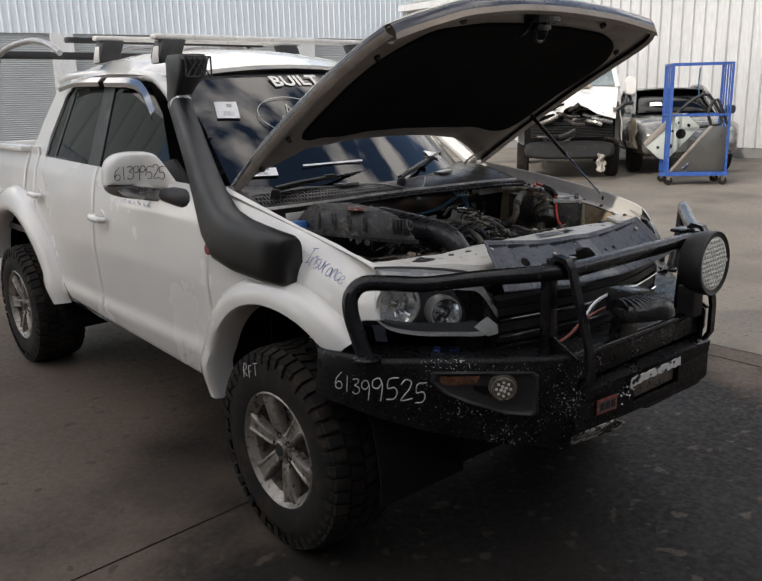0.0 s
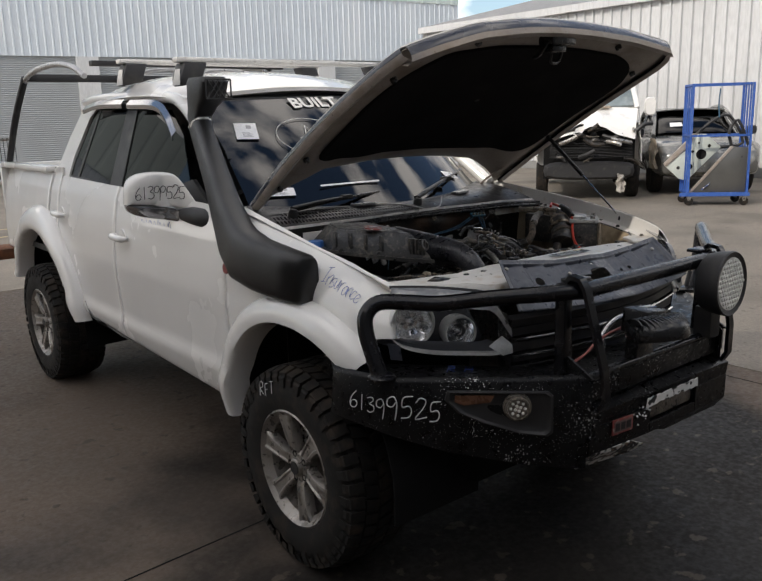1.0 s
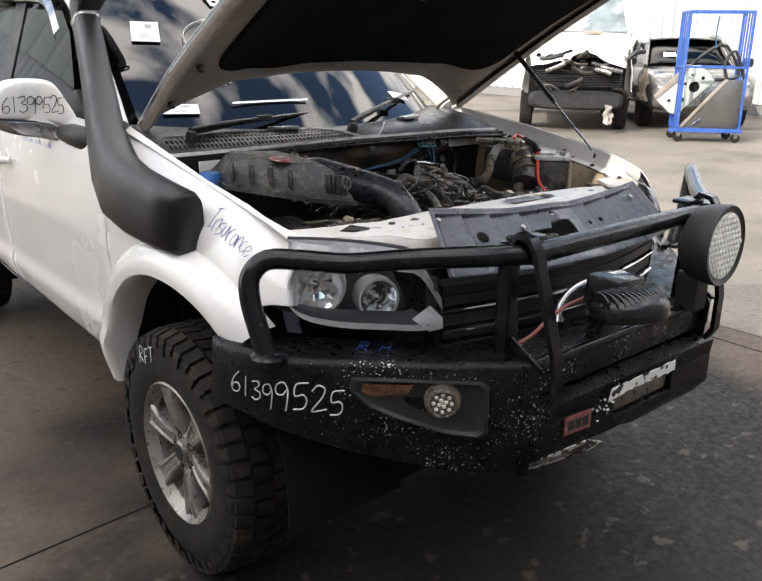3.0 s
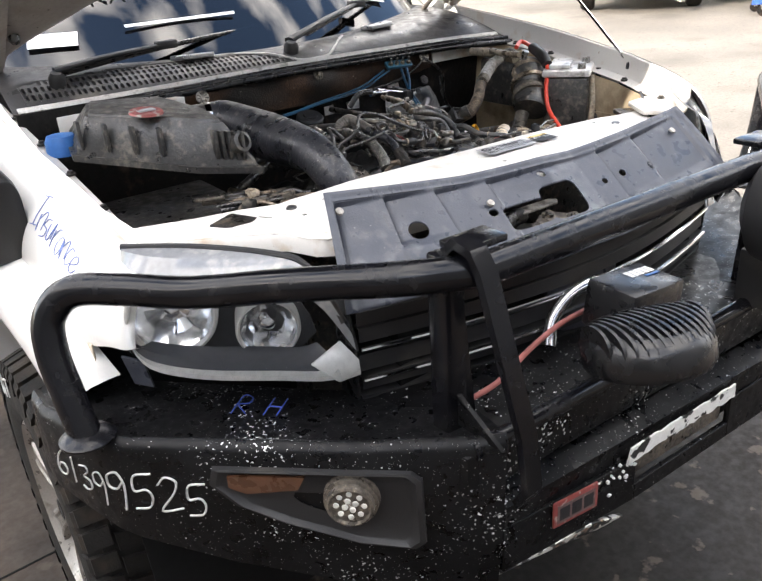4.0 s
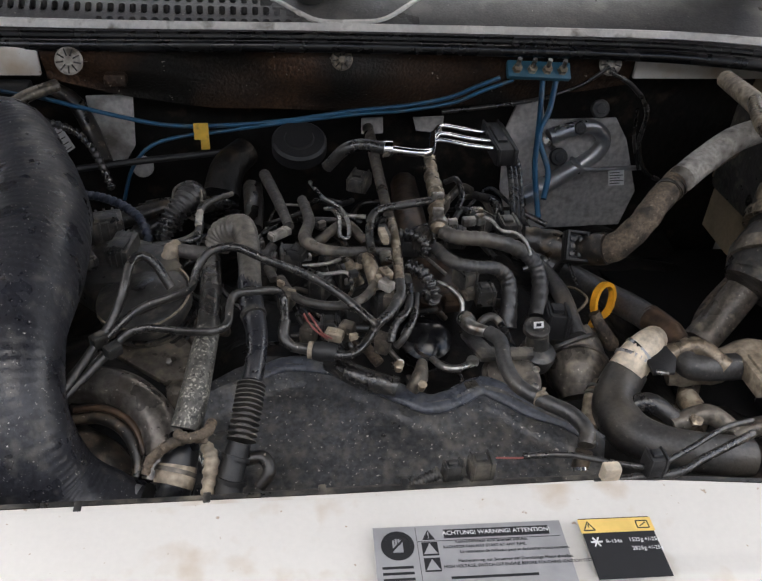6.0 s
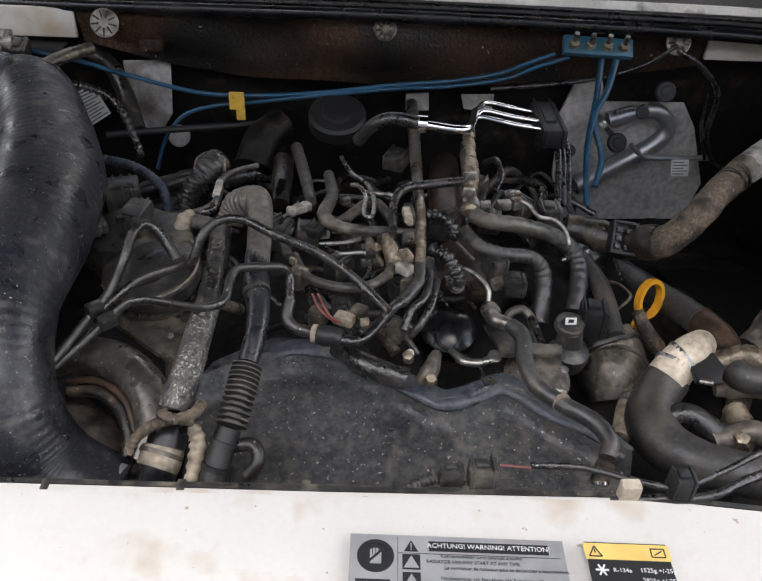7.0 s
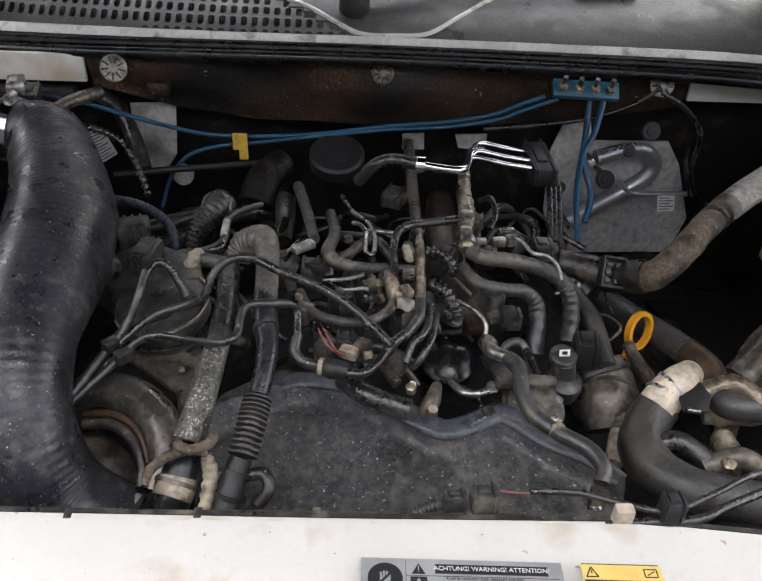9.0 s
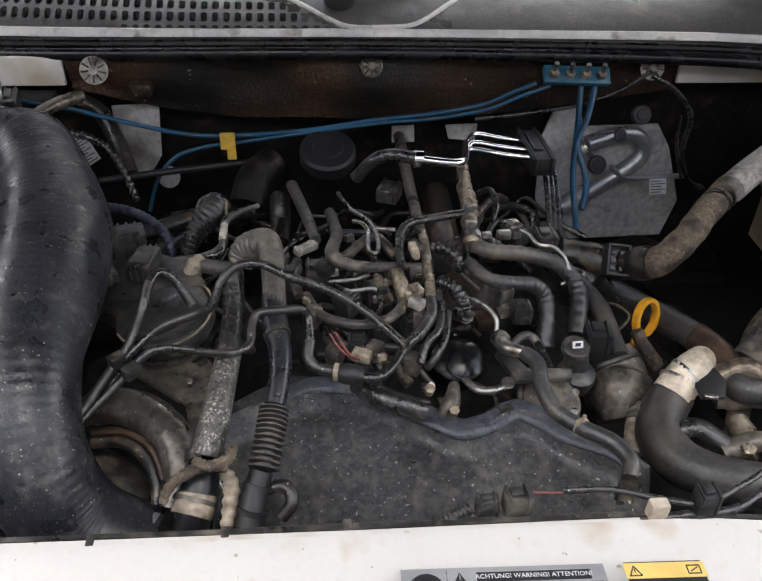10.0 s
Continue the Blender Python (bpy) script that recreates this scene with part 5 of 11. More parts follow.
for x in steps(-0.40, 0.40, 6):
    bm = B()
    slab(bm, [(x - 0.03, GX(x) + 0.03, 1.030), (x + 0.03, GX(x) + 0.03, 1.030), (x + 0.012, GX(x) + 0.01, 1.000), (x - 0.012, GX(x) + 0.01, 1.000)], (0, 0.02, 0))
    part("grille_tab", bm, PLASTIC, grille)
bm = B()
lathe(bm, (0, GX(0) + 0.03, 0.945), (0, -1, 0.12), [(0, 0.10), (0.012, 0.10), (0.02, 0.085), (0.022, 0.0)], 40)
part("badge_mount", bm, COVER_GREY, grille, "empty round badge mount")

# ---- radiator cover ----
def cov(u, v, h=0.0):
    """u across from -1 to 1, v down from the rear edge to the front edge."""
    x = u * (0.492 + 0.01 * v) - (0.062 * v * max(0, -u - 0.55) / 0.45)
    dip = -0.035 * math.cos(u * math.pi / 2)
    h += lerp(u, [(-1, 0.045), (-0.75, 0.030), (-0.4, 0.008), (0, 0.002), (0.2, -0.012), (0.6, -0.012), (1, -0.005)])
    y = -0.622 + dip - 0.155 * v - h * 0.66
    z = 1.188 - 0.115 * v - 0.012 * math.cos(u * math.pi / 2) - 0.02 * v * v + h * 0.75
    return (x, y, z)


def holed(bm, fn, a, b, na, nb, holes):
    """A pressed sheet over a grid with round-cornered holes: (centre, half sizes, squareness) in the grid's own measure."""
    def near(p, h):
        return ((abs(p[0] - h[0]) / h[2]) ** h[4] + (abs(p[1] - h[1]) / h[3]) ** h[4]) ** (1 / h[4])

    gv, inside = {}, set()
    for i in range(na + 1):
        for j in range(nb + 1):
            p = (a[0] + (a[1] - a[0]) * i / na, b[0] + (b[1] - b[0]) * j / nb)
            for h in holes:
                k = near(p, h)
                band = 0.62 * max((a[1] - a[0]) / na / h[2], (b[1] - b[0]) / nb / h[3])
                if abs(k - 1) < band and k > 0:
                    p = (h[0] + (p[0] - h[0]) / k, h[1] + (p[1] - h[1]) / k)
            if any(near(p, h) < 0.995 for h in holes):
                inside.add((i, j))
            gv[i, j] = bm.verts.new(fn(*p))
    for i in range(na):
        for j in range(nb):
            q = [(i, j), (i + 1, j), (i + 1, j + 1), (i, j + 1)]
            keep = [c for c in q if c not in inside]
            if len(keep) > 2 and len({tuple(round(k, 5) for k in gv[c].co) for c in keep}) > 2:
                bm.faces.new([gv[c] for c in keep])
    bmesh.ops.delete(bm, geom=[v for v in bm.verts if not v.link_faces], context="VERTS")
    r = bmesh.ops.extrude_face_region(bm, geom=list(bm.faces), use_keep_orig=True)
    bmesh.ops.translate(bm, vec=(0, 0, -0.003), verts=[g for g in r["geom"] if isinstance(g, bmesh.types.BMVert)])
    return bm


def ribbing(u, v):
    """Pressed steps and beads of the cover: each bay falls away to a crisp crease."""
    h = 0.0
    for c0, c1, low in ((-0.965, -0.775, 0.80), (-0.775, -0.56, 0.62), (-0.56, -0.315, 0.80), (-0.315, 0.345, 0.95), (0.345, 0.60, 0.75), (0.60, 0.93, 0.80)):
        if c0 <= u < c1:
            vv = max(0, min((v - 0.085) / 0.025, (low - v) / 0.10, 1))
            f = (u - c0) / (c1 - c0)
            h -= vv * (0.004 + 0.010 * (1 - f) * min(1, f / 0.05))
            h -= vv * 0.009 * max(0, 1 - abs(u - c0 - 0.008) / 0.014)
    if v < 0.05 or abs(u) > 0.975:
        h += 0.003
    bead = max(0, 1 - abs(v - 0.20) / 0.10) * max(0, 1 - abs(u + 0.04) / 0.22)
    return h + 0.006 * bead


bm = B()
holed(bm, lambda u, v: cov(u, v, ribbing(u, v)), (-1, 1), (0, 1), 260, 60,
      [(0.003, 0.485, 0.105, 0.19, 5), (-0.20, 0.525, 0.115, 0.13, 5), (-0.690, 0.45, 0.036, 0.088, 2), (-0.361, 0.435, 0.020, 0.042, 2.4), (0.278, 0.444, 0.016, 0.034, 2.4), (0.416, 0.425, 0.018, 0.042, 2.4), (-0.035, 0.169, 0.020, 0.046, 2), (0.594, 0.487, 0.024, 0.055, 2.2)])
cover = part("radiator_cover", bm, COVER_GREY, truck, "grey plastic radiator cover with ribs and a hatch", 50)
for u, v in ((-0.955, 0.19), (-0.36, 0.35), (0.85, 0.25)):
    bm = B()
    p = V(*cov(u, v, 0.002))
    lathe(bm, p, (0, -0.55, 0.83), [(-0.003, 0.0), (-0.003, 0.0075), (0.001, 0.007), (0.0015, 0.0)], 14)
    part("push_clip", bm, TAPE_PALE, cover)
# the bonnet catch seen through the hatch
bm = B()
slab(bm, [(-0.125, -0.625, 1.066), (0.060, -0.628, 1.066), (0.074, -0.643, 1.066), (0.060, -0.657, 1.066), (-0.125, -0.654, 1.066)], (0, 0, 0.005), 0.001)
stay = part("horn_stay", bm, TAPE_PALE, truck, "dusty flat steel stay under the hatch")
bm = B()
lathe(bm, (0.010, -0.672, 1.040), (0, -0.35, 0.94), [(0, 0.017), (0.020, 0.017), (0.022, 0.010), (0.029, 0.0095), (0.030, 0)], 6)
part("stay_bolt", bm, CAST, stay)
for p in ((-0.037, -0.697, 1.048), (0.054, -0.705, 1.048)):
    axis = V(0, -0.45, 0.89).normalized()
    bm = B()
    lathe(bm, V(*p) - axis * 0.022, axis, [(-0.03, 0.0), (-0.03, 0.030), (-0.012, 0.041), (0.0, 0.041), (0.004, 0.036), (0.008, 0.020), (0.010, 0.0)], 28)
    horn = part("horn", bm, PLASTIC_DUSTY, truck, "dusty black round horn")
    bm = B()
    a, e = V(0.010, -0.672, 1.056), V(*p)
    d = (e - a).normalized()
    n = d.cross(axis).normalized() * 0.012
    slab(bm, [a - n, e - n + d * 0.006, e + n + d * 0.006, a + n], tuple(axis * 0.004), 0.001)
    part("horn_arm", bm, CAST, horn, "dusty flat horn arm")
    bm = B()
    lathe(bm, V(*p) + axis * 0.003, axis, [(0, 0.0145), (0.003, 0.0145), (0.0032, 0.009), (0.009, 0.009), (0.010, 0.005), (0.013, 0.0045), (0.013, 0)], 12)
    part("horn_nut", bm, CAST, horn, "dusty washer and nut")
bm = B()
tube(bm, [(-0.015, -0.628, 1.050), (-0.035, -0.640, 1.062), (-0.08, -0.657, 1.066), (-0.135, -0.678, 1.058)], 0.015, 12, 5)
part("cooling_hose", bm, RUBBER, truck, "black hose beside the horns")
bm = B()
box(bm, (-0.42, -0.735, 0.85), (0.42, -0.70, 0.99))
part("radiator_core", bm, DARK, truck)

# ---- slam panel ----
def slam(u, v):
    """The white cross member: u from -1 to 1 across, v from the rear edge forward."""
    x = u * 0.72
    rear = lerp(x, [(-0.72, -0.30), (-0.60, -0.36), (-0.51, -0.392), (-0.46, -0.418), (-0.36, -0.412), (-0.29, -0.402), (0.0, -0.410), (0.22, -0.414), (0.41, -0.438), (0.54, -0.452), (0.60, -0.44), (0.72, -0.38)])
    front = lerp(abs(u), [(0, -0.665), (0.40, -0.660), (0.56, -0.648), (0.67, -0.640), (0.70, -0.610), (0.715, -0.570), (0.735, -0.537), (0.772, -0.520), (0.865, -0.462), (0.944, -0.418), (1.0, -0.395)])
    front += lerp(x, [(-0.12, 0.0), (-0.07, 0.022), (0.04, 0.022), (0.12, 0.040), (0.46, 0.036), (0.50, 0.0)])
    y = rear + (front - rear) * v
    z = 1.146 - 0.006 * v
    z += -0.016 * max(0, (abs(u) - 0.60) / 0.4)
    if v < 0.05:
        z -= 0.012
    k = max(0, 1 - abs(v - 0.45) / 0.08)
    z += 0.003 * min(1, k) * (1 if abs(u) < 0.6 else 0)
    return x, y, z


def slam_xy(x, v):
    return slam(x / 0.72, v)


def at_slam(x, y):
    u = x / 0.72
    y0, y1 = slam(u, 0)[1], slam(u, 1)[1]
    return (y - y0) / (y1 - y0)


bm = B()
spots = [(0.024, -0.539, 0.0075, 2), (0.168, -0.605, 0.009, 2), (-0.140, -0.571, 0.006, 2), (-0.391, -0.529, 0.007, 2), (-0.453, -0.515, 0.007, 2), (0.386, -0.471, 0.008, 2), (-0.66, -0.30, 0.009, 2), (-0.508, -0.467, 0.011, 2), (0.53, -0.42, 0.010, 2), (0.60, -0.40, 0.010, 2), (-0.369, -0.472, 0.020, 3), (0.417, -0.512, 0.020, 3)]
holed(bm, slam_xy, (-0.72, 0.72), (0, 1), 440, 110, [(x, at_slam(x, y), r if q == 3 else r * 0.78, (0.006 if q == 3 else r * 0.78) / 0.25, q) for x, y, r, q in spots] + [(-0.02, 0.955, 0.07, 0.04, 4), (0.03, 0.94, 0.022, 0.07, 2)])
slam_ob = part("slam_panel", bm, WHITE_IN, truck, "dusty white slam panel with holes and labels")
for x, y in ((-0.453, -0.468), (-0.148, -0.602), (-0.325, -0.590), (-0.369, -0.472), (0.417, -0.512)):
    bm = B()
    lathe(bm, (x, y, 1.137), (0, 0, 1), [(0, 0.016), (0.003, 0.015), (0.007, 0.010), (0.010, 0.009), (0.010, 0)], 14)
    part("panel_bolt", bm, PLASTIC_DUSTY, slam_ob)
bm = B()
sheet(bm, [[(x, slam(x / 0.72, 0)[1] + 0.001, slam(x / 0.72, 0)[2] - h) for x in steps(-0.70, 0.70, 40)] for h in (0.0, 0.05)], 0.004)
part("slam_flange", bm, PLASTIC_DUSTY, slam_ob, "", 0)
bm = B()
sheet(bm, [[(x, slam(x / 0.72, 1)[1] - o, slam(x / 0.72, 1)[2] - h) for x in steps(-0.71, 0.71, 60)] for o, h in ((0.0, 0.0015), (0.004, 0.004), (0.005, 0.032))], 0.003)
part("slam_skirt", bm, WHITE_IN, slam_ob, "folded front edge of the panel", 60)
bm = B()
box(bm, (-0.47, -0.50, 0.62), (0.47, -0.43, 1.10))
part("radiator", bm, GRIME, truck)
for s in (-1, 1):
    bm = B()
    slab(bm, [(s * 0.60, -0.42, 1.125), (s * 0.545, -0.40, 1.13), (s * 0.49, -0.50, 1.125), (s * 0.53, -0.54, 1.115)], (0, 0, 0.012), 0.003)
    part("lamp_bracket", bm, GRIME, truck)

# ---- labels on the slam panel ----
def flat_label(name, x0, x1, y0, y1, z, material, label, turn=0.0):
    bm = B()
    m = Matrix.Translation(((x0 + x1) / 2, (y0 + y1) / 2, z)) @ Matrix.Rotation(turn, 4, "Z")
    box(bm, (-(x1 - x0) / 2, -(y1 - y0) / 2, 0), ((x1 - x0) / 2, (y1 - y0) / 2, 0.0006), 0, m)
    return part(name, bm, material, slam_ob, label, 0), m


lab, lm = flat_label("warning_label", 0.018, 0.152, -0.510, -0.459, 1.1512, SILVER_LABEL, "silver warning label with small print", -0.04)
bm = B()
box(bm, (-0.018, 0.0145, 0.0007), (0.057, 0.0215, 0.001), 0, lm)
for k in range(6, 7):
    box(bm, (-0.018, 0.010 - k * 0.0046, 0.0007), (0.03 + 0.028 * ((k * 7) % 5) / 5, 0.0118 - k * 0.0046, 0.001), 0, lm)
for k in range(2):
    box(bm, (-0.0345, 0.0012 - k * 0.0125, 0.0007), (-0.0235, 0.0117 - k * 0.0125, 0.001), 0, lm)
slab(bm, [lm @ V(-0.0335, 0.0138, 0.0007), lm @ V(-0.0245, 0.0138, 0.0007), lm @ V(-0.029, 0.0218, 0.0007)], (0, 0, 0.0003))
box(bm, (-0.0375, -0.024, 0.0007), (-0.0372, 0.024, 0.0009), 0, lm)
box(bm, (-0.0372, 0.0124, 0.0007), (0.064, 0.0127, 0.0009), 0, lm)
lathe(bm, lm @ V(-0.051, 0.010, 0.0006), (0, 0, 1), [(0, 0.0115), (0.0006, 0.0115), (0.0006, 0.0088), (0.0001, 0.0088), (0.0001, 0.0)], 28)
box(bm, (-0.0605, 0.0092, 0.0007), (-0.0415, 0.0108, 0.0014), 0.0, lm @ Matrix.Translation((-0.051, 0.01, 0)) @ Matrix.Rotation(0.8, 4, "Z") @ Matrix.Translation((0.051, -0.01, 0)))
for k in range(3):
    box(bm, (-0.063, -0.008 - k * 0.0045, 0.0007), (-0.042, -0.0062 - k * 0.0045, 0.001), 0, lm)
part("label_print", bm, INK, lab, "", 0)
bm = B()
box(bm, (-0.0545, 0.0045, 0.0008), (-0.0475, 0.0105, 0.00125), 0.0005, lm)
for k in range(4):
    box(bm, (-0.0545 + k * 0.0019, 0.0105, 0.0008), (-0.0531 + k * 0.0019, 0.0155 - abs(k - 1.5) * 0.0008, 0.00125), 0, lm)
for k in range(2):
    slab(bm, [lm @ V(-0.0338, 0.0022 - k * 0.0125, 0.0011), lm @ V(-0.0242, 0.0022 - k * 0.0125, 0.0011), lm @ V(-0.029, 0.0107 - k * 0.0125, 0.0011)], (0, 0, 0.0002))
box(bm, (-0.0293, 0.0163, 0.0011), (-0.0287, 0.0197, 0.0013), 0, lm)
box(bm, (-0.0293, 0.0148, 0.0011), (-0.0287, 0.0155, 0.0013), 0, lm)
part("hand_sign", bm, SILVER_LABEL, lab, "", 0)
for k, line in enumerate(("Kuehlerventilator kann jederzeit anlaufen.", "RADIATOR FAN MAY START AT ANY TIME.", "Le ventilateur de radiateur peut se declencher a tout moment.", "Hochspannung, vor Beruehren der Zuendanlage Motor abstellen.", "HIGH VOLTAGE, SWITCH OFF ENGINE BEFORE TOUCHING IGNITION SYSTEM.")):
    ob = words(line, 0.0033, lm @ Matrix.Translation((0.0, 0.0112 - k * 0.0041 - (0.003 if k > 2 else 0), 0.0009)) @ Matrix.Translation((-0.018 + 0.00078 * len(line), 0, 0)) @ Matrix.Diagonal((0.92, 1, 1, 1)), INK, "small_print", lab, 0.0001)
words("ACHTUNG! WARNING! ATTENTION!", 0.0046, lm @ Matrix.Translation((0.0195, 0.0182, 0.0012)), PAPER, "heading", lab, 0.0001)
lab, lm = flat_label("refrigerant_label", 0.166, 0.218, -0.512, -0.463, 1.1512, INK, "black and yellow refrigerant label", -0.04)
bm = B()
box(bm, (-0.027, 0.012, 0.0007), (0.027, 0.0235, 0.001), 0, lm)
part("yellow_band", bm, LABEL_YELLOW, lab, "yellow band", 0)
bm = B()
for a, b in (((-0.0245, 0.0140), (-0.0165, 0.0140)), ((-0.0165, 0.0140), (-0.0205, 0.0212)), ((-0.0205, 0.0212), (-0.0245, 0.0140)), ((-0.0205, 0.0165), (-0.0205, 0.0190)), ((0.0150, 0.0145), (0.0235, 0.0145)), ((0.0235, 0.0145), (0.0235, 0.0205)), ((0.0235, 0.0205), (0.0150, 0.0205)), ((0.0150, 0.0205), (0.0150, 0.0145)), ((0.0168, 0.0160), (0.0218, 0.0190))):
    cyl(bm, lm @ V(*a, 0.0011), lm @ V(*b, 0.0011), 0.00045, seg=6)
part("warning_sign", bm, INK, lab, "", 0)
bm = B()
for k in range(3):
    a = math.pi * k / 3
    cyl(bm, lm @ V(-0.0185 + 0.004 * math.cos(a), 0.0045 + 0.004 * math.sin(a), 0.0009), lm @ V(-0.0185 - 0.004 * math.cos(a), 0.0045 - 0.004 * math.sin(a), 0.0009), 0.0006, seg=6)
part("cooling_sign", bm, PAPER, lab, "", 0)
for text, size, x, y in (("R-134a", 0.0040, -0.0060, 0.0045), ("1", 0.0044, 0.0060, 0.0050), ("525g +/-25g", 0.0042, 0.0172, 0.0050), ("2", 0.0044, 0.0060, -0.0020), ("825g +/-25g", 0.0042, 0.0172, -0.0020)):
    words(text, size, lm @ Matrix.Translation((x, y, 0.0010)), PAPER, "lettering", lab, 0.0001)

# ---- bonnet, propped open ----
HB, HF = V(0, 0.545, 1.345), V(0, -0.52, 1.985)
hu = (HF - HB)
hn = V(0, -hu.z, hu.y).normalized()
if hn.z < 0:
    hn = -hn


def hood(w, t, h=0.0):
    """w from -1 to 1 across, t from the hinges to the nose; h above the skin."""
    half = lerp(t, [(0, 0.735), (0.3, 0.75), (0.7, 0.745), (0.9, 0.735), (1.0, 0.715)])
    half += lerp(t, [(0, 0.055), (0.8, 0.045), (1.0, 0.02)]) * max(0.0, w) ** 2
    t0 = 0.185 * (1 - abs(w) ** 3.5)
    t1 = 1.0 - (0.115 if w < 0 else -0.005) * abs(w) ** 3
    tt = t0 + (t1 - t0) * t
    crown = 0.055 * (1 - w * w) + 0.03 * math.sin(math.pi * min(1, tt)) - 0.016 * max(0, tt - 0.9) / 0.1 * max(0, w) ** 4
    bulge = 0.012 * (1 - 0.8 * min(1, tt) ** 6) * math.exp(-((abs(w) - 0.62) / 0.09) ** 2)
    p = HB + hu * tt + hn * (crown + bulge + h)
    half -= 0.15 * max(0, (tt - 0.86) / 0.14) ** 2 if w > 0 else 0
    return V(w * half + 0.045 * t + 0.050 * t * max(0, w) ** 1.5, p.y, p.z)


bm = B()
sheet(bm, [[hood(w, t) for w in steps(-1, 1, 40)] for t in steps(0, 1, 30)], 0.004, tuple(hn))
bonnet = part("bonnet", bm, WHITE, truck, "raised white bonnet")
# outer lip with its shade in the colour, then the folded flange down both sides and round the nose
for s in (-1, 1):
    part("bonnet_lip", sheet(B(), [[hood(s * q, t, h) for q, h in ((1.0, 0.003), (1.007, -0.006), (1.006, -0.016))] for t in steps(0.02, 0.995, 30)]), LIP_SHADE, bonnet, "", 60)
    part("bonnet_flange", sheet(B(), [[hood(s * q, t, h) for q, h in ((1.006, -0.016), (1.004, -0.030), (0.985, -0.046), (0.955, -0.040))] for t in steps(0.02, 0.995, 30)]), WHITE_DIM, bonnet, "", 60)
part("bonnet_lip", sheet(B(), [[hood(w, t, h) for t, h in ((0.996, 0.003), (1.007, -0.010), (1.011, -0.034), (1.010, -0.042))] for w in steps(-0.99, 0.99, 40)]), LIP_SHADE, bonnet, "glossy outer lip of the white bonnet, shade put into its colour", 60)
part("bonnet_flange", sheet(B(), [[hood(w, t, h) for t, h in ((1.010, -0.042), (1.004, -0.062), (0.985, -0.066), (0.965, -0.050))] for w in steps(-0.99, 0.99, 40)]), WHITE_DIM, bonnet, "dusty folded flange round the bonnet's edge, darkened for its shade", 60)
bm = B()


def lining(w, t):
    edge = min((1 - abs(w)) / 0.10, t / 0.06, (1 - t) / 0.08, 1)
    return -0.010 - 0.024 * max(0, edge)


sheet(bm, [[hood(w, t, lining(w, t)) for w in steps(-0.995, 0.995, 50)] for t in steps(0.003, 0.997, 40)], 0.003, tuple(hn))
part("bonnet_frame", bm, WHITE_DIM, bonnet, "dusty white inner frame of the bonnet, darkened for its shade")
bm = B()
ring = []
for q in range(64):
    a = 2 * math.pi * q / 64
    ca, sa = math.cos(a), math.sin(a)
    e = 0.42
    w = (0.90 if ca > 0 else 0.83) * math.copysign(abs(ca) ** e, ca)
    t = 0.50 + 0.385 * math.copysign(abs(sa) ** e, sa)
    ring.append((w, t))
grid = []
for k in (1.0, 0.985, 0.9, 0.75, 0.5, 0.25, 0.02):
    row = []
    for w, t in ring + ring[:1]:
        w2, t2 = w * k, 0.5 + (t - 0.5) * k
        row.append(hood(w2, t2, -0.034 - (0.010 if k < 0.99 else 0.0) - 0.004 * math.sin(w2 * 9) * math.sin(t2 * 11)))
    grid.append(row)
sheet(bm, grid)
part("insulation_pad", bm, BLACK_PAD, bonnet, "black felt insulation pad")
bm = B()
c = hood(0, 0.945, -0.05)
box(bm, (-0.085, -0.04, -0.02), (0.05, 0.03, 0.02), 0.006, Matrix.Translation(c))
box(bm, (-0.06, -0.02, -0.045), (0.02, 0.02, -0.018), 0.006, Matrix.Translation(c))
tube(bm, [c + V(-0.025, 0.0, -0.01), c + V(-0.025, 0.02, -0.075), c + V(0.025, 0.02, -0.075), c + V(0.025, 0.0, -0.01)], 0.006, 8, 4)
tube(bm, [c + V(-0.05, 0.0, 0.0), c + V(-0.075, 0.03, -0.05), c + V(-0.07, 0.06, -0.06)], 0.008, 8, 4)
part("bonnet_latch", bm, GLOSS_BLACK, bonnet, "black latch striker")
for w, t in ((-0.55, 0.93), (0.55, 0.93), (0.86, 0.80), (-0.86, 0.80), (-0.93, 0.12), (-0.90, 0.30)):
    bm = B()
    p = hood(w, t, -0.035)
    lathe(bm, p, -hn, [(0, 0.014), (0.012, 0.013), (0.018, 0.009), (0.018, 0)], 12)
    part("rubber_stop", bm, RUBBER, bonnet)
for s in (-1, 1):
    bm = B()
    tube(bm, [(s * 0.70, 0.50, 1.285), (s * 0.705, 0.56, 1.32), (s * 0.70, 0.52, 1.36), (s * 0.69, 0.40, 1.42)], 0.012, 8, 4, flat=0.5)
    part("bonnet_hinge", bm, WHITE_DIM, truck)
# gas strut on the far side
bm = B()
a, b = V(0.735, -0.300, 1.215), hood(0.90, 0.34, -0.04)
tube(bm, [a, a.lerp(b, 0.55)], 0.0042, 10)
strut = part("gas_strut", bm, CHROME, truck, "black and chrome bonnet gas strut")
bm = B()
tube(bm, [a.lerp(b, 0.5), b], 0.0095, 12)
part("strut_tube", bm, PLASTIC, strut, "", 60)
bm = B()
lathe(bm, a, (0.2, -0.1, 0.95), [(-0.012, 0.0), (-0.012, 0.009), (0.0, 0.0105), (0.008, 0.008), (0.009, 0)], 14)
part("strut_socket", bm, PLASTIC, strut)

# ---- snorkel ----
bm = B()


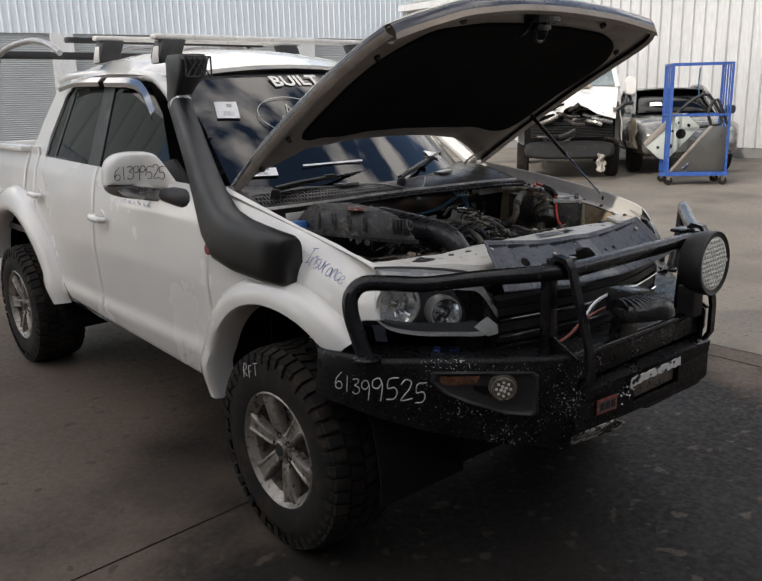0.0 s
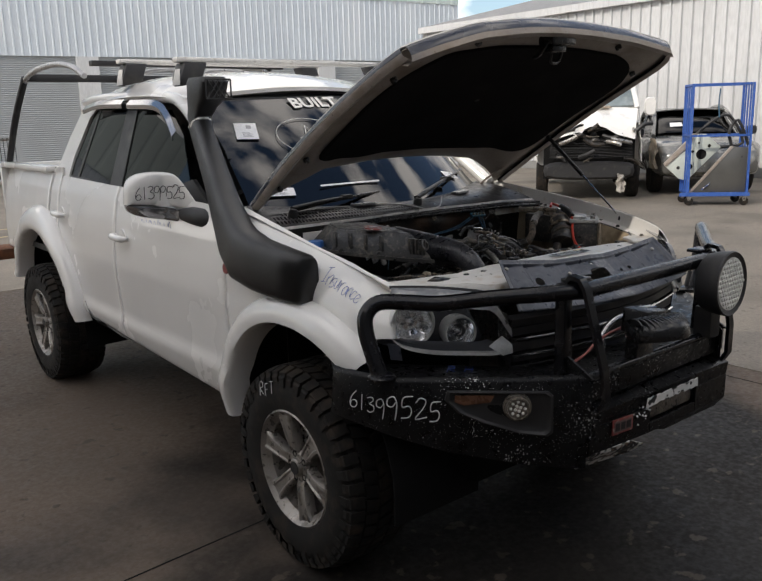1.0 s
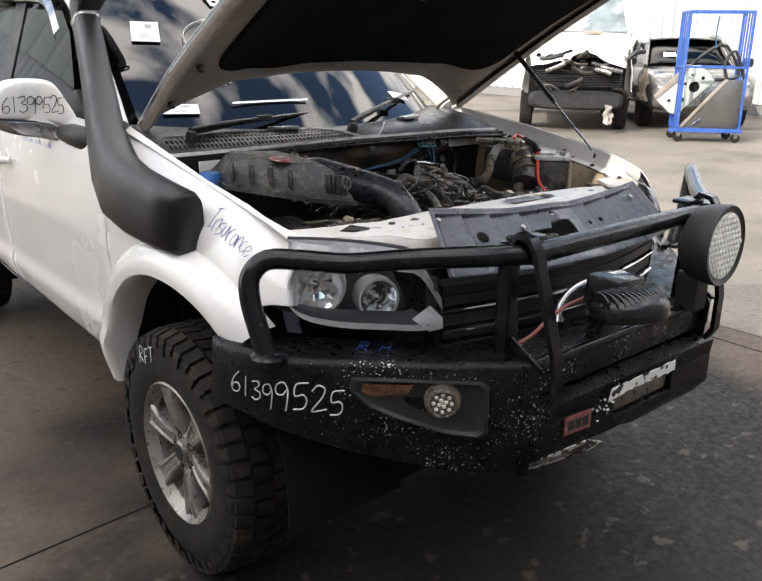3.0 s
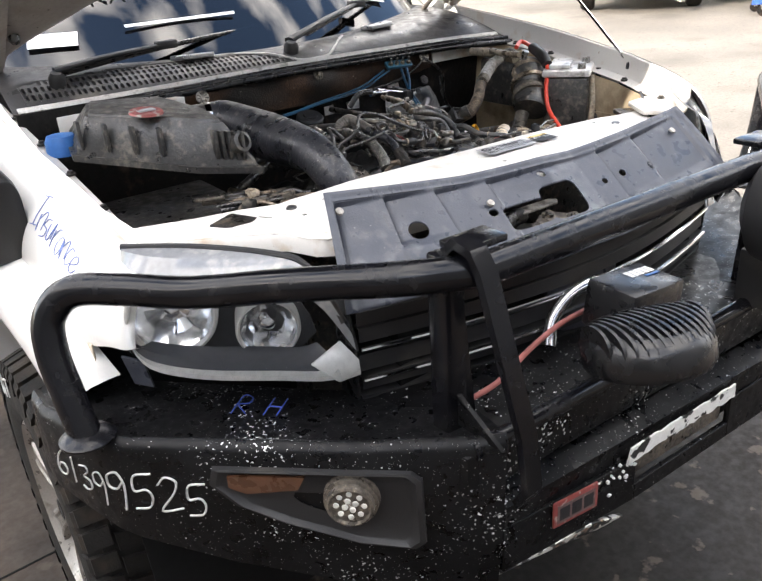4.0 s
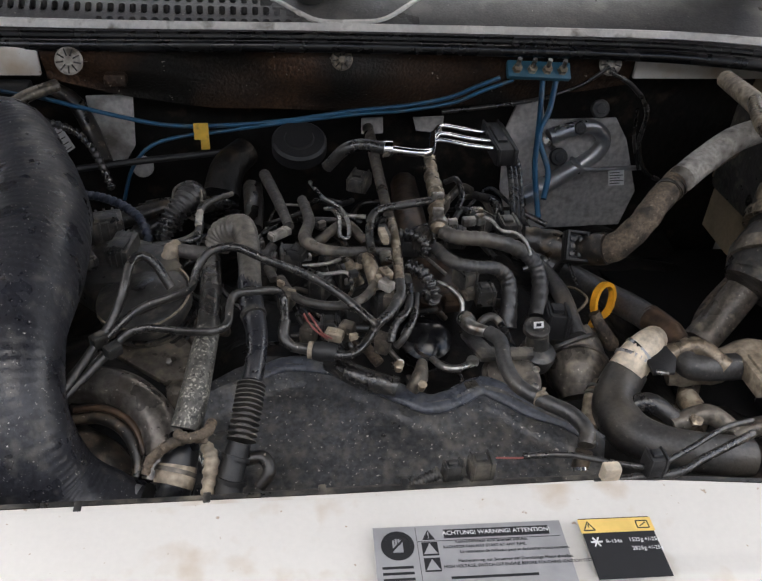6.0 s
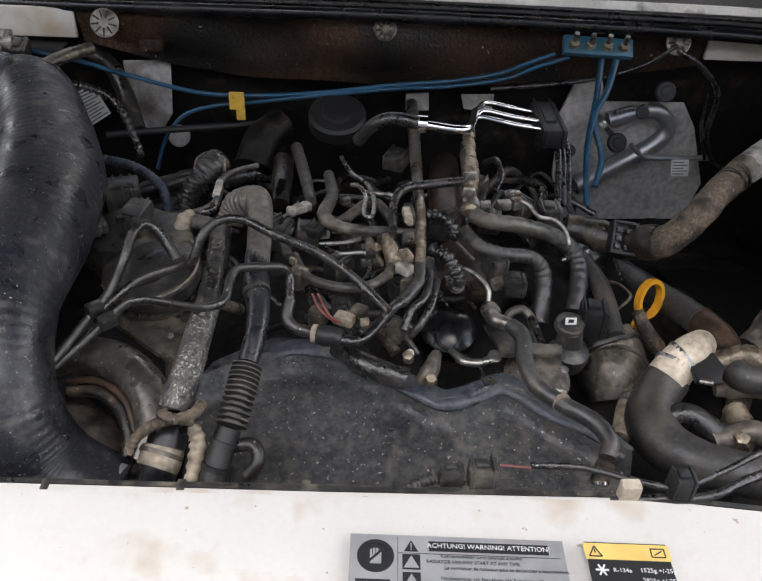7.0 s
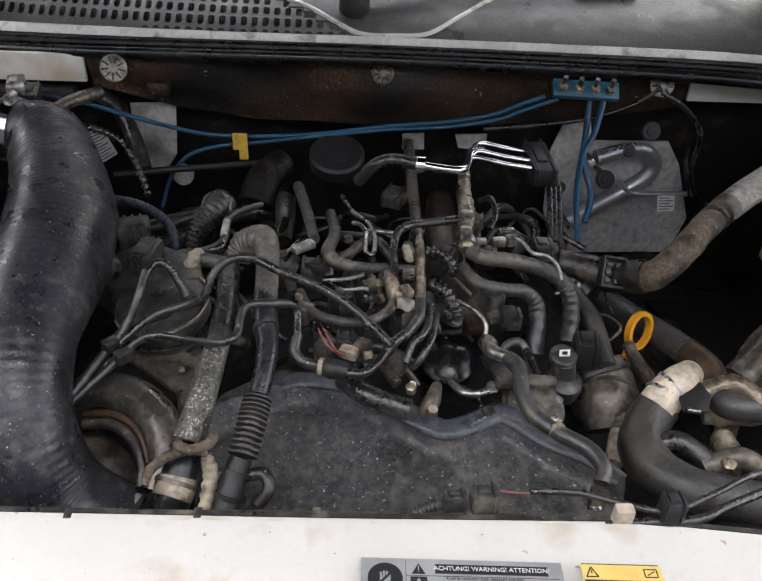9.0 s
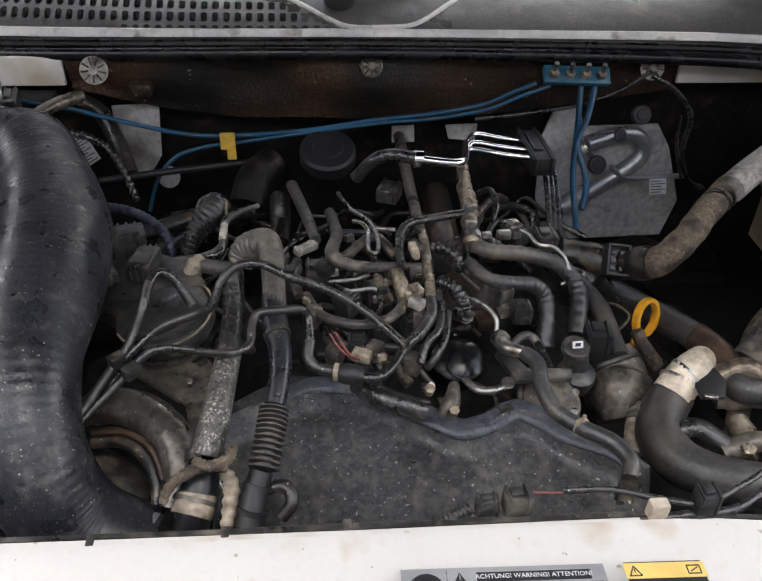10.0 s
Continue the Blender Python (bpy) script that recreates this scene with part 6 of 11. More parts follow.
def squircle(c, u, w, a, b, n=24, e=0.6):
    return [c + u * (a * math.copysign(abs(math.cos(t)) ** e, math.cos(t))) + w * (b * math.copysign(abs(math.sin(t)) ** e, math.sin(t))) for t in [2 * math.pi * q / n for q in range(n)]]


run = [((-0.882, -0.105, 1.137), 0.080, 0.040), ((-0.894, -0.090, 1.137), 0.092, 0.054), ((-0.905, 0.0, 1.143), 0.098, 0.062), ((-0.912, 0.18, 1.160), 0.104, 0.066), ((-0.908, 0.31, 1.185), 0.112, 0.066),
       ((-0.892, 0.40, 1.235), 0.102, 0.062), ((-0.862, 0.515, 1.325), 0.078, 0.056), ((-0.80, 0.70, 1.452), 0.066, 0.050), ((-0.735, 0.905, 1.590), 0.060, 0.047), ((-0.705, 1.01, 1.680), 0.057, 0.046)]
rings = []
for i, (c, a, b) in enumerate(run):
    p, q = V(*run[max(i - 1, 0)][0]), V(*run[min(i + 1, len(run) - 1)][0])
    d = (q - p).normalized()
    if i < 2:
        d = V(0, 1, 0.05).normalized()
    out = (V(-1, 0, 0) - d * d.dot(V(-1, 0, 0))).normalized()
    rings.append(squircle(V(*c), d.cross(out).normalized(), out, a, b))
ring_loft(bm, rings)
snorkel = part("snorkel", bm, SNORKEL, truck, "matt black plastic snorkel", 60)
bm = B()
neck = [((-0.705, 1.01, 1.680), 0.052, 0.042), ((-0.70, 1.02, 1.725), 0.054, 0.046), ((-0.69, 1.005, 1.765), 0.068, 0.054), ((-0.682, 0.98, 1.80), 0.092, 0.066), ((-0.678, 0.965, 1.875), 0.10, 0.072), ((-0.678, 0.97, 1.898), 0.088, 0.062)]
ring_loft(bm, [squircle(V(*c), V(0, -1, 0), V(-1, 0, 0), a, b, 24, 0.45) for c, a, b in neck])
head = part("snorkel_head", bm, SNORKEL, snorkel, "black air-ram head with a mesh front")
bm = B()
for k in range(-3, 4):
    for q in (-1, 1):
        a = V(-0.678 + k * 0.026 - q * 0.03, 0.861, 1.80 + 0.0)
        b = V(-0.678 + k * 0.026 + q * 0.03, 0.859, 1.885)
        if abs(a.x + 0.678) < 0.075 and abs(b.x + 0.678) < 0.075:
            cyl(bm, a, b, 0.003, seg=6)
for z in (1.80, 1.885):
    cyl(bm, (-0.74, 0.86, z), (-0.616, 0.86, z), 0.004, seg=6)
for x in (-0.74, -0.616):
    cyl(bm, (x, 0.86, 1.80), (x, 0.86, 1.885), 0.004, seg=6)
part("head_mesh", bm, PLASTIC, head, "", 0)
bm = B()
ring_loft(bm, [squircle(V(-0.7045, 1.012 + h * 0.5, 1.688 + h), V(0, -1, 0.5).normalized(), V(-1, 0, 0), 0.058, 0.048) for h in (-0.008, 0.008)])
part("hose_clamp", bm, METAL, snorkel, "steel band clamp")

# ---- door mirrors ----
MIRROR_RIM = [(1.058, 1.376), (1.055, 1.409), (1.042, 1.440), (1.017, 1.463), (0.974, 1.477), (0.903, 1.479), (0.837, 1.474), (0.810, 1.464), (0.781, 1.436), (0.742, 1.382), (0.715, 1.342), (0.700, 1.318), (0.700, 1.296), (0.717, 1.267), (0.739, 1.252), (0.767, 1.246), (0.902, 1.257), (0.995, 1.276), (1.039, 1.296), (1.058, 1.318), (1.061, 1.345)]


def mirror_at(x, z, f, s=-1):
    """A place on the mirror: x out from the middle of the truck, f from the glass to the front; its inner end sweeps forward."""
    d = max(0.0, 0.90 - x) ** 2 / (max(0.0, 0.90 - x) + 0.04)
    return V(s * (x + 0.70 * d), 1.145 - 0.080 * f - 1.45 * d, z)


def mirror_band(x):
    return 1.337 - 0.09 * (1.06 - x)


for s in (-1, 1):
    def mirror_rings(upper, c, grow):
        rows = []
        for f, g in ((0.0, 0.94), (0.12, 0.985), (0.5, 1.0), (0.78, 0.965), (0.93, 0.90), (1.0, 0.80), (1.02, 0.60), (1.03, 0.40), (1.03, 0.2), (1.03, 0.03)):
            row = []
            for p in spline([(x, z, 0) for x, z in MIRROR_RIM + MIRROR_RIM[:1]], 2)[:-1]:
                z = max(p.y, mirror_band(p.x)) if upper else min(p.y, mirror_band(p.x) - 0.003)
                row.append(mirror_at(c[0] + (p.x - c[0]) * g * grow, c[1] + (z - c[1]) * (g if upper else min(1, g + 0.05)) * grow, f, s))
            rows.append(row)
        return rows
    bm = B()
    ring_loft(bm, mirror_rings(True, (0.90, 1.395), 1.0))
    mirror = part("door_mirror", bm, WHITE, truck, "white door mirror" + (" with a handwritten number" if s < 0 else ""), 40)
    bm = B()
    ring_loft(bm, mirror_rings(False, (0.88, 1.30), 0.985))
    part("mirror_base", bm, CHROME_TINT, mirror, "dark glossy lower shell", 40)
    bm = B()
    slab(bm, [mirror_at(x, z, -0.01, s) for x, z in ((0.88, 1.275), (1.03, 1.30), (1.04, 1.43), (0.88, 1.46))], (0, 0.004, 0))
    part("mirror_glass", bm, REFLECT, mirror)
    bm = B()
    tube(bm, [(s * 0.856, 0.935, 1.288), (s * 0.850, 0.86, 1.288), (s * 0.835, 0.77, 1.282), (s * 0.80, 0.70, 1.275)], [0.030, 0.040, 0.045, 0.045], 14, 4)
    slab(bm, [(s * 0.775, 0.82, 1.345), (s * 0.775, 1.18, 1.35), (s * 0.765, 1.16, 1.40), (s * 0.76, 0.98, 1.44)], (s * 0.02, 0, 0))
    part("mirror_foot", bm, PLASTIC, mirror)

# ---- roof bars, sports hoop ----
for y, z, base in ((1.30, 2.000, 1.872), (2.02, 2.040, 1.905)):
    bm = B()
    box(bm, (-0.675, y - 0.03, z - 0.014), (0.675, y + 0.03, z + 0.012), 0.010)
    rack = part("roof_bar", bm, BAR_PAINT, truck, "pale alloy roof bar on black feet")
    for s in (-1, 1):
        bm = B()
        slab(bm, [(s * 0.665, y - 0.055, base), (s * 0.56, y - 0.055, base + 0.025), (s * 0.52, y - 0.045, z - 0.014), (s * 0.640, y - 0.045, z - 0.014), (s * 0.672, y - 0.05, base + 0.035)], (0, 0.10, 0), 0.006)
        part("bar_foot", bm, PLASTIC, rack, "black roof-bar foot")
        bm = B()
        slab(bm, [(s * 0.674, y - 0.046, base + 0.006), (s * 0.660, y - 0.030, z - 0.045), (s * 0.660, y + 0.020, z - 0.045), (s * 0.674, y + 0.036, base + 0.006)], (s * 0.004, 0, 0), 0.001)
        part("foot_cover", bm, BAR_PAINT, rack)
bm = B()
for s in (-1, 1):
    tube(bm, [(s * 0.80, 4.00, 1.44), (s * 0.775, 3.80, 1.75), (s * 0.745, 3.55, 2.03)], 0.024, 12, 4)
box(bm, (-0.74, 3.50, 2.005), (0.74, 3.56, 2.055), 0.006)
hoop = part("tray_rack", bm, PLASTIC, truck, "black tray rack with curved alloy side bars")
for s in (-1, 1):
    bm = B()
    tube(bm, [(s * 0.745, 3.58, 2.00), (s * 0.74, 3.46, 2.045), (s * 0.73, 3.25, 2.075), (s * 0.715, 2.95, 2.085), (s * 0.70, 2.70, 2.055), (s * 0.69, 2.52, 1.99)], 0.018, 12, 5)
    part("rack_side_bar", bm, ALLOY, hoop, "curved bright alloy bar")
bm = B()
box(bm, (-0.60, 2.62, 2.058), (0.80, 2.68, 2.090), 0.006)
part("rack_beam", bm, PLASTIC, hoop, "black cross beam")
for x in (-0.03, 0.40):
    bm = B()
    tube(bm, [(x - 0.26, 2.72, 1.99), (x - 0.15, 2.74, 2.036), (x + 0.02, 2.75, 2.050), (x + 0.20, 2.74, 2.028), (x + 0.30, 2.72, 1.995)], 0.015, 10, 4)
    part("rack_brace", bm, ALLOY, hoop)

# ---- wipers, cowl ----
SEAL_Z = [(-0.73, 1.226), (-0.4, 1.2435), (-0.3, 1.248), (-0.2, 1.2520), (-0.1, 1.2545), (0, 1.2553), (0.1, 1.2545), (0.2, 1.2530), (0.35, 1.2505), (0.45, 1.2495), (0.55, 1.2485), (0.745, 1.242)]


def cowl(x, v, h=0.0):
    """The scuttle between the bulkhead seal (v 0) and the glass (v 1)."""
    yb, zb = SCREEN_B(x)
    y0 = 0.235 + (0.10 * (x / 0.7) ** 2 if x < 0 else -0.070 * (x / 0.74) ** 4)
    z0 = lerp(x, SEAL_Z)
    return (x, y0 + (yb + 0.012 - y0) * v, z0 + (zb + 0.007 - z0) * v + 0.022 * math.sin(math.pi * v) + h)


GRID_TOP = [(-0.70, 0.50), (-0.32, 0.76), (-0.12, 0.66), (0.03, 0.14)]
COLS, ROWS = [-0.683 + 0.0146 * i for i in range(49)], [0.17, 0.28, 0.39, 0.50, 0.61, 0.72]
slotted = {(i, j) for i, x in enumerate(COLS) for j, v in enumerate(ROWS) if v < lerp(x, GRID_TOP) - 0.04 and (j or x > -0.26)}
bm = B()
sheet(bm, [[cowl(x, v, -0.022 if (-0.69 < x < 0.03 and 0.11 < v < lerp(x, GRID_TOP) - 0.03) else 0.0) for x in steps(-0.73, 0.745, 80)] for v in steps(0, 1, 22)], 0.004, (0, 0, 1))
scuttle = part("scuttle", bm, SCUTTLE, truck, "black plastic scuttle below the windscreen")
# slotted intake grid: one moulded cell round each slot
bm = B()
for i, x in enumerate(COLS):
    for j, v in enumerate(ROWS):
        if v > lerp(x, GRID_TOP):
            continue
        a = [2 * math.pi * (q + 0.5) / 12 for q in range(12)]
        rim = [(max(-1, min(1, math.cos(q) * 1.45)), max(-1, min(1, math.sin(q) * 1.45))) for q in a]
        if (i, j) in slotted:
            hole = [(0.60 * math.cos(q), 0.36 * math.sin(q) + (0.40 if math.sin(q) > 0 else -0.40)) for q in a]
            loops = [[bm.verts.new(cowl(x + p * 0.0073, v + w * 0.055, h)) for p, w in ring] for ring, h in ((rim, 0.002), (hole, 0.0025), (hole, -0.008))]
            for lo, hi in zip(loops, loops[1:]):
                for q in range(12):
                    bm.faces.new((lo[q], lo[(q + 1) % 12], hi[(q + 1) % 12], hi[q]))
        else:
            bm.faces.new([bm.verts.new(cowl(x + p * 0.0073, v + w * 0.055, 0.002)) for p, w in rim])
bmesh.ops.remove_doubles(bm, verts=list(bm.verts), dist=0.0012)
part("intake_grid", bm, SCUTTLE, scuttle, "black grid of rounded intake slots", 30)
bm = B()
sheet(bm, [[cowl(x, v, -0.0145) for x in steps(-0.69, 0.03, 40)] for v in steps(0.12, 0.75, 6)])
part("intake_well", bm, DARK, scuttle)
# raised lip beside the grid and round the flat panel
bm = B()
tube(bm, [cowl(x, v, 0.004) for x, v in ((-0.20, 0.78), (-0.12, 0.69), (-0.05, 0.47), (0.0, 0.27), (0.03, 0.19), (0.075, 0.185), (0.118, 0.21), (0.16, 0.36), (0.215, 0.62), (0.24, 0.72))], 0.0038, 8, 5)
part("scuttle_lip", bm, EDGE_STRIP, scuttle, "pale lip of the scuttle")
for x0, x1 in ((-0.30, -0.18), (0.33, 0.45)):
    bm = B()
    slab(bm, [cowl(x0, 0.80, 0.004), cowl(x1, 0.80, 0.004), cowl(x1 - 0.015, 0.60, 0.010), cowl(x0 + 0.015, 0.60, 0.010)], (0, 0, 0.012), 0.002)
    part("scuttle_clip", bm, ALLOY, scuttle, "pale raised clip")
bm = B()
tube(bm, [cowl(x, 0.012, 0.0) for x in steps(-0.73, 0.745, 14)], 0.0085, 12, 4)
part("bonnet_seal", bm, GLOSS_BLACK, truck, "black rubber bulkhead seal")
bm = B()
tube(bm, [cowl(x, 0.05, 0.006) for x in steps(-0.73, 0.745, 14)], 0.006, 10, 4)
part("seal_lip", bm, GLOSS_BLACK, truck)
# strip whose pale colour stands in for the sky's reflection
bm = B()
sheet(bm, [[cowl(x, 0.075 + k * lerp(x, [(-0.72, 0.045), (-0.30, 0.035), (-0.15, 0.027), (0.72, 0.030)]), 0.010 + 0.004 * math.sin(math.pi * k)) for k in (0, 0.25, 0.5, 0.75, 1)] for x in steps(-0.72, 0.72, 40)], 0.004, (0, 0, 1))
part("scuttle_edge", bm, EDGE_STRIP, truck, "edge of the scuttle, sky glint put into its pale colour")
for px, tip, q in ((0.020, (0.60, 0.62, 1.40), 0.5), (-0.60, (-0.10, 0.475, 1.345), 0.5)):
    pv = V(*cowl(px, 0.46, 0.02))
    bm = B()
    lathe(bm, pv - V(0, 0, 0.03), (0, -0.3, 0.95), [(0, 0.021), (0.03, 0.021), (0.042, 0.014), (0.045, 0)], 18)
    e = V(*tip)
    tube(bm, [pv + V(0, 0, 0.012), pv.lerp(e, 0.3) + V(0, -0.012, 0.02), pv.lerp(e, 0.62) + V(0, -0.008, 0.018)], [0.016, 0.013, 0.009], 10, 4, flat=0.6)
    wiper = part("wiper", bm, PLASTIC, truck, "black wiper arm and blade")
    bm = B()
    m = pv.lerp(e, 0.62)
    d = (e - pv).normalized()
    tube(bm, [m - d * 0.30 + V(0, 0.012, 0.0), m + V(0, -0.004, 0.012), m + d * 0.30 + V(0, 0.008, 0.006)], 0.007, 8, 6)
    part("wiper_blade", bm, RUBBER, wiper)
    bm = B()
    box(bm, (-0.03, -0.012, -0.008), (0.03, 0.012, 0.014), 0.004, Matrix.Translation(m + V(0, -0.008, 0.014)))
    part("blade_clip", bm, PLASTIC, wiper)

# ---- papers and lettering on the glass, marks on the paint ----
def on_screen(x, k, lift=-0.006):
    x2 = x
    yb, zb = SCREEN_B(x2)
    yt, zt = SCREEN_T(x2 * 0.9)
    p = V(x2, yb + (yt - yb) * k, zb + (zt - zb) * k + 0.02 * math.sin(math.pi * k))
    n = V(0, -(zt - zb), (yt - yb)).normalized()
    return p + n * -lift, n


def screen_pose(x, k, turn=0.0):
    p, n = on_screen(x, k)
    q, _ = on_screen(x + 0.02, k)
    r = (q - p).normalized()
    u = n.cross(r)
    return plane_pose(p, r * math.cos(turn) + u * math.sin(turn), u * math.cos(turn) - r * math.sin(turn))


for x, k, w, h, turn, nm in ((-0.51, 0.635, 0.105, 0.125, -0.1, "paper_notice"), (-0.545, 0.12, 0.13, 0.055, 0.05, "paper_notice"), (0.50, 0.14, 0.10, 0.05, -0.4, "paper_notice"), (-0.20, 0.17, 0.32, 0.011, 0.04, "white_strip")):
    m = screen_pose(x, k, turn)
    bm = B()
    box(bm, (-w / 2, -h / 2, 0), (w / 2, h / 2, 0.0008), 0, m)
    note = part(nm, bm, PAPER, screen, "white printed paper on the glass" if nm == "paper_notice" else "thin pale strip on the glass", 0)
    if nm == "paper_notice":
        bm = B()
        for q in range(6):
            box(bm, (-0.2 * w + 0.0 * q, h * (-0.35 + 0.05 * q), 0.0009), (0.3 * w - (q % 3) * 0.08 * w, h * (-0.33 + 0.05 * q), 0.0012), 0, m)
        box(bm, (0.02 * w, 0.15 * h, 0.0009), (0.25 * w, 0.36 * h, 0.0012), 0, m)
        part("print", bm, SILVER_LABEL, note, "", 0)
words("BUILT", 0.112, screen_pose(-0.045, 0.880, 0.03), CHALK, "screen_lettering", screen, 0.0004, 0.003)
words("NA", 0.07, screen_pose(-0.36, 0.30, 0.1), CHALK, "screen_lettering", screen, 0.0003)
bm = B()
m = screen_pose(-0.22, 0.56)
for ring_r in (0.14,):
    tube(bm, [m @ V(ring_r * 1.25 * math.cos(2 * math.pi * q / 20), ring_r * math.sin(2 * math.pi * q / 20), 0) for q in range(21)], 0.0016, 5, 2)
tube(bm, [m @ V(-0.05, -0.09, 0), m @ V(0.0, 0.08, 0), m @ V(0.03, -0.02, 0), m @ V(-0.06, -0.01, 0)], 0.003, 5, 1)
part("chalk_sketch", bm, CHALK, screen, "white chalk ring and arrow")
GLYPH = {"6": [[(.48, 1), (.2, .72), (.05, .35), (.12, .05), (.38, 0), (.52, .2), (.42, .42), (.2, .42), (.08, .25)]], "1": [[(.28, 1), (.25, 0)]],
         "3": [[(.05, .95), (.4, .98), (.45, .75), (.2, .55), (.5, .4), (.5, .1), (.25, -.02), (.02, .1)]], "9": [[(.5, .75), (.35, 1), (.08, .9), (.05, .6), (.3, .5), (.5, .72), (.5, .3), (.44, -.15)]],
         "5": [[(.58, 1), (.15, .98), (.1, .55), (.4, .55), (.52, .3), (.4, .02), (.05, .02)]], "2": [[(.05, .8), (.25, 1), (.5, .85), (.4, .5), (.05, .02), (.58, .05)]],
         "R": [[(.05, 0), (.1, 1), (.45, .85), (.4, .55), (.1, .5), (.5, 0)]], "H": [[(.05, 0), (.1, 1)], [(.5, 0), (.55, 1)], [(.08, .5), (.52, .5)]],
         "F": [[(.1, 0), (.1, 1), (.5, .98)], [(.1, .5), (.4, .5)]], "T": [[(.0, 1), (.55, .98)], [(.28, 1), (.28, 0)]], "I": [[(.0, 1), (.5, 1)], [(.25, 1), (.2, 0)], [(0, 0), (.45, 0)]],
         "n": [[(.05, .6), (.1, 0)], [(.1, .4), (.3, .6), (.45, .5), (.45, 0)]], "s": [[(.45, .58), (.2, .6), (.1, .42), (.4, .25), (.35, .02), (.05, .02)]], "u": [[(.05, .6), (.1, .1), (.3, 0), (.45, .6), (.48, 0)]],
         "r": [[(.1, .6), (.12, 0)], [(.12, .35), (.3, .58), (.48, .55)]], "a": [[(.45, .55), (.2, .6), (.05, .3), (.2, 0), (.42, .15), (.45, .55), (.5, 0)]], "c": [[(.5, .5), (.25, .6), (.06, .3), (.2, 0), (.5, .08)]],
         "e": [[(.05, .3), (.48, .35), (.35, .6), (.1, .5), (.06, .15), (.3, 0), (.5, .1)]]}


def handwriting(name, text, surface, at, size, step, material, parent, r, label="", drop=0.0, seed=1):
    """Marker strokes laid on a surface(a, b): a runs along the writing, b up."""
    rng = random.Random(seed)
    bm = B()
    for k, ch in enumerate(text):
        a0, b0 = at[0] + k * step, at[1] + drop * k + rng.uniform(-0.06, 0.06) * size
        grow = rng.uniform(0.92, 1.1)
        for line in GLYPH.get(ch, ()):
            pts = [surface(p.x, p.y) for p in spline([(a0 + x * size * grow, b0 + (y + 0.12 * x) * size * grow, 0) for x, y in line], 4)]
            if len(line) == 2:
                pts = [surface(a0 + (line[0][0] + (line[1][0] - line[0][0]) * q) * size, b0 + (line[0][1] + (line[1][1] - line[0][1]) * q) * size) for q in steps(0, 1, 3)]
            tube(bm, pts, r, 6, 1)
    return part(name, bm, material, parent, label, 60)


WING = [(-0.407, -0.988), (-0.45, -0.965), (-0.60, -0.85), (-0.76, -0.70), (-0.875, -0.592), (-0.90, -0.558), (-0.925, -0.49), (-0.955, -0.40), (-0.955, -0.33)]


def on_wing(a, z):
    """The face of the bar's wing, a metres along it from its inner edge."""
    for (x0, y0), (x1, y1) in zip(WING, WING[1:]):
        d = math.hypot(x1 - x0, y1 - y0)
        if a <= d:
            k = a / d
            break
        a -= d
    return V(x0 + (x1 - x0) * k - 0.0015, y0 + (y1 - y0) * k + 0.008 * (0.868 - z) / 0.15 - 0.0025, z)


handwriting("stock_mark", "6139", lambda a, b: on_wing(-a, b), (-0.808, 0.762), 0.056, 0.0345, CHALK, bull, 0.0017, "white handwritten stock number", -0.0045, 3)
handwriting("stock_mark", "9525", lambda a, b: on_wing(-a, b), (-0.665, 0.748), 0.066, 0.0465, CHALK, bull, 0.0021, "white handwritten stock number", -0.003, 5)
handwriting("side_mark", "RH", lambda a, b: V(-0.695, -0.612, 0.8715) + V(0.66, -0.75, 0) * a + V(0.75, 0.66, 0) * b, (0, 0), 0.052, 0.058, INK_BLUE, bull, 0.0014, "blue handwritten letters")


INS_Y, INS_Z = -0.20, 1.105


mir = next(o for o in truck.children if o.name.startswith("door_mirror"))


def mirror_face(p):
    return mirror_at(-p.x, p.z, 1.065)


handwriting("stock_mark", "61399525", lambda a, b: mirror_face(V(a, 0, b)), (-1.030, 1.358), 0.058, 0.0305, INK, mir, 0.0016, "black handwritten stock number", 0.0, 7)
fen = next(o for o in truck.children if o.name.startswith("front_fender"))


def wing_side(a, b):
    z = min(b, lerp(-a, FEND_TOP))
    return V(-fender_x(-a, z) - 0.0012, -a, z)


handwriting("ink_note", "Insurance", wing_side, (INS_Y * -1 - 0.085, INS_Z + 0.022), 0.046, 0.0215, INK_PALE, fen, 0.0010, "blue handwritten note", -0.0065, 9)
door = next(o for o in truck.children if o.name.startswith("front_door"))
bm = B()
for k in range(10):
    y = 1.41 - k * 0.035 - 0.008 * (k % 3)
    tube(bm, [(-side_x(y, 1.22) - 0.001, y, 1.215), (-side_x(y, 1.23) - 0.001, y - 0.012, 1.232 + 0.012 * (k % 4 == 1)), (-side_x(y, 1.22) - 0.001, y - 0.026, 1.212 + 0.004 * (k % 3))], 0.0008, 5, 3)
part("ink_scrawl", bm, INK_PALE, door, "faint grey scrawl")
bm = B()
lathe(bm, (-side_x(0.50, 1.10) - 0.014, 0.50, 1.10), (-1, 0, 0), [(0, 0.024), (0.004, 0.022), (0.005, 0.0)], 20)
part("wing_badge", bm, BADGE_RED, fen, "small red and white wing badge")
handwriting("tyre_mark", "RFT", lambda a, b: V(-0.9475, 0.185 - a, 0.635 + b + a * 0.35), (0, 0), 0.05, 0.038, CHALK, truck, 0.0016, "white handwritten tyre mark", 0.0, 2)

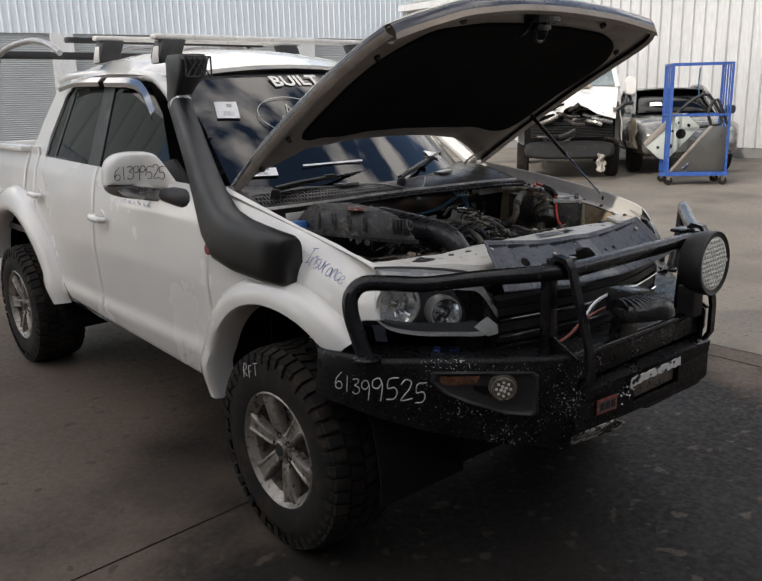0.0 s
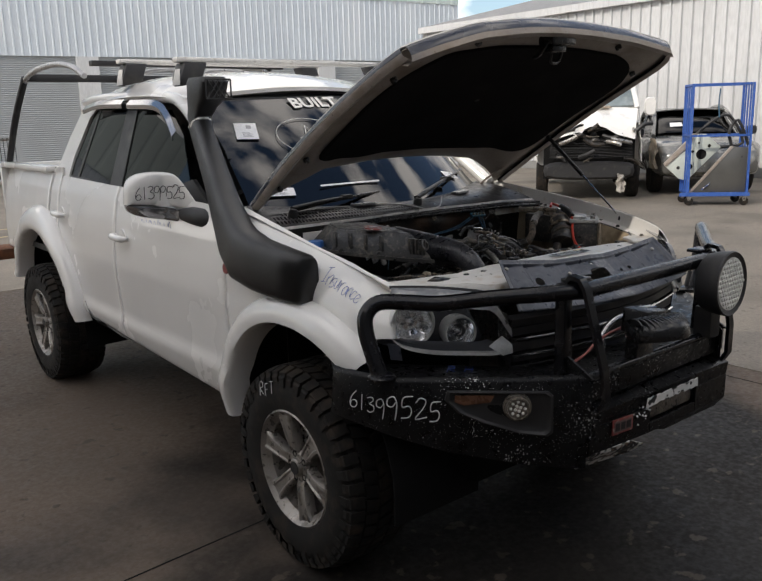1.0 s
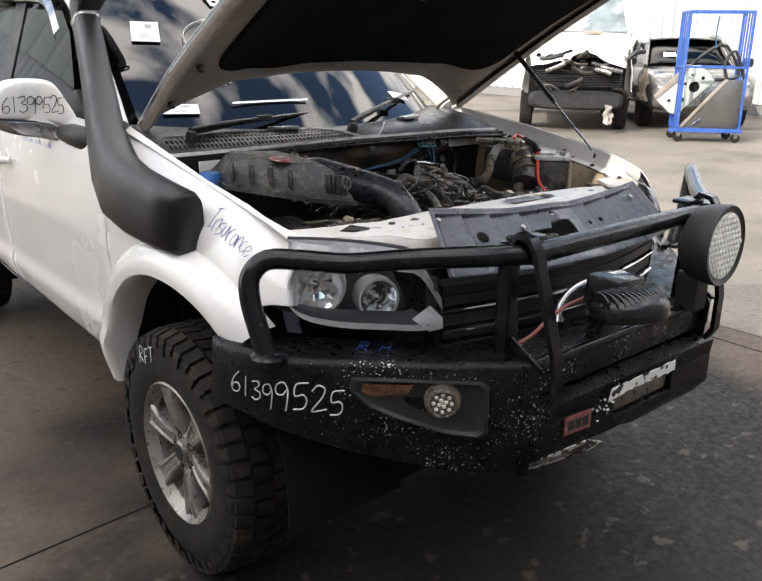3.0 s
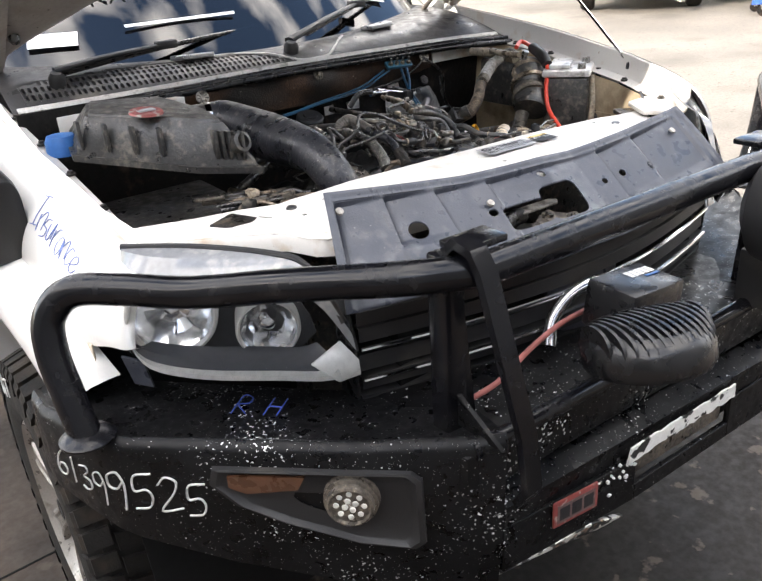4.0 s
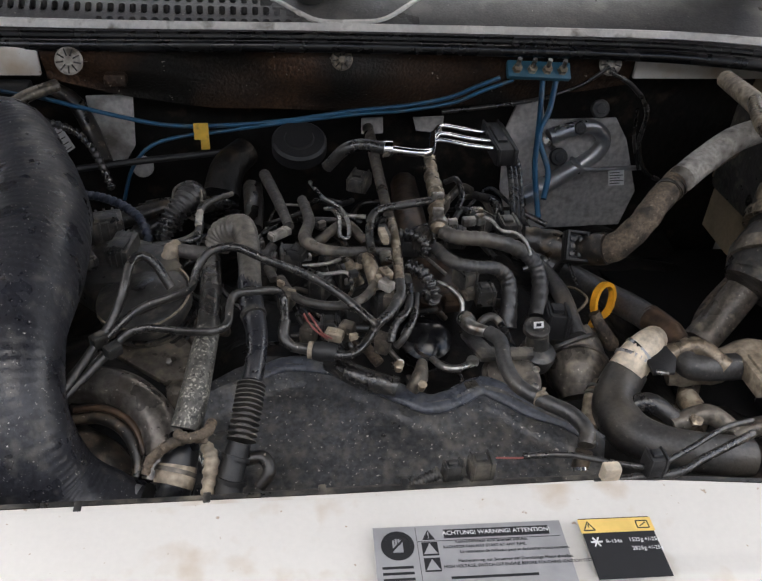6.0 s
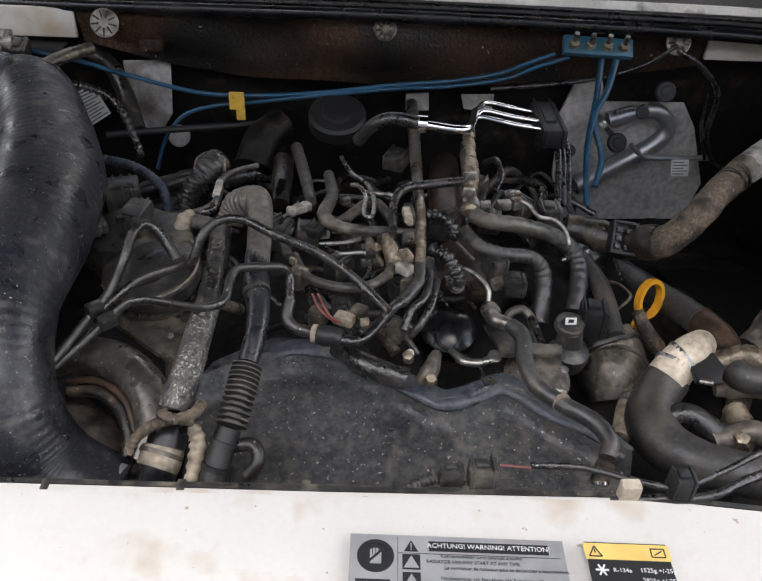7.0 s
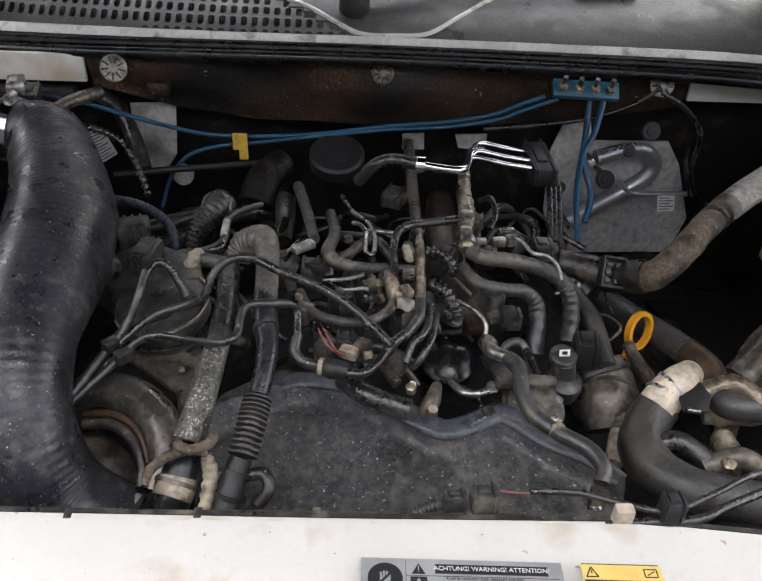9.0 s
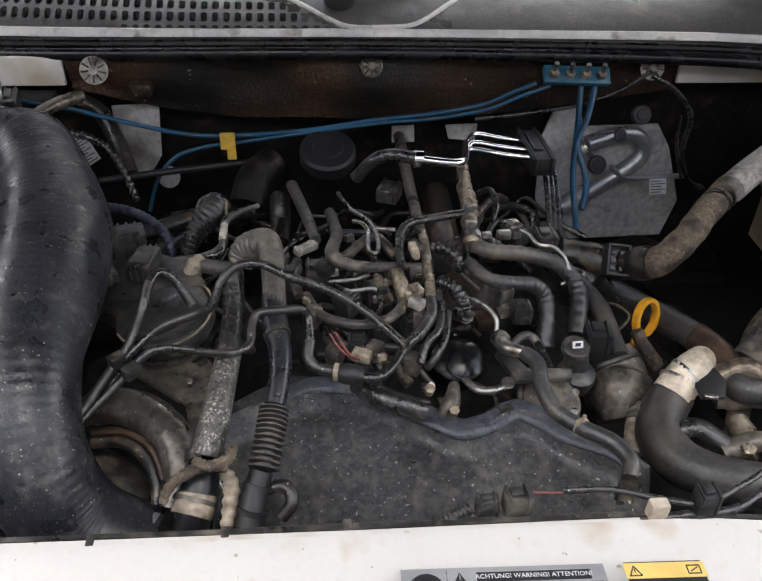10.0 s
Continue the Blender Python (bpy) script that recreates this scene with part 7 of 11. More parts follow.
# ---- engine bay ----
BLUE_GREY = mat("blue_grey_conduit", (0.05, 0.06, 0.085), 0.5, spread=0.2, size=20)
bm = B()
rng = random.Random(7)
rows = []
for j in range(50):
    row = []
    for i in range(90):
        x, y = -0.62 + i * 1.24 / 89, -0.43 + j * 0.70 / 49
        n1 = noise.noise(V(x * 14, y * 14, 0.3))
        n2 = noise.noise(V(x * 38, y * 38, 1.7))
        mid = math.exp(-((x - 0.10) / 0.30) ** 2 - ((y + 0.02) / 0.20) ** 2)
        z = 0.93 + 0.135 * mid + 0.028 * n1 + 0.014 * n2 * (0.4 + mid)
        row.append((x, y, z))
    rows.append(row)
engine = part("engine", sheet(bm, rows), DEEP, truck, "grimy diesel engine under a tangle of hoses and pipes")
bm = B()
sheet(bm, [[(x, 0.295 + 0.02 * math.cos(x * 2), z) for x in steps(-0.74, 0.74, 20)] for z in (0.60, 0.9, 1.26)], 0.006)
bulk = part("bulkhead", bm, DEEP, truck, "dirty bulkhead with the bay's deep shade in its colour")
for s in (-1, 1):
    bm = B()
    sheet(bm, [[(s * (lerp(y, [(-0.5, 0.66), (0.5, 0.72)])), y, z) for y in steps(-0.30, 0.50, 20)] for z in (0.93, 1.0, 1.09)], 0.004)
    if s > 0:
        part("inner_wing", bm, APRON, truck, "dusty inner apron, sunlight bounce put into its cream colour")
        edge = lambda y: fender_x(y, lerp(y, FEND_TOP_L), FEND_TOP_L)
        bm = B()
        sheet(bm, [[(edge(y) - o, y, lerp(y, FEND_TOP_L) - dz) for y in steps(-0.55, 0.52, 30)] for o, dz in ((0.045, 0.075), (0.052, 0.10), (0.060, 0.16), (0.075, 0.30))], 0.003)
        part("inner_apron", bm, APRON, truck, "dusty inner apron, sunlight bounce put into its cream colour")
        bm = B()
        sheet(bm, [[(edge(y) - o, y, lerp(y, FEND_TOP_L) - dz) for y in steps(-0.55, 0.52, 30)] for o, dz in ((0.001, 0.001), (0.006, 0.004), (0.012, 0.052), (0.018, 0.060), (0.044, 0.068))], 0.003)
        part("inner_wing", bm, WHITE_IN, truck, "dusty white inner wing")
        for k in range(6):
            y = -0.46 + k * 0.15
            bm = B()
            lathe(bm, (edge(y) - 0.032, y, lerp(y, FEND_TOP_L) - 0.066), (0, 0, 1), [(0, 0.010), (0.004, 0.010), (0.005, 0.007), (0.009, 0.006), (0.009, 0)], 10)
            part("wing_bolt", bm, GRIME, truck)
        bm = B()
        slab(bm, [(0.675, -0.405, 1.142), (0.665, -0.50, 1.142), (0.575, -0.560, 1.142), (0.525, -0.505, 1.142), (0.585, -0.415, 1.142)], (0, 0, 0.013), 0.005)
        part("lamp_mount", bm, WHITE_IN, truck, "white raised headlamp mount")
        continue
    sheet(bm, [[(s * (0.665 + 0.055 * (y + 0.45) / 0.95 + o), y, lerp(y, FEND_TOP) - dz) for y in steps(-0.42, 0.52, 24)] for o, dz in ((0.0, 0.10), (0.018, 0.065), (0.045, 0.055), (0.065, 0.02), (0.085, 0.003))], 0.003)
    part("inner_wing", bm, WHITE_IN, truck, "dusty white inner wing")
    for k in range(5):
        y = -0.34 + k * 0.17
        bm = B()
        lathe(bm, (s * (0.70 + 0.04 * (y + 0.45)), y, lerp(y, FEND_TOP) - 0.06), (0, 0, 1), [(0, 0.011), (0.004, 0.011), (0.005, 0.007), (0.010, 0.006), (0.010, 0)], 10)
        part("wing_bolt", bm, GRIME, truck)
# felt on the bulkhead, bowed out at the middle
bm = B()
felt = []
LOW = [(-0.341, 1.200), (-0.222, 1.172), (-0.123, 1.160), (0.070, 1.156), (0.219, 1.157), (0.321, 1.170), (0.492, 1.196)]
for k in steps(0, 1, 10):
    felt.append([(x, 0.262 + 0.008 * noise.noise(V(x * 9, k * 2, 0.7)) - 0.020 * math.exp(-((x - 0.07) / 0.09) ** 2 - ((k - 0.55) / 0.3) ** 2) + (1 - k) * 0.012, lerp(x, LOW) + (lerp(x, SEAL_Z) + 0.002 - lerp(x, LOW)) * k) for x in steps(-0.335, 0.487, 60)])
sheet(bm, felt, 0.008, (0, -1, 0))
part("bulkhead_felt", bm, FELT, bulk, "brown scorched bulkhead felt")
bm = B()
box(bm, (-0.258, 0.243, 1.196), (-0.228, 0.262, 1.214), 0.005)
part("felt_tab", bm, FELT, bulk, "small moulded tab")
for x0, x1, z0, z1 in ((-0.66, -0.338, 1.208, 1.246), (0.490, 0.70, 1.206, 1.240)):
    bm = B()
    box(bm, (x0, 0.255, z0), (x1, 0.262, z1), 0.002)
    part("bulkhead_strip", bm, WHITE_IN, bulk, "bare white bulkhead strip")
bm = B()
box(bm, (-0.60, 0.235, 1.186), (-0.352, 0.262, 1.202), 0.004)
part("bulkhead_rail", bm, PLASTIC, bulk, "black rail on the bulkhead")
for outline in ([(-0.293, 1.169), (-0.229, 1.172), (-0.235, 1.094), (-0.251, 1.069), (-0.278, 1.061), (-0.292, 1.121)], [(0.330, 1.159), (0.369, 1.162), (0.378, 1.131), (0.493, 1.133), (0.519, 1.096), (0.556, 1.004), (0.542, 0.940), (0.348, 0.935), (0.323, 1.014), (0.317, 1.113)], [(0.094, 1.134), (0.126, 1.136), (0.128, 1.110), (0.095, 1.109)], [(0.172, 1.135), (0.219, 1.137), (0.218, 1.110), (0.178, 1.114)]):
    bm = B()
    slab(bm, [(x, 0.282, z) for x, z in outline], (0, 0.004, 0), 0.001)
    part("bulkhead_patch", bm, BARE_GREY, bulk, "pale bare metal on the bulkhead", 0)
# terminal bar
bar_pose = plane_pose((0.333, 0.226, 1.229), (1.0, -0.02, -0.03), (0.03, 0.72, 0.69))
bm = B()
box(bm, (-0.0455, -0.0125, -0.006), (0.0455, 0.0125, 0.004), 0.002, bar_pose)
bus = part("terminal_bar", bm, BLUE_BAR, truck, "blue terminal bar with four tarnished studs")
for k in range(4):
    at_k = bar_pose @ V(-0.0325 + k * 0.0217, -0.001, 0.004)
    up_k = (bar_pose @ V(0, 0, 1)) - (bar_pose @ V(0, 0, 0))
    bm = B()
    lathe(bm, at_k, up_k, [(0, 0.0074), (0.002, 0.0074), (0.002, 0.0066), (0.007, 0.0062), (0.007, 0.0)], 6)
    nut = part("nut", bm, RAIL, bus, "tarnished nut")
    bm = B()
    cyl(bm, at_k, at_k + up_k * 0.010 + V(0, 0, 0.010), 0.0032, seg=10)
    part("stud", bm, METAL, bus, "tarnished stud")
bm = B()
box(bm, (-0.145, 0.226, 1.128), (-0.125, 0.230, 1.152), 0.001)
box(bm, (-0.137, 0.228, 1.112), (-0.125, 0.231, 1.129), 0.001)
part("yellow_tag", bm, YELLOW, truck, "yellow plastic tag on the wires")
# under-tray foam in front of the engine
bm = B()
foam = []
EDGE = [(-0.126, -0.226), (-0.110, -0.194), (-0.084, -0.169), (-0.056, -0.154), (-0.016, -0.164), (0.019, -0.180), (0.054, -0.205), (0.075, -0.223), (0.097, -0.234), (0.121, -0.230), (0.136, -0.238), (0.154, -0.243), (0.174, -0.253), (0.197, -0.275), (0.227, -0.299), (0.251, -0.325)]
RIDGE = [(-0.123, -0.246), (-0.092, -0.229), (-0.059, -0.212), (-0.038, -0.203), (-0.010, -0.204), (0.019, -0.214), (0.053, -0.237), (0.082, -0.258), (0.103, -0.269), (0.126, -0.263), (0.154, -0.252), (0.173, -0.262), (0.196, -0.285), (0.227, -0.306), (0.250, -0.333)]
for j in range(44):
    v = j / 43
    row = []
    for i in range(80):
        x = -0.120 + i * 0.370 / 79
        edge = lerp(x, EDGE)
        y = edge + (-0.418 - edge) * v
        z = 1.072 - 0.050 * v ** 1.3 + 0.004 * noise.noise(V(x * 18, y * 18, 4)) + 0.0007 * noise.noise(V(x * 60, y * 60, 1)) - 0.03 * max(0, (0.04 - v) / 0.04)
        z += 0.020 * math.exp(-((y - lerp(x, RIDGE)) / 0.009) ** 2) - 0.006 * (1 if y > lerp(x, RIDGE) + 0.008 else 0)
        row.append((x, y, z))
    foam.append(row)
sheet(bm, foam)
tray = part("engine_foam", bm, FOAM, truck, "dusty black foam cover at the front of the engine", 60)
bm = B()
tube(bm, [(x, y + 0.004, 1.0850 - 0.05 * max(0.0, (lerp(x, EDGE) - y) / (lerp(x, EDGE) + 0.418)) ** 1.3) for x, y in RIDGE[2:]], [0.008, 0.010, 0.011, 0.011, 0.012, 0.012, 0.012, 0.012, 0.012, 0.012, 0.011, 0.010, 0.008], 14, 6, flat=0.5)
part("foam_ridge", bm, RIDGE_PLASTIC, tray, "scuffed moulded ridge")
# airbox
ab = [V(-0.693, 0.012, 1.216), V(-0.658, 0.197, 1.221), V(-0.438, 0.112, 1.181), V(-0.363, -0.078, 1.161), V(-0.383, -0.213, 1.166), V(-0.498, -0.163, 1.181)]
at = [V(-0.653, 0.027, 1.286), V(-0.608, 0.152, 1.291), V(-0.468, 0.082, 1.288), V(-0.413, -0.048, 1.266), V(-0.423, -0.148, 1.254), V(-0.503, -0.113, 1.271)]
bm = B()
ring_loft(bm, [[p + V(0, 0, -0.02) for p in ab], ab, [p.lerp(q, 0.75) for p, q in zip(ab, at)], [p.lerp(q, 1.0) for p, q in zip(ab, at)]])
bmesh.ops.bevel(bm, geom=list(bm.edges), offset=0.006, segments=2, affect="EDGES")
airbox = part("airbox_lid", bm, PLASTIC_DUSTY, truck, "dusty black air-filter lid lying loose")
bm = B()
c = sum(ab, V(0, 0, 0)) / 6
ring_loft(bm, [[c + (p - c) * 1.05 + V(0, 0, h) for p in ab] for h in (-0.022, -0.008)])
part("lid_flange", bm, PLASTIC_DUSTY, airbox)
for k in range(9):
    p = ab[5].lerp(ab[4], k / 8) if k > 3 else ab[0].lerp(ab[5], k / 4)
    q = at[5].lerp(at[4], k / 8) if k > 3 else at[0].lerp(at[5], k / 4)
    bm = B()
    box(bm, (-0.004, -0.010, -0.03), (0.004, 0.010, 0.03), 0.002, Matrix.Translation(p.lerp(q, 0.45) + V(-0.006, -0.010, 0)))
    part("lid_rib", bm, PLASTIC_DUSTY, airbox)
bm = B()
lathe(bm, (-0.411, -0.193, 1.212), (0.25, -0.9, 0.35), [(-0.02, 0.0), (-0.02, 0.022), (0.012, 0.022), (0.014, 0.015), (0.0, 0.014), (0.0, 0.0)], 20)
part("sensor_socket", bm, PLASTIC_DUSTY, airbox)
bm = B()
ctr = V(-0.555, -0.068, 1.284)
lathe(bm, ctr, (0.05, -0.12, 0.99), [(0, 0.036), (0.004, 0.034), (0.005, 0.0)], 28)
part("lid_emblem", bm, BADGE_RED, airbox, "oval red emblem")
bm = B()
box(bm, (-0.018, -0.012, 0.005), (0.018, 0.012, 0.0062), 0.002, Matrix.Translation(ctr))
part("emblem_mark", bm, SILVER_LABEL, airbox)
bm = B()
box(bm, (-0.66, -0.24, 0.90), (-0.36, 0.18, 1.045), 0.012)
base = part("airbox_base", bm, PLASTIC_DUSTY, truck, "dusty black air-filter base")
bm = B()
lathe(bm, (-0.692, 0.125, 1.190), (0, 0, 1), [(0, 0.036), (0.03, 0.036), (0.042, 0.03), (0.044, 0)], 20)
part("washer_cap", bm, BLUE_CAP, truck, "blue washer-bottle cap")
# battery in its wrap
bm = B()
turned = plane_pose((0.532, -0.170, 0.0), (0.595, -0.804, 0), (0.804, 0.595, 0))
box(bm, (0.0, 0.0, 0.95), (0.122, 0.150, 1.196), 0.008, turned)
battery = part("battery", bm, PLASTIC_DUSTY, truck, "black battery in a dusty wrap")
bm = B()
box(bm, (-0.004, -0.004, 1.198), (0.126, 0.154, 1.216), 0.005, turned)
part("battery_top", bm, BATTERY_LID, battery, "dusty wrapped lid, sun patch put into its pale colour")
bm = B()
box(bm, (0.012, 0.020, 1.2165), (0.070, 0.135, 1.228), 0.005, turned)
part("vent_cover", bm, BATTERY_LID, battery)
bm = B()
tube(bm, [turned @ V(0.128, 0.02, 1.20), turned @ V(0.134, 0.012, 1.12), turned @ V(0.128, -0.006, 1.03), turned @ V(0.13, 0.0, 0.96)], 0.008, 10, 5)
part("battery_strap", bm, TAN, battery, "dusty tan hold-down strap")
for x, y in ((0.10, 0.03), (0.105, 0.125)):
    x, y = (turned @ V(x, y, 0)).xy
    bm = B()
    lathe(bm, (x, y, 1.214), (0, 0, 1), [(0, 0.012), (0.018, 0.010), (0.018, 0)], 12)
    part("battery_post", bm, METAL, battery)
bm = B()
box(bm, (0.60, 0.0, 1.08), (0.71, 0.16, 1.215), 0.01)
part("fuse_box", bm, PLASTIC_DUSTY, truck, "dusty black fuse box")


def hose(name, material, r, pts, label="", ribs=0.0, pitch=4, steps=6, seg=10):
    bm = B()
    tube(bm, pts, r, seg, steps, ribs=ribs, pitch=pitch)
    return part(name, bm, material, engine, label, 60)


def disc(name, material, c, r, kind, label="", axis=(0, -0.35, 0.94)):
    bm = B()
    prof = {"cap": [(-0.5 * r, 0.0), (-0.5 * r, r), (-0.05 * r, r), (0.05 * r, 0.9 * r), (0.06 * r, 0.55 * r), (0.16 * r, 0.5 * r), (0.18 * r, 0.0)],
            "dome": [(-0.9 * r, 0.0), (-0.9 * r, 0.9 * r), (-0.3 * r, r), (0.0, 0.95 * r), (0.22 * r, 0.7 * r), (0.32 * r, 0.0)],
            "flange": [(-0.5 * r, 0.0), (-0.5 * r, 0.9 * r), (-0.3 * r, 0.92 * r), (-0.28 * r, 1.05 * r), (-0.12 * r, 1.05 * r), (-0.1 * r, 0.9 * r), (0.0, 0.9 * r), (0.03 * r, 0.82 * r), (-0.02 * r, 0.0)],
            "bolt": [(-1.2 * r, 0.0), (-1.2 * r, 0.8 * r), (0.0, 0.8 * r), (0.0, r), (0.35 * r, r), (0.4 * r, 0.8 * r), (0.4 * r, 0.0)],
            "star": [(-0.1 * r, 0.0), (-0.1 * r, r), (0.05 * r, r), (0.12 * r, 0.85 * r), (0.02 * r, 0.6 * r), (0.16 * r, 0.35 * r), (0.3 * r, 0.3 * r), (0.3 * r, 0.0)]}[kind]
    lathe(bm, c, axis, [(a, b * 0.75) for a, b in prof] if kind == "bolt" else prof, 6 if kind == "bolt" else 28)
    if kind == "star":
        d = V(*axis).normalized()
        u = d.orthogonal().normalized()
        w = d.cross(u)
        base = part(name, bm, material, engine, label)
        for k in range(9):
            a = 2 * math.pi * k / 9
            bm = B()
            cyl(bm, V(*c) + (u * math.cos(a) + w * math.sin(a)) * r * 0.35 + d * r * 0.14, V(*c) + (u * math.cos(a) + w * math.sin(a)) * r * 0.9 + d * r * 0.14, r * 0.06, seg=5)
            part("clip_spoke", bm, GRIME, engine)
        return base
    return part(name, bm, material, engine, label)


def lump(name, material, c, half, turn, label="", bevel=0.003):
    bm = B()
    box(bm, (-half[0], -half[1], -half[2]), half, min(bevel, min(half) * 0.4), Matrix.Translation(c) @ Matrix.Rotation(turn, 4, "Z"))
    if half[0] > 0.008 and material not in (PAPER,):
        m = Matrix.Translation(c) @ Matrix.Rotation(turn, 4, "Z")
        box(bm, (-half[0] * 0.6, -half[1] * 0.5, half[2] * 0.8), (half[0] * 0.3, half[1] * 0.6, half[2] * 1.3), 0.0015, m)
        if material not in (OIL_BROWN, TAN, RAIL, METAL) and half[0] < 0.03:
            for q in (-0.75, 0.6):
                collar = B()
                box(collar, (half[0] * (q - 0.10), -half[1] * 1.10, -half[2] * 0.8), (half[0] * (q + 0.10), half[1] * 1.10, half[2] * 1.14), 0.0008, m)
                part("collar", collar, material, engine)
    return part(name, bm, material, engine, label)

# ---- pipes, hoses and units of the engine ----
hose("hose_clamp", CHROME, [0.0372, 0.0372], [(-0.372, 0.068, 1.219), (-0.358, 0.065, 1.218)], "bright steel hose clamp", seg=28)
hose("clamp_screw", METAL, 0.0045, [(-0.366, 0.060, 1.259), (-0.364, 0.078, 1.258)])
hose("airbox_neck", PLASTIC_DUSTY, [0.0400, 0.0350, 0.0345], [(-0.455, 0.085, 1.216), (-0.41, 0.075, 1.218), (-0.368, 0.067, 1.219)], "black moulded neck of the air-filter box", seg=28)
hose("wiring", RUBBER, 0.0041, [(0.092, -0.168, 1.151), (0.086, -0.200, 1.146), (0.072, -0.215, 1.141), (0.065, -0.230, 1.130)])
hose("wiring", RUBBER, 0.0037, [(0.098, -0.176, 1.146), (0.091, -0.207, 1.141), (0.080, -0.223, 1.130), (0.072, -0.225, 1.120)])
hose("return_pipe", CHROME, 0.0052, [(0.096, 0.031, 1.205), (0.132, 0.027, 1.202), (0.149, 0.043, 1.198), (0.165, 0.108, 1.188)], "bright steel return pipe")
hose("return_hose", RUBBER, 0.0073, [(0.024, 0.039, 1.179), (0.043, 0.030, 1.205), (0.063, 0.029, 1.212), (0.089, 0.022, 1.211)], "rubber return hose")
hose("hose_clamp", CHROME, [0.0102, 0.0102], [(0.089, 0.033, 1.205), (0.100, 0.032, 1.205)], "steel spring clip", seg=10)
hose("steel_pipe", CHROME, 0.0034, [(0.163, 0.100, 1.190), (0.180, 0.131, 1.189), (0.213, 0.135, 1.182), (0.247, 0.146, 1.171)], "bright steel fuel pipe")
hose("drop_pipe", RUBBER, 0.0041, [(0.267, 0.127, 1.158), (0.272, 0.104, 1.140), (0.270, 0.052, 1.094)])
hose("steel_pipe", CHROME, 0.0034, [(0.162, 0.090, 1.190), (0.174, 0.101, 1.192), (0.207, 0.105, 1.184), (0.243, 0.115, 1.174)], "bright steel fuel pipe")
hose("drop_pipe", RUBBER, 0.0041, [(0.272, 0.125, 1.158), (0.278, 0.105, 1.140), (0.276, 0.052, 1.094)])
hose("steel_pipe", CHROME, 0.0033, [(0.160, 0.081, 1.191), (0.170, 0.080, 1.193), (0.203, 0.080, 1.186), (0.239, 0.090, 1.176)], "bright steel fuel pipe")
hose("drop_pipe", RUBBER, 0.0041, [(0.276, 0.121, 1.158), (0.284, 0.105, 1.140), (0.282, 0.052, 1.094)])
lump("pipe_bracket", PLASTIC, (0.259, 0.126, 1.166), (0.0150, 0.0437, 0.0120), 0.00, "black pipe bracket", 0.0030)
disc("oil_cap", PLASTIC, (-0.001, 0.207, 1.136), 0.0383, "cap", "ribbed black oil cap", (0, -0.35, 0.94))
hose("thin_hose", RUBBER, 0.0044, [(-0.095, 0.061, 1.132), (-0.122, 0.009, 1.146), (-0.121, -0.054, 1.153), (-0.131, -0.071, 1.149), (-0.189, -0.045, 1.128)])
hose("firewall_hose", RUBBER, 0.0120, [(-0.305, 0.103, 1.009), (-0.231, 0.121, 1.037), (-0.161, 0.160, 1.054), (-0.090, 0.177, 1.063)])
hose("blue_wire", BLUE_WIRE, 0.0040, [(0.344, 0.236, 1.225), (0.336, 0.197, 1.173), (0.317, 0.131, 1.128), (0.312, 0.073, 1.082)], "blue wire")
hose("blue_wire", BLUE_WIRE, 0.0041, [(0.364, 0.232, 1.225), (0.349, 0.199, 1.182), (0.331, 0.173, 1.154), (0.340, 0.139, 1.117), (0.330, 0.111, 1.089)], "blue wire")
hose("dipstick", TAPE, [0.0094, 0.0094], [(0.331, -0.125, 1.051), (0.362, -0.110, 1.011)])
hose("ribbed_cable", RUBBER, 0.0049, [(0.094, -0.132, 1.151), (0.111, -0.140, 1.146), (0.117, -0.162, 1.141)], ribs=0.0007, pitch=4, steps=16)
hose("harness", PLASTIC_DUSTY, [0.0032, 0.0036, 0.0050], [(0.041, -0.407, 1.126), (0.062, -0.402, 1.131), (0.080, -0.398, 1.137)], ribs=0.0006, pitch=4, steps=24)
lump("connector", PLASTIC_DUSTY, (0.090, -0.399, 1.139), (0.0089, 0.0049, 0.0083), 0.10, "dusty black harness connector", 0.0020)
lump("connector", PLASTIC_DUSTY, (0.112, -0.399, 1.141), (0.0102, 0.0072, 0.0097), 0.05, "dusty black harness connector", 0.0020)
hose("harness_wire", PINK, 0.0008, [(0.124, -0.396, 1.147), (0.144, -0.397, 1.146), (0.150, -0.396, 1.147)])
hose("harness_wire", RUBBER, 0.0025, [(0.146, -0.396, 1.147), (0.183, -0.397, 1.146), (0.216, -0.408, 1.146), (0.246, -0.414, 1.146), (0.282, -0.400, 1.146), (0.322, -0.381, 1.147), (0.357, -0.369, 1.142)], "black harness wire")
hose("harness_wire", RUBBER, 0.0036, [(0.201, -0.414, 1.131), (0.234, -0.416, 1.136), (0.270, -0.414, 1.136), (0.300, -0.401, 1.136), (0.358, -0.375, 1.132)])
lump("clip_block", PLASTIC, (0.248, -0.413, 1.148), (0.0090, 0.0072, 0.0100), 0.00, "", 0.0030)
hose("rib_hose", RUBBER, [0.0098, 0.0107, 0.0098], [(0.007, -0.230, 1.110), (0.033, -0.254, 1.110), (0.068, -0.266, 1.105)])
hose("head_bolt", METAL, 0.0034, [(0.068, -0.271, 1.140), (0.070, -0.258, 1.120)])
disc("head_bolt", RAIL, (0.066, -0.275, 1.140), 0.0063, "bolt", "", (0, -0.35, 0.94))
disc("head_bolt", RAIL, (0.084, -0.297, 1.135), 0.0058, "bolt", "", (0, -0.35, 0.94))
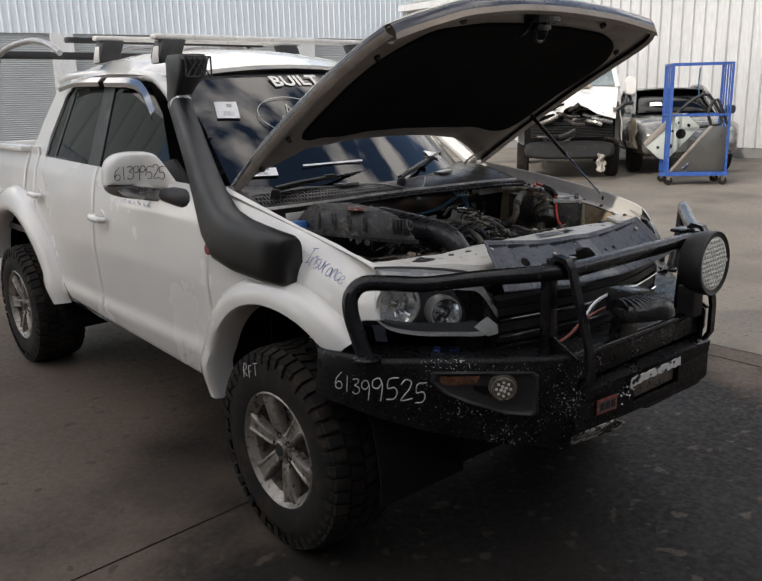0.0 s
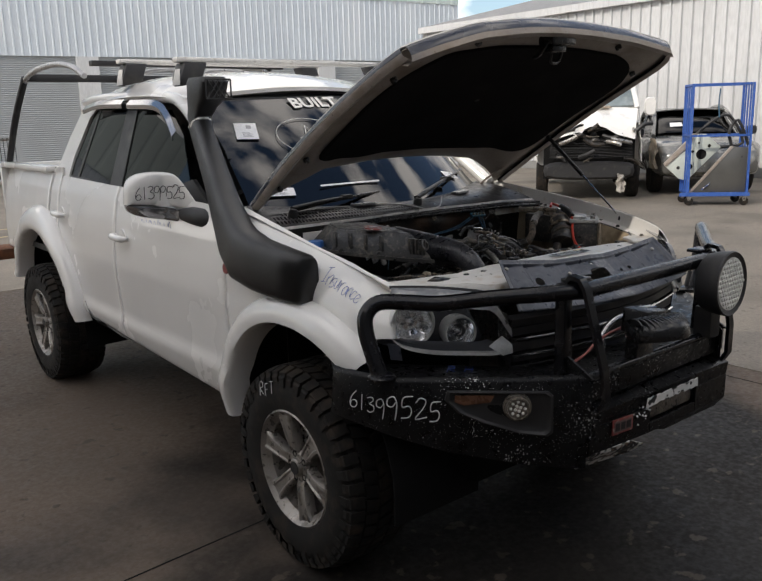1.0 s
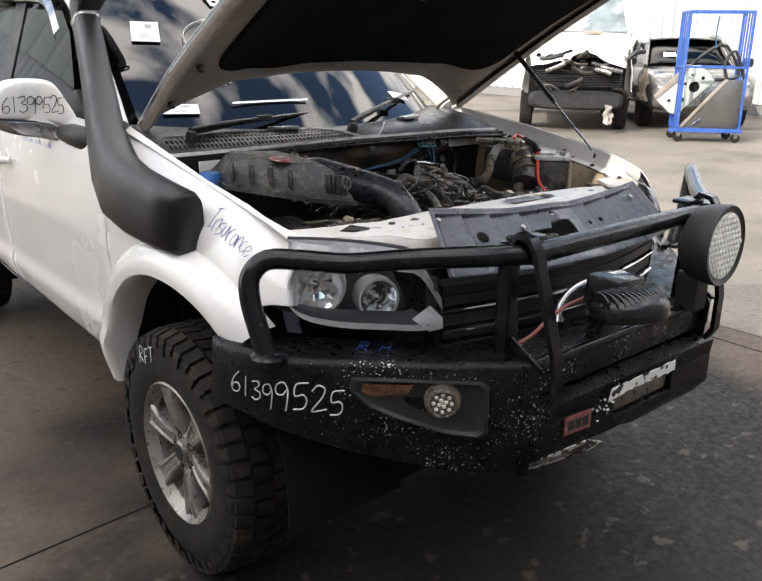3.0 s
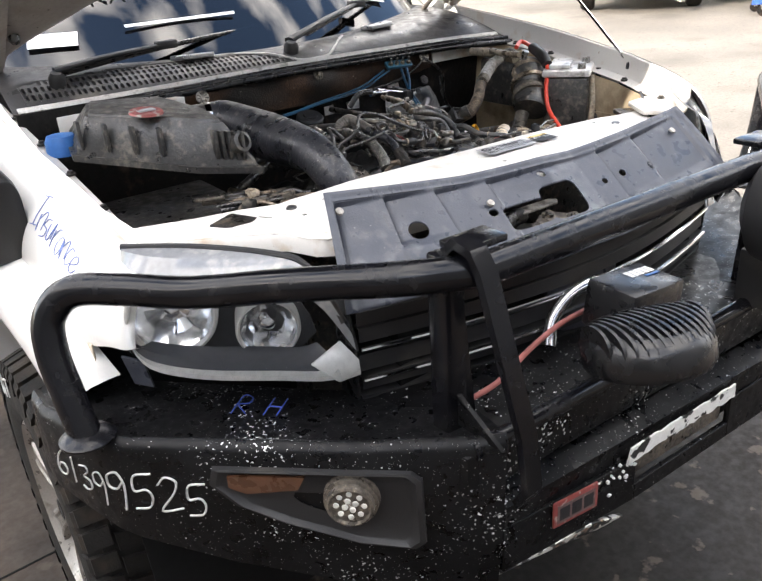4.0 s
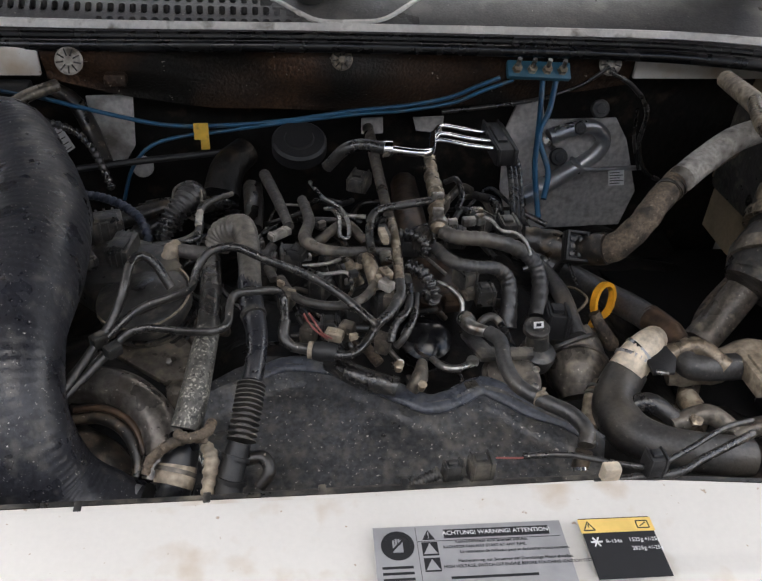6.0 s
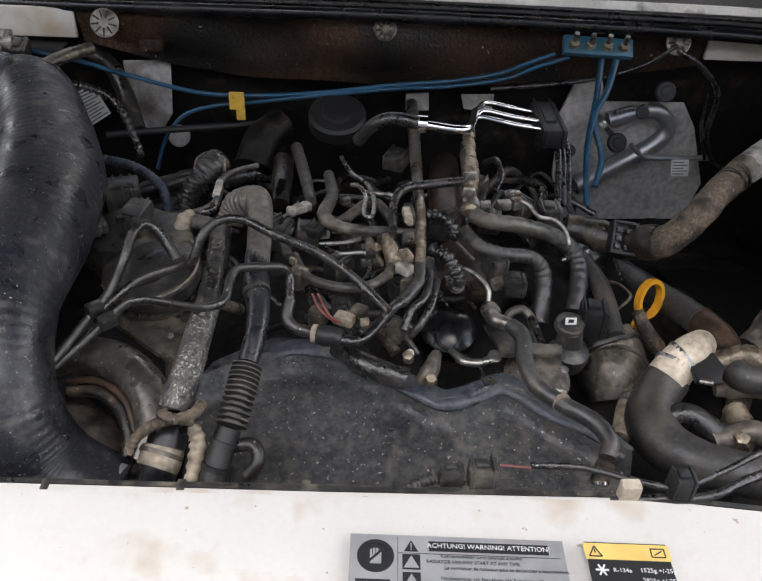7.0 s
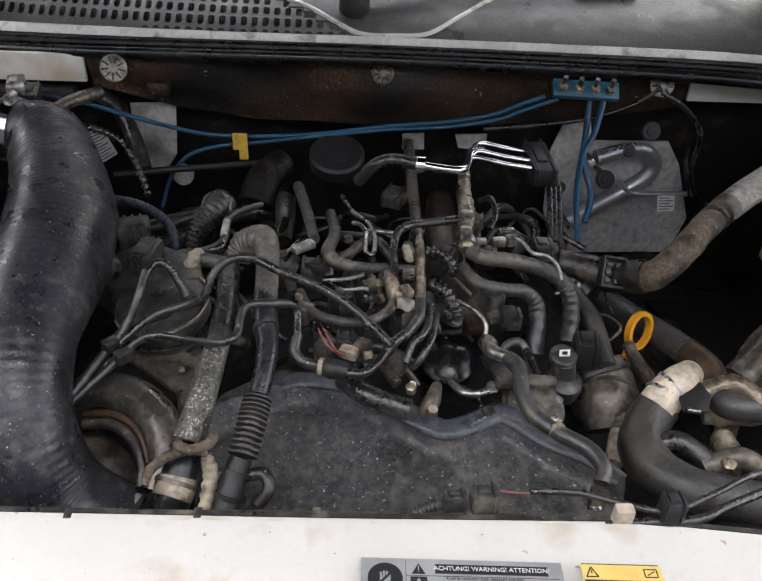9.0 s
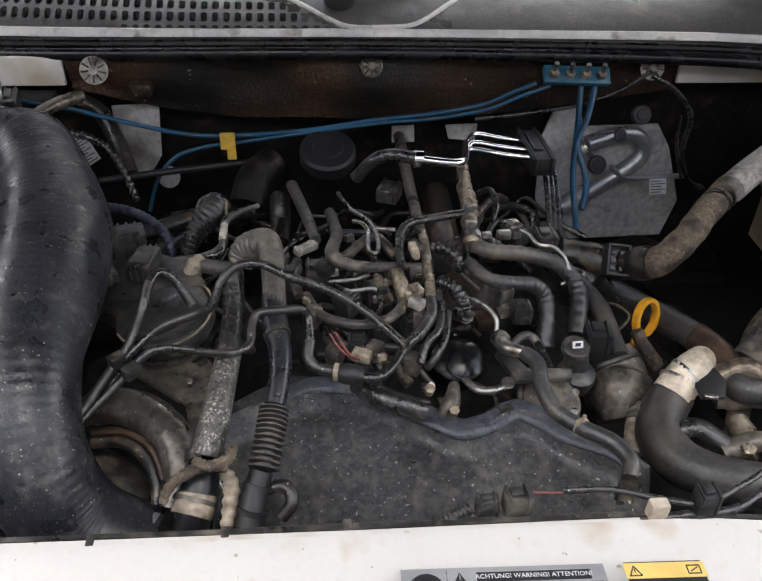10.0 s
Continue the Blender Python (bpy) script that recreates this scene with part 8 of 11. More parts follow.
hose("head_lug", CAST, [0.0060, 0.0077, 0.0052], [(0.077, -0.287, 1.120), (0.085, -0.281, 1.130), (0.093, -0.251, 1.120)])
lump("plug", PLASTIC_DUSTY, (0.034, -0.119, 1.131), (0.0110, 0.0105, 0.0100), 0.20, "", 0.0030)
lump("plug", PLASTIC_DUSTY, (0.005, -0.138, 1.131), (0.0105, 0.0101, 0.0100), -0.60, "", 0.0030)
lump("plug", PLASTIC_DUSTY, (0.065, -0.173, 1.131), (0.0105, 0.0094, 0.0100), 0.20, "", 0.0030)
lump("plug", PLASTIC_DUSTY, (0.109, -0.073, 1.139), (0.0115, 0.0121, 0.0100), -0.20, "", 0.0030)
lump("plug", PLASTIC_DUSTY, (0.164, -0.059, 1.139), (0.0120, 0.0126, 0.0100), -0.20, "", 0.0030)
lump("plug", PLASTIC_DUSTY, (0.202, -0.024, 1.137), (0.0125, 0.0134, 0.0100), 0.60, "", 0.0030)
lump("plug", PLASTIC_DUSTY, (-0.025, -0.108, 1.150), (0.0110, 0.0112, 0.0100), 0.00, "", 0.0030)
lump("plug", PLASTIC_DUSTY, (0.034, -0.170, 1.121), (0.0105, 0.0094, 0.0100), 0.20, "", 0.0030)
lump("plug", PLASTIC_DUSTY, (0.011, -0.193, 1.121), (0.0100, 0.0090, 0.0100), 0.00, "", 0.0030)
lump("plug", PLASTIC_DUSTY, (-0.050, -0.103, 1.140), (0.0110, 0.0109, 0.0100), -0.20, "", 0.0030)
lump("plug", PLASTIC_DUSTY, (0.161, -0.129, 1.131), (0.0110, 0.0107, 0.0100), 0.40, "", 0.0030)
lump("plug", PLASTIC_DUSTY, (0.179, -0.147, 1.121), (0.0110, 0.0104, 0.0100), 0.00, "", 0.0030)
lump("plug", PLASTIC_DUSTY, (0.076, 0.137, 1.107), (0.0140, 0.0165, 0.0100), -0.40, "", 0.0030)
lump("plug", PLASTIC_DUSTY, (-0.066, -0.075, 1.139), (0.0115, 0.0116, 0.0100), -0.60, "", 0.0030)
lump("plug", PLASTIC_DUSTY, (0.238, -0.021, 1.127), (0.0130, 0.0135, 0.0100), 0.00, "", 0.0030)
lump("metal_lug", CAST, (0.054, -0.106, 1.140), (0.0080, 0.0098, 0.0100), -0.50, "", 0.0030)
lump("metal_lug", CAST, (0.073, -0.179, 1.141), (0.0075, 0.0083, 0.0100), -0.50, "", 0.0030)
lump("metal_lug", CAST, (-0.031, -0.169, 1.141), (0.0075, 0.0086, 0.0100), -0.50, "", 0.0030)
lump("metal_lug", CAST, (-0.011, -0.201, 1.121), (0.0075, 0.0079, 0.0100), -0.50, "", 0.0030)
lump("metal_lug", CAST, (0.026, -0.206, 1.126), (0.0075, 0.0075, 0.0100), -0.50, "", 0.0030)
lump("metal_lug", CAST, (0.120, -0.079, 1.149), (0.0085, 0.0106, 0.0100), -0.50, "", 0.0030)
lump("metal_lug", CAST, (0.162, 0.019, 1.136), (0.0095, 0.0126, 0.0100), -0.50, "", 0.0030)
lump("metal_lug", CAST, (0.060, -0.219, 1.120), (0.0075, 0.0075, 0.0100), -0.50, "", 0.0030)
hose("red_cable", RED, [0.0061, 0.0061, 0.0061, 0.0061], [(0.579, -0.018, 1.262), (0.655, 0.034, 1.265), (0.604, -0.071, 1.254), (0.570, -0.149, 1.221), (0.519, -0.193, 1.171), (0.504, -0.220, 1.120), (0.482, -0.287, 1.080)], "red jumper cable")
hose("cable_sleeve", PLASTIC, [0.0154, 0.0163, 0.0144], [(0.611, -0.054, 1.259), (0.583, -0.117, 1.246), (0.568, -0.150, 1.226)])
hose("canister", PLASTIC_DUSTY, [0.0485, 0.0485, 0.0466, 0.0503, 0.0503, 0.0466], [(0.552, -0.090, 1.194), (0.546, -0.101, 1.185), (0.536, -0.118, 1.155), (0.517, -0.136, 1.145), (0.504, -0.153, 1.125), (0.495, -0.159, 1.115)], "dusty fuel filter canister", seg=24)
hose("canister_lid", RAIL, [0.0378, 0.0453, 0.0435], [(0.536, -0.104, 1.220), (0.541, -0.100, 1.209), (0.546, -0.099, 1.194)], seg=24)
hose("filter_pipe", CAST, [0.0202, 0.0202], [(0.512, -0.120, 1.121), (0.466, -0.144, 1.071), (0.435, -0.163, 1.051)], "dusty pipe")
hose("top_pipe", TAN, [0.0124, 0.0145, 0.0134], [(0.589, 0.182, 1.234), (0.577, 0.067, 1.238), (0.558, -0.039, 1.233)], "dusty filter pipe")
hose("low_pipe", TAN, [0.0159, 0.0177, 0.0194, 0.0159], [(0.385, -0.197, 1.041), (0.426, -0.204, 1.050), (0.489, -0.199, 1.061), (0.517, -0.254, 1.060)], ribs=0.0010, pitch=4, steps=6)
lump("low_joint", TAN, (0.465, -0.236, 1.070), (0.0159, 0.0273, 0.0110), 0.00, "dusty valve", 0.0030)
hose("tray_pipe", TAN, [0.0115, 0.0115], [(0.597, -0.229, 1.060), (0.730, -0.248, 1.060)])
hose("side_hose", RUBBER, [0.0078, 0.0078], [(0.725, -0.202, 1.200), (0.719, -0.204, 1.120), (0.664, -0.247, 1.070)])
hose("dusty_pipe", CAST, 0.0081, [(-0.485, -0.118, 1.080), (-0.407, -0.192, 1.091), (-0.299, -0.192, 1.081)])
hose("dusty_pipe", RUBBER, 0.0084, [(-0.482, -0.207, 1.081), (-0.391, -0.248, 1.090), (-0.292, -0.237, 1.080)])
hose("dusty_pipe", CAST, 0.0070, [(-0.469, -0.264, 1.080), (-0.444, -0.240, 1.090), (-0.403, -0.224, 1.081)])
hose("dusty_pipe", TAPE, 0.0080, [(-0.401, -0.085, 1.079), (-0.389, -0.207, 1.091), (-0.347, -0.287, 1.080)])
hose("dusty_pipe", RUBBER, 0.0091, [(-0.488, -0.075, 1.079), (-0.425, -0.162, 1.091), (-0.369, -0.149, 1.081)])
hose("dusty_pipe", CAST, 0.0067, [(-0.367, -0.225, 1.081), (-0.358, -0.300, 1.090), (-0.346, -0.313, 1.080)])
disc("pipe_joint", TAN, (-0.404, -0.203, 1.096), 0.0143, "bolt", "", (0, -0.35, 0.94))
hose("clip_wire", METAL, 0.0021, [(0.191, -0.067, 1.169), (0.201, -0.070, 1.165), (0.209, -0.082, 1.160), (0.226, -0.080, 1.155), (0.236, -0.089, 1.150), (0.240, -0.103, 1.140)])
hose("clip_wire", RUBBER, 0.0035, [(0.171, 0.044, 1.154), (0.181, 0.029, 1.165), (0.184, 0.006, 1.156), (0.176, -0.010, 1.147)])
disc("head_cover", OIL_BROWN, (0.133, -0.094, 1.105), 0.0330, "dome", "oil-stained brown head casting", (0, -0.5, 0.86))
hose("head_cover", OIL_BROWN, [0.0183, 0.0208, 0.0183], [(0.139, 0.148, 1.096), (0.130, 0.048, 1.104), (0.130, -0.003, 1.101)])
hose("spring_lead", RUBBER, 0.0052, [(0.094, -0.074, 1.154), (0.111, -0.083, 1.158), (0.121, -0.102, 1.155), (0.118, -0.105, 1.145)], ribs=0.0012, pitch=4, steps=12)
hose("spring_lead", RUBBER, 0.0064, [(0.095, -0.129, 1.151), (0.111, -0.140, 1.146), (0.120, -0.162, 1.136), (0.118, -0.160, 1.126)], ribs=0.0014, pitch=4, steps=14)
lump("rail_bracket", PLASTIC_DUSTY, (0.075, -0.099, 1.170), (0.0045, 0.0124, 0.0060), 0.10, "", 0.0030)
lump("rail_bracket", TAN, (0.072, -0.109, 1.175), (0.0040, 0.0102, 0.0040), 0.10, "", 0.0030)
lump("rail_lug", METAL, (0.073, -0.128, 1.159), (0.0060, 0.0079, 0.0050), 0.00, "", 0.0030)
lump("rail_lug", RAIL, (0.069, -0.157, 1.159), (0.0055, 0.0075, 0.0050), 0.40, "", 0.0030)
lump("rail_lug", TAPE_PALE, (0.067, -0.177, 1.159), (0.0055, 0.0075, 0.0050), 0.80, "", 0.0030)
lump("rail_lug", CAST, (0.052, -0.129, 1.159), (0.0055, 0.0079, 0.0050), 1.20, "", 0.0030)
hose("injector", RAIL, [0.0068, 0.0077, 0.0063], [(0.053, -0.128, 1.161), (0.056, -0.146, 1.156), (0.060, -0.160, 1.141)], "tan filmed injector")
hose("injector", RAIL, [0.0060, 0.0070, 0.0060], [(0.034, -0.098, 1.140), (0.040, -0.129, 1.141), (0.046, -0.135, 1.131)])
hose("red_wire", PINK, 0.0010, [(-0.016, -0.208, 1.151), (-0.010, -0.222, 1.148), (-0.002, -0.225, 1.140), (0.006, -0.221, 1.130)], "thin red wire")
hose("red_wire", PINK, 0.0010, [(-0.011, -0.207, 1.151), (-0.005, -0.221, 1.148), (0.001, -0.225, 1.140), (0.010, -0.221, 1.130)], "thin red wire")
hose("pump_lead", RUBBER, 0.0028, [(-0.023, -0.164, 1.126), (-0.015, -0.187, 1.121), (0.001, -0.181, 1.116), (0.016, -0.205, 1.101)])
hose("pump_lead", RUBBER, 0.0024, [(-0.018, -0.167, 1.126), (-0.009, -0.192, 1.125), (0.006, -0.186, 1.116), (0.019, -0.205, 1.101)])
hose("pump_lead", RUBBER, 0.0033, [(-0.014, -0.170, 1.126), (-0.004, -0.196, 1.129), (0.011, -0.193, 1.116), (0.022, -0.205, 1.101)])
hose("pump_lead", RUBBER, 0.0028, [(-0.010, -0.172, 1.126), (0.002, -0.186, 1.121), (0.016, -0.199, 1.116), (0.025, -0.204, 1.101)])
hose("pump_lead", RUBBER, 0.0023, [(-0.006, -0.175, 1.126), (0.008, -0.191, 1.125), (0.020, -0.205, 1.116), (0.027, -0.204, 1.101)])
hose("pump_lead", RUBBER, 0.0033, [(-0.002, -0.178, 1.126), (0.013, -0.196, 1.129), (0.024, -0.211, 1.116), (0.029, -0.204, 1.101)])
hose("pump_lead", RUBBER, 0.0028, [(0.003, -0.181, 1.126), (0.018, -0.186, 1.121), (0.029, -0.217, 1.116), (0.032, -0.204, 1.101)])
lump("left_joint", METAL, (-0.413, 0.207, 1.216), (0.0111, 0.0240, 0.0100), 0.30, "", 0.0030)
lump("left_joint", GRIME, (-0.392, 0.201, 1.206), (0.0091, 0.0245, 0.0120), 0.20, "", 0.0030)
disc("left_nut", METAL, (-0.409, 0.183, 1.208), 0.0108, "bolt", "", (0, -0.35, 0.94))
hose("lower_pipe", RAIL, [0.0114, 0.0125, 0.0114], [(0.383, -0.245, 1.050), (0.382, -0.273, 1.050), (0.367, -0.293, 1.050)])
disc("lower_nut", RAIL, (0.362, -0.298, 1.070), 0.0099, "bolt", "", (0, -0.35, 0.94))
hose("canister_band", RAIL, [0.0529, 0.0529], [(0.543, -0.104, 1.177), (0.538, -0.112, 1.169)], "tan canister band", seg=24)
hose("canister_band", CAST, [0.0533, 0.0533], [(0.517, -0.137, 1.147), (0.509, -0.149, 1.139)], seg=24)
disc("canister_port", METAL, (0.536, -0.096, 1.258), 0.0151, "bolt", "", (0, -0.35, 0.94))
hose("canister_port", RAIL, [0.0088, 0.0098], [(0.517, -0.093, 1.255), (0.526, -0.021, 1.252), (0.566, 0.070, 1.247)])
hose("low_tangle", RAIL, [0.0103, 0.0112, 0.0095], [(0.367, -0.205, 1.071), (0.406, -0.201, 1.081), (0.432, -0.227, 1.072)])
hose("low_tangle", CAST, [0.0097, 0.0105, 0.0089], [(0.342, -0.293, 1.060), (0.379, -0.291, 1.070), (0.406, -0.313, 1.060)])
hose("low_tangle", TAPE, [0.0111, 0.0120, 0.0102], [(0.526, -0.201, 1.070), (0.568, -0.197, 1.081), (0.594, -0.224, 1.072)])
hose("low_tangle", RUBBER, [0.0106, 0.0115, 0.0097], [(0.507, -0.279, 1.060), (0.546, -0.276, 1.070), (0.572, -0.300, 1.061)])
hose("low_tangle", CAST, [0.0098, 0.0107, 0.0090], [(0.397, -0.312, 1.059), (0.432, -0.311, 1.069), (0.460, -0.333, 1.058)])
hose("low_tangle", RUBBER, [0.0096, 0.0104, 0.0088], [(0.290, -0.272, 1.060), (0.325, -0.270, 1.070), (0.351, -0.293, 1.062)])
hose("loom", CAST, [0.0052, 0.0060, 0.0052], [(-0.502, -0.119, 1.088), (-0.467, -0.177, 1.099), (-0.443, -0.140, 1.091), (-0.427, -0.184, 1.081)])
hose("loom", RUBBER, [0.0049, 0.0056, 0.0049], [(-0.485, -0.200, 1.089), (-0.453, -0.234, 1.098), (-0.432, -0.240, 1.090), (-0.416, -0.240, 1.080)])
hose("loom", TAPE, [0.0050, 0.0057, 0.0050], [(-0.473, -0.205, 1.089), (-0.441, -0.221, 1.099), (-0.418, -0.212, 1.091), (-0.402, -0.227, 1.081)])
hose("loom", RUBBER, [0.0051, 0.0058, 0.0051], [(-0.461, -0.166, 1.089), (-0.428, -0.208, 1.099), (-0.404, -0.183, 1.091), (-0.390, -0.214, 1.081)])
hose("loom", RAIL, [0.0048, 0.0055, 0.0048], [(-0.447, -0.242, 1.088), (-0.417, -0.264, 1.098), (-0.396, -0.278, 1.090), (-0.379, -0.269, 1.080)])
hose("loom", CAST, [0.0049, 0.0056, 0.0049], [(-0.436, -0.206, 1.089), (-0.404, -0.251, 1.098), (-0.382, -0.252, 1.090), (-0.366, -0.257, 1.080)])
hose("loom", RUBBER, [0.0049, 0.0056, 0.0049], [(-0.423, -0.210, 1.089), (-0.392, -0.239, 1.098), (-0.368, -0.223, 1.091), (-0.352, -0.245, 1.080)])
hose("loom", TAPE, [0.0050, 0.0057, 0.0050], [(-0.409, -0.172, 1.089), (-0.378, -0.225, 1.099), (-0.353, -0.194, 1.091), (-0.338, -0.232, 1.080)])
hose("loom", RUBBER, [0.0047, 0.0054, 0.0047], [(-0.399, -0.248, 1.088), (-0.369, -0.279, 1.098), (-0.347, -0.289, 1.090), (-0.330, -0.286, 1.080)])
hose("loom", RAIL, [0.0048, 0.0054, 0.0048], [(-0.387, -0.253, 1.088), (-0.355, -0.267, 1.098), (-0.331, -0.264, 1.090), (-0.315, -0.275, 1.080)])
hose("loom", CAST, [0.0048, 0.0055, 0.0048], [(-0.372, -0.217, 1.089), (-0.342, -0.255, 1.098), (-0.316, -0.235, 1.090), (-0.301, -0.263, 1.080)])
hose("loom", RUBBER, [0.0048, 0.0055, 0.0048], [(-0.359, -0.222, 1.089), (-0.327, -0.242, 1.098), (-0.306, -0.263, 1.090), (-0.287, -0.250, 1.080)])
hose("loom", TAPE, [0.0047, 0.0053, 0.0047], [(-0.348, -0.254, 1.088), (-0.319, -0.296, 1.098), (-0.298, -0.301, 1.090), (-0.281, -0.303, 1.080)])
hose("loom", RUBBER, [0.0047, 0.0054, 0.0047], [(-0.336, -0.260, 1.088), (-0.306, -0.284, 1.098), (-0.281, -0.275, 1.090), (-0.265, -0.292, 1.080)])
lump("loom_plug", TAN, (-0.405, -0.208, 1.101), (0.0119, 0.0135, 0.0090), 0.00, "", 0.0030)
lump("loom_plug", PLASTIC_DUSTY, (-0.442, -0.266, 1.100), (0.0114, 0.0120, 0.0090), 0.50, "", 0.0030)
lump("loom_plug", CAST, (-0.356, -0.281, 1.100), (0.0114, 0.0121, 0.0090), 1.00, "", 0.0030)
lump("loom_plug", RAIL, (-0.387, -0.326, 1.100), (0.0108, 0.0109, 0.0090), 1.50, "", 0.0030)
hose("intake_hose", HOSE_BIG, [0.0334, 0.0448, 0.0482, 0.0560, 0.0525, 0.0440, 0.0417, 0.0419, 0.0400], [(-0.367, 0.065, 1.219), (-0.333, 0.057, 1.212), (-0.306, 0.006, 1.199), (-0.283, -0.068, 1.181), (-0.272, -0.156, 1.175), (-0.266, -0.247, 1.168), (-0.256, -0.309, 1.127), (-0.232, -0.331, 1.066), (-0.180, -0.345, 1.035)], "wide black ribbed intake hose", ribs=0.00012, pitch=4, steps=40, seg=32)
hose("coolant_hose", RUBBER, [0.0105, 0.0104, 0.0106], [(-0.105, -0.130, 1.165), (-0.102, -0.183, 1.163), (-0.103, -0.240, 1.157)], "black rubber coolant hose", ribs=0.00015, pitch=4, steps=14, seg=16)
hose("mottled_pipe", MOTTLED, [0.0106, 0.0116, 0.0126, 0.0132], [(-0.103, -0.235, 1.158), (-0.108, -0.264, 1.147), (-0.114, -0.293, 1.132), (-0.121, -0.314, 1.115)], "mottled grey coolant pipe", steps=8, seg=18)
hose("elbow_hose", DUST_PALE, [0.0133, 0.0152, 0.0150], [(-0.100, -0.100, 1.158), (-0.093, -0.096, 1.172), (-0.078, -0.102, 1.183)], "ribbed rubber elbow", ribs=0.0005, pitch=4, steps=14, seg=18)
hose("elbow_hose", DUST_PALE, [0.0146, 0.0145, 0.0119, 0.0110, 0.0107], [(-0.082, -0.102, 1.181), (-0.074, -0.104, 1.184), (-0.068, -0.123, 1.182), (-0.066, -0.159, 1.175), (-0.065, -0.189, 1.168)], "dusty rubber elbow", steps=8, seg=18)
hose("drop_hose", HOSE_BIG, [0.0113, 0.0114, 0.0098, 0.0092, 0.0090], [(-0.066, -0.176, 1.170), (-0.064, -0.212, 1.163), (-0.060, -0.238, 1.156), (-0.061, -0.263, 1.147), (-0.065, -0.283, 1.137)], "black rubber hose", steps=8, seg=18)
hose("drop_band", DUSTY_HOSE, [0.0121, 0.0121], [(-0.063, -0.219, 1.163), (-0.062, -0.223, 1.162)], seg=18)
hose("drop_band", RUBBER, [0.0120, 0.0119], [(-0.065, -0.196, 1.167), (-0.064, -0.203, 1.166)], seg=18)
hose("bellows_hose", DUSTY_HOSE, [0.0098, 0.0101, 0.0099], [(-0.065, -0.285, 1.138), (-0.069, -0.306, 1.127), (-0.075, -0.330, 1.112)], "corrugated breather hose", ribs=0.0028, pitch=4, steps=24, seg=18)
hose("sleeve", PLASTIC, [0.0095, 0.0106, 0.0117], [(-0.076, -0.330, 1.111), (-0.082, -0.344, 1.098), (-0.087, -0.362, 1.082)], "black hose connector", seg=18)
hose("sleeve_band", PLASTIC, [0.0122, 0.0122], [(-0.079, -0.339, 1.105), (-0.080, -0.341, 1.103)], seg=18)
hose("sleeve_band", PLASTIC, [0.0129, 0.0129], [(-0.083, -0.352, 1.093), (-0.084, -0.354, 1.090)], seg=18)
hose("sleeve_loop", GRIME, [0.0047, 0.0059, 0.0059, 0.0051], [(-0.074, -0.339, 1.098), (-0.058, -0.339, 1.102), (-0.052, -0.350, 1.096), (-0.061, -0.358, 1.086)], steps=6)
hose("fuel_line", RUBBER, [0.0037, 0.0039, 0.0041, 0.0042, 0.0044, 0.0046, 0.0048, 0.0050], [(-0.230, -0.282, 1.125), (-0.211, -0.247, 1.138), (-0.190, -0.212, 1.155), (-0.180, -0.195, 1.175), (-0.175, -0.173, 1.188), (-0.167, -0.159, 1.190), (-0.154, -0.161, 1.182), (-0.140, -0.173, 1.162)], "black breather line")
hose("fuel_line", RUBBER, 0.0040, [(-0.232, -0.270, 1.122), (-0.203, -0.229, 1.138), (-0.169, -0.198, 1.155), (-0.133, -0.198, 1.170), (-0.118, -0.205, 1.184), (-0.111, -0.198, 1.200), (-0.101, -0.189, 1.210), (-0.087, -0.184, 1.213), (-0.072, -0.184, 1.211), (-0.050, -0.194, 1.205), (-0.015, -0.191, 1.186), (0.011, -0.198, 1.172), (0.032, -0.212, 1.161), (0.051, -0.234, 1.154)], "long black fuel line")
hose("fuel_line", RUBBER, [0.0036, 0.0037, 0.0038, 0.0037, 0.0036, 0.0035, 0.0036, 0.0036, 0.0037, 0.0037, 0.0038, 0.0039, 0.0039], [(-0.228, -0.273, 1.118), (-0.195, -0.240, 1.136), (-0.175, -0.226, 1.150), (-0.154, -0.228, 1.157), (-0.121, -0.246, 1.166), (-0.098, -0.263, 1.178), (-0.084, -0.258, 1.182), (-0.082, -0.236, 1.186), (-0.077, -0.226, 1.190), (-0.060, -0.225, 1.192), (-0.041, -0.212, 1.182), (-0.035, -0.211, 1.172), (-0.034, -0.229, 1.160)], "black fuel line")
hose("fuel_line", RUBBER, [0.0052, 0.0051, 0.0051, 0.0051], [(-0.034, -0.228, 1.160), (-0.036, -0.241, 1.152), (-0.029, -0.248, 1.146), (-0.013, -0.250, 1.142)])
hose("fuel_line", RUBBER, 0.0031, [(-0.231, -0.271, 1.112), (-0.207, -0.239, 1.128), (-0.188, -0.201, 1.142), (-0.155, -0.184, 1.150)])
lump("line_clip", PLASTIC_DUSTY, (-0.200, -0.230, 1.148), (0.0073, 0.0053, 0.0060), 0.75, "", 0.0030)
lump("line_clip", PLASTIC_DUSTY, (-0.186, -0.243, 1.146), (0.0076, 0.0053, 0.0060), 0.75, "", 0.0030)
hose("ring_clamp", TAN, [0.0081, 0.0081], [(-0.014, -0.251, 1.143), (-0.010, -0.252, 1.143)], "dusty tan ring clamp", seg=16)
hose("valve", PLASTIC, [0.0081, 0.0093, 0.0085, 0.0077], [(-0.009, -0.251, 1.142), (-0.003, -0.253, 1.142), (0.004, -0.253, 1.141), (0.011, -0.255, 1.140)], "black check valve", seg=16)
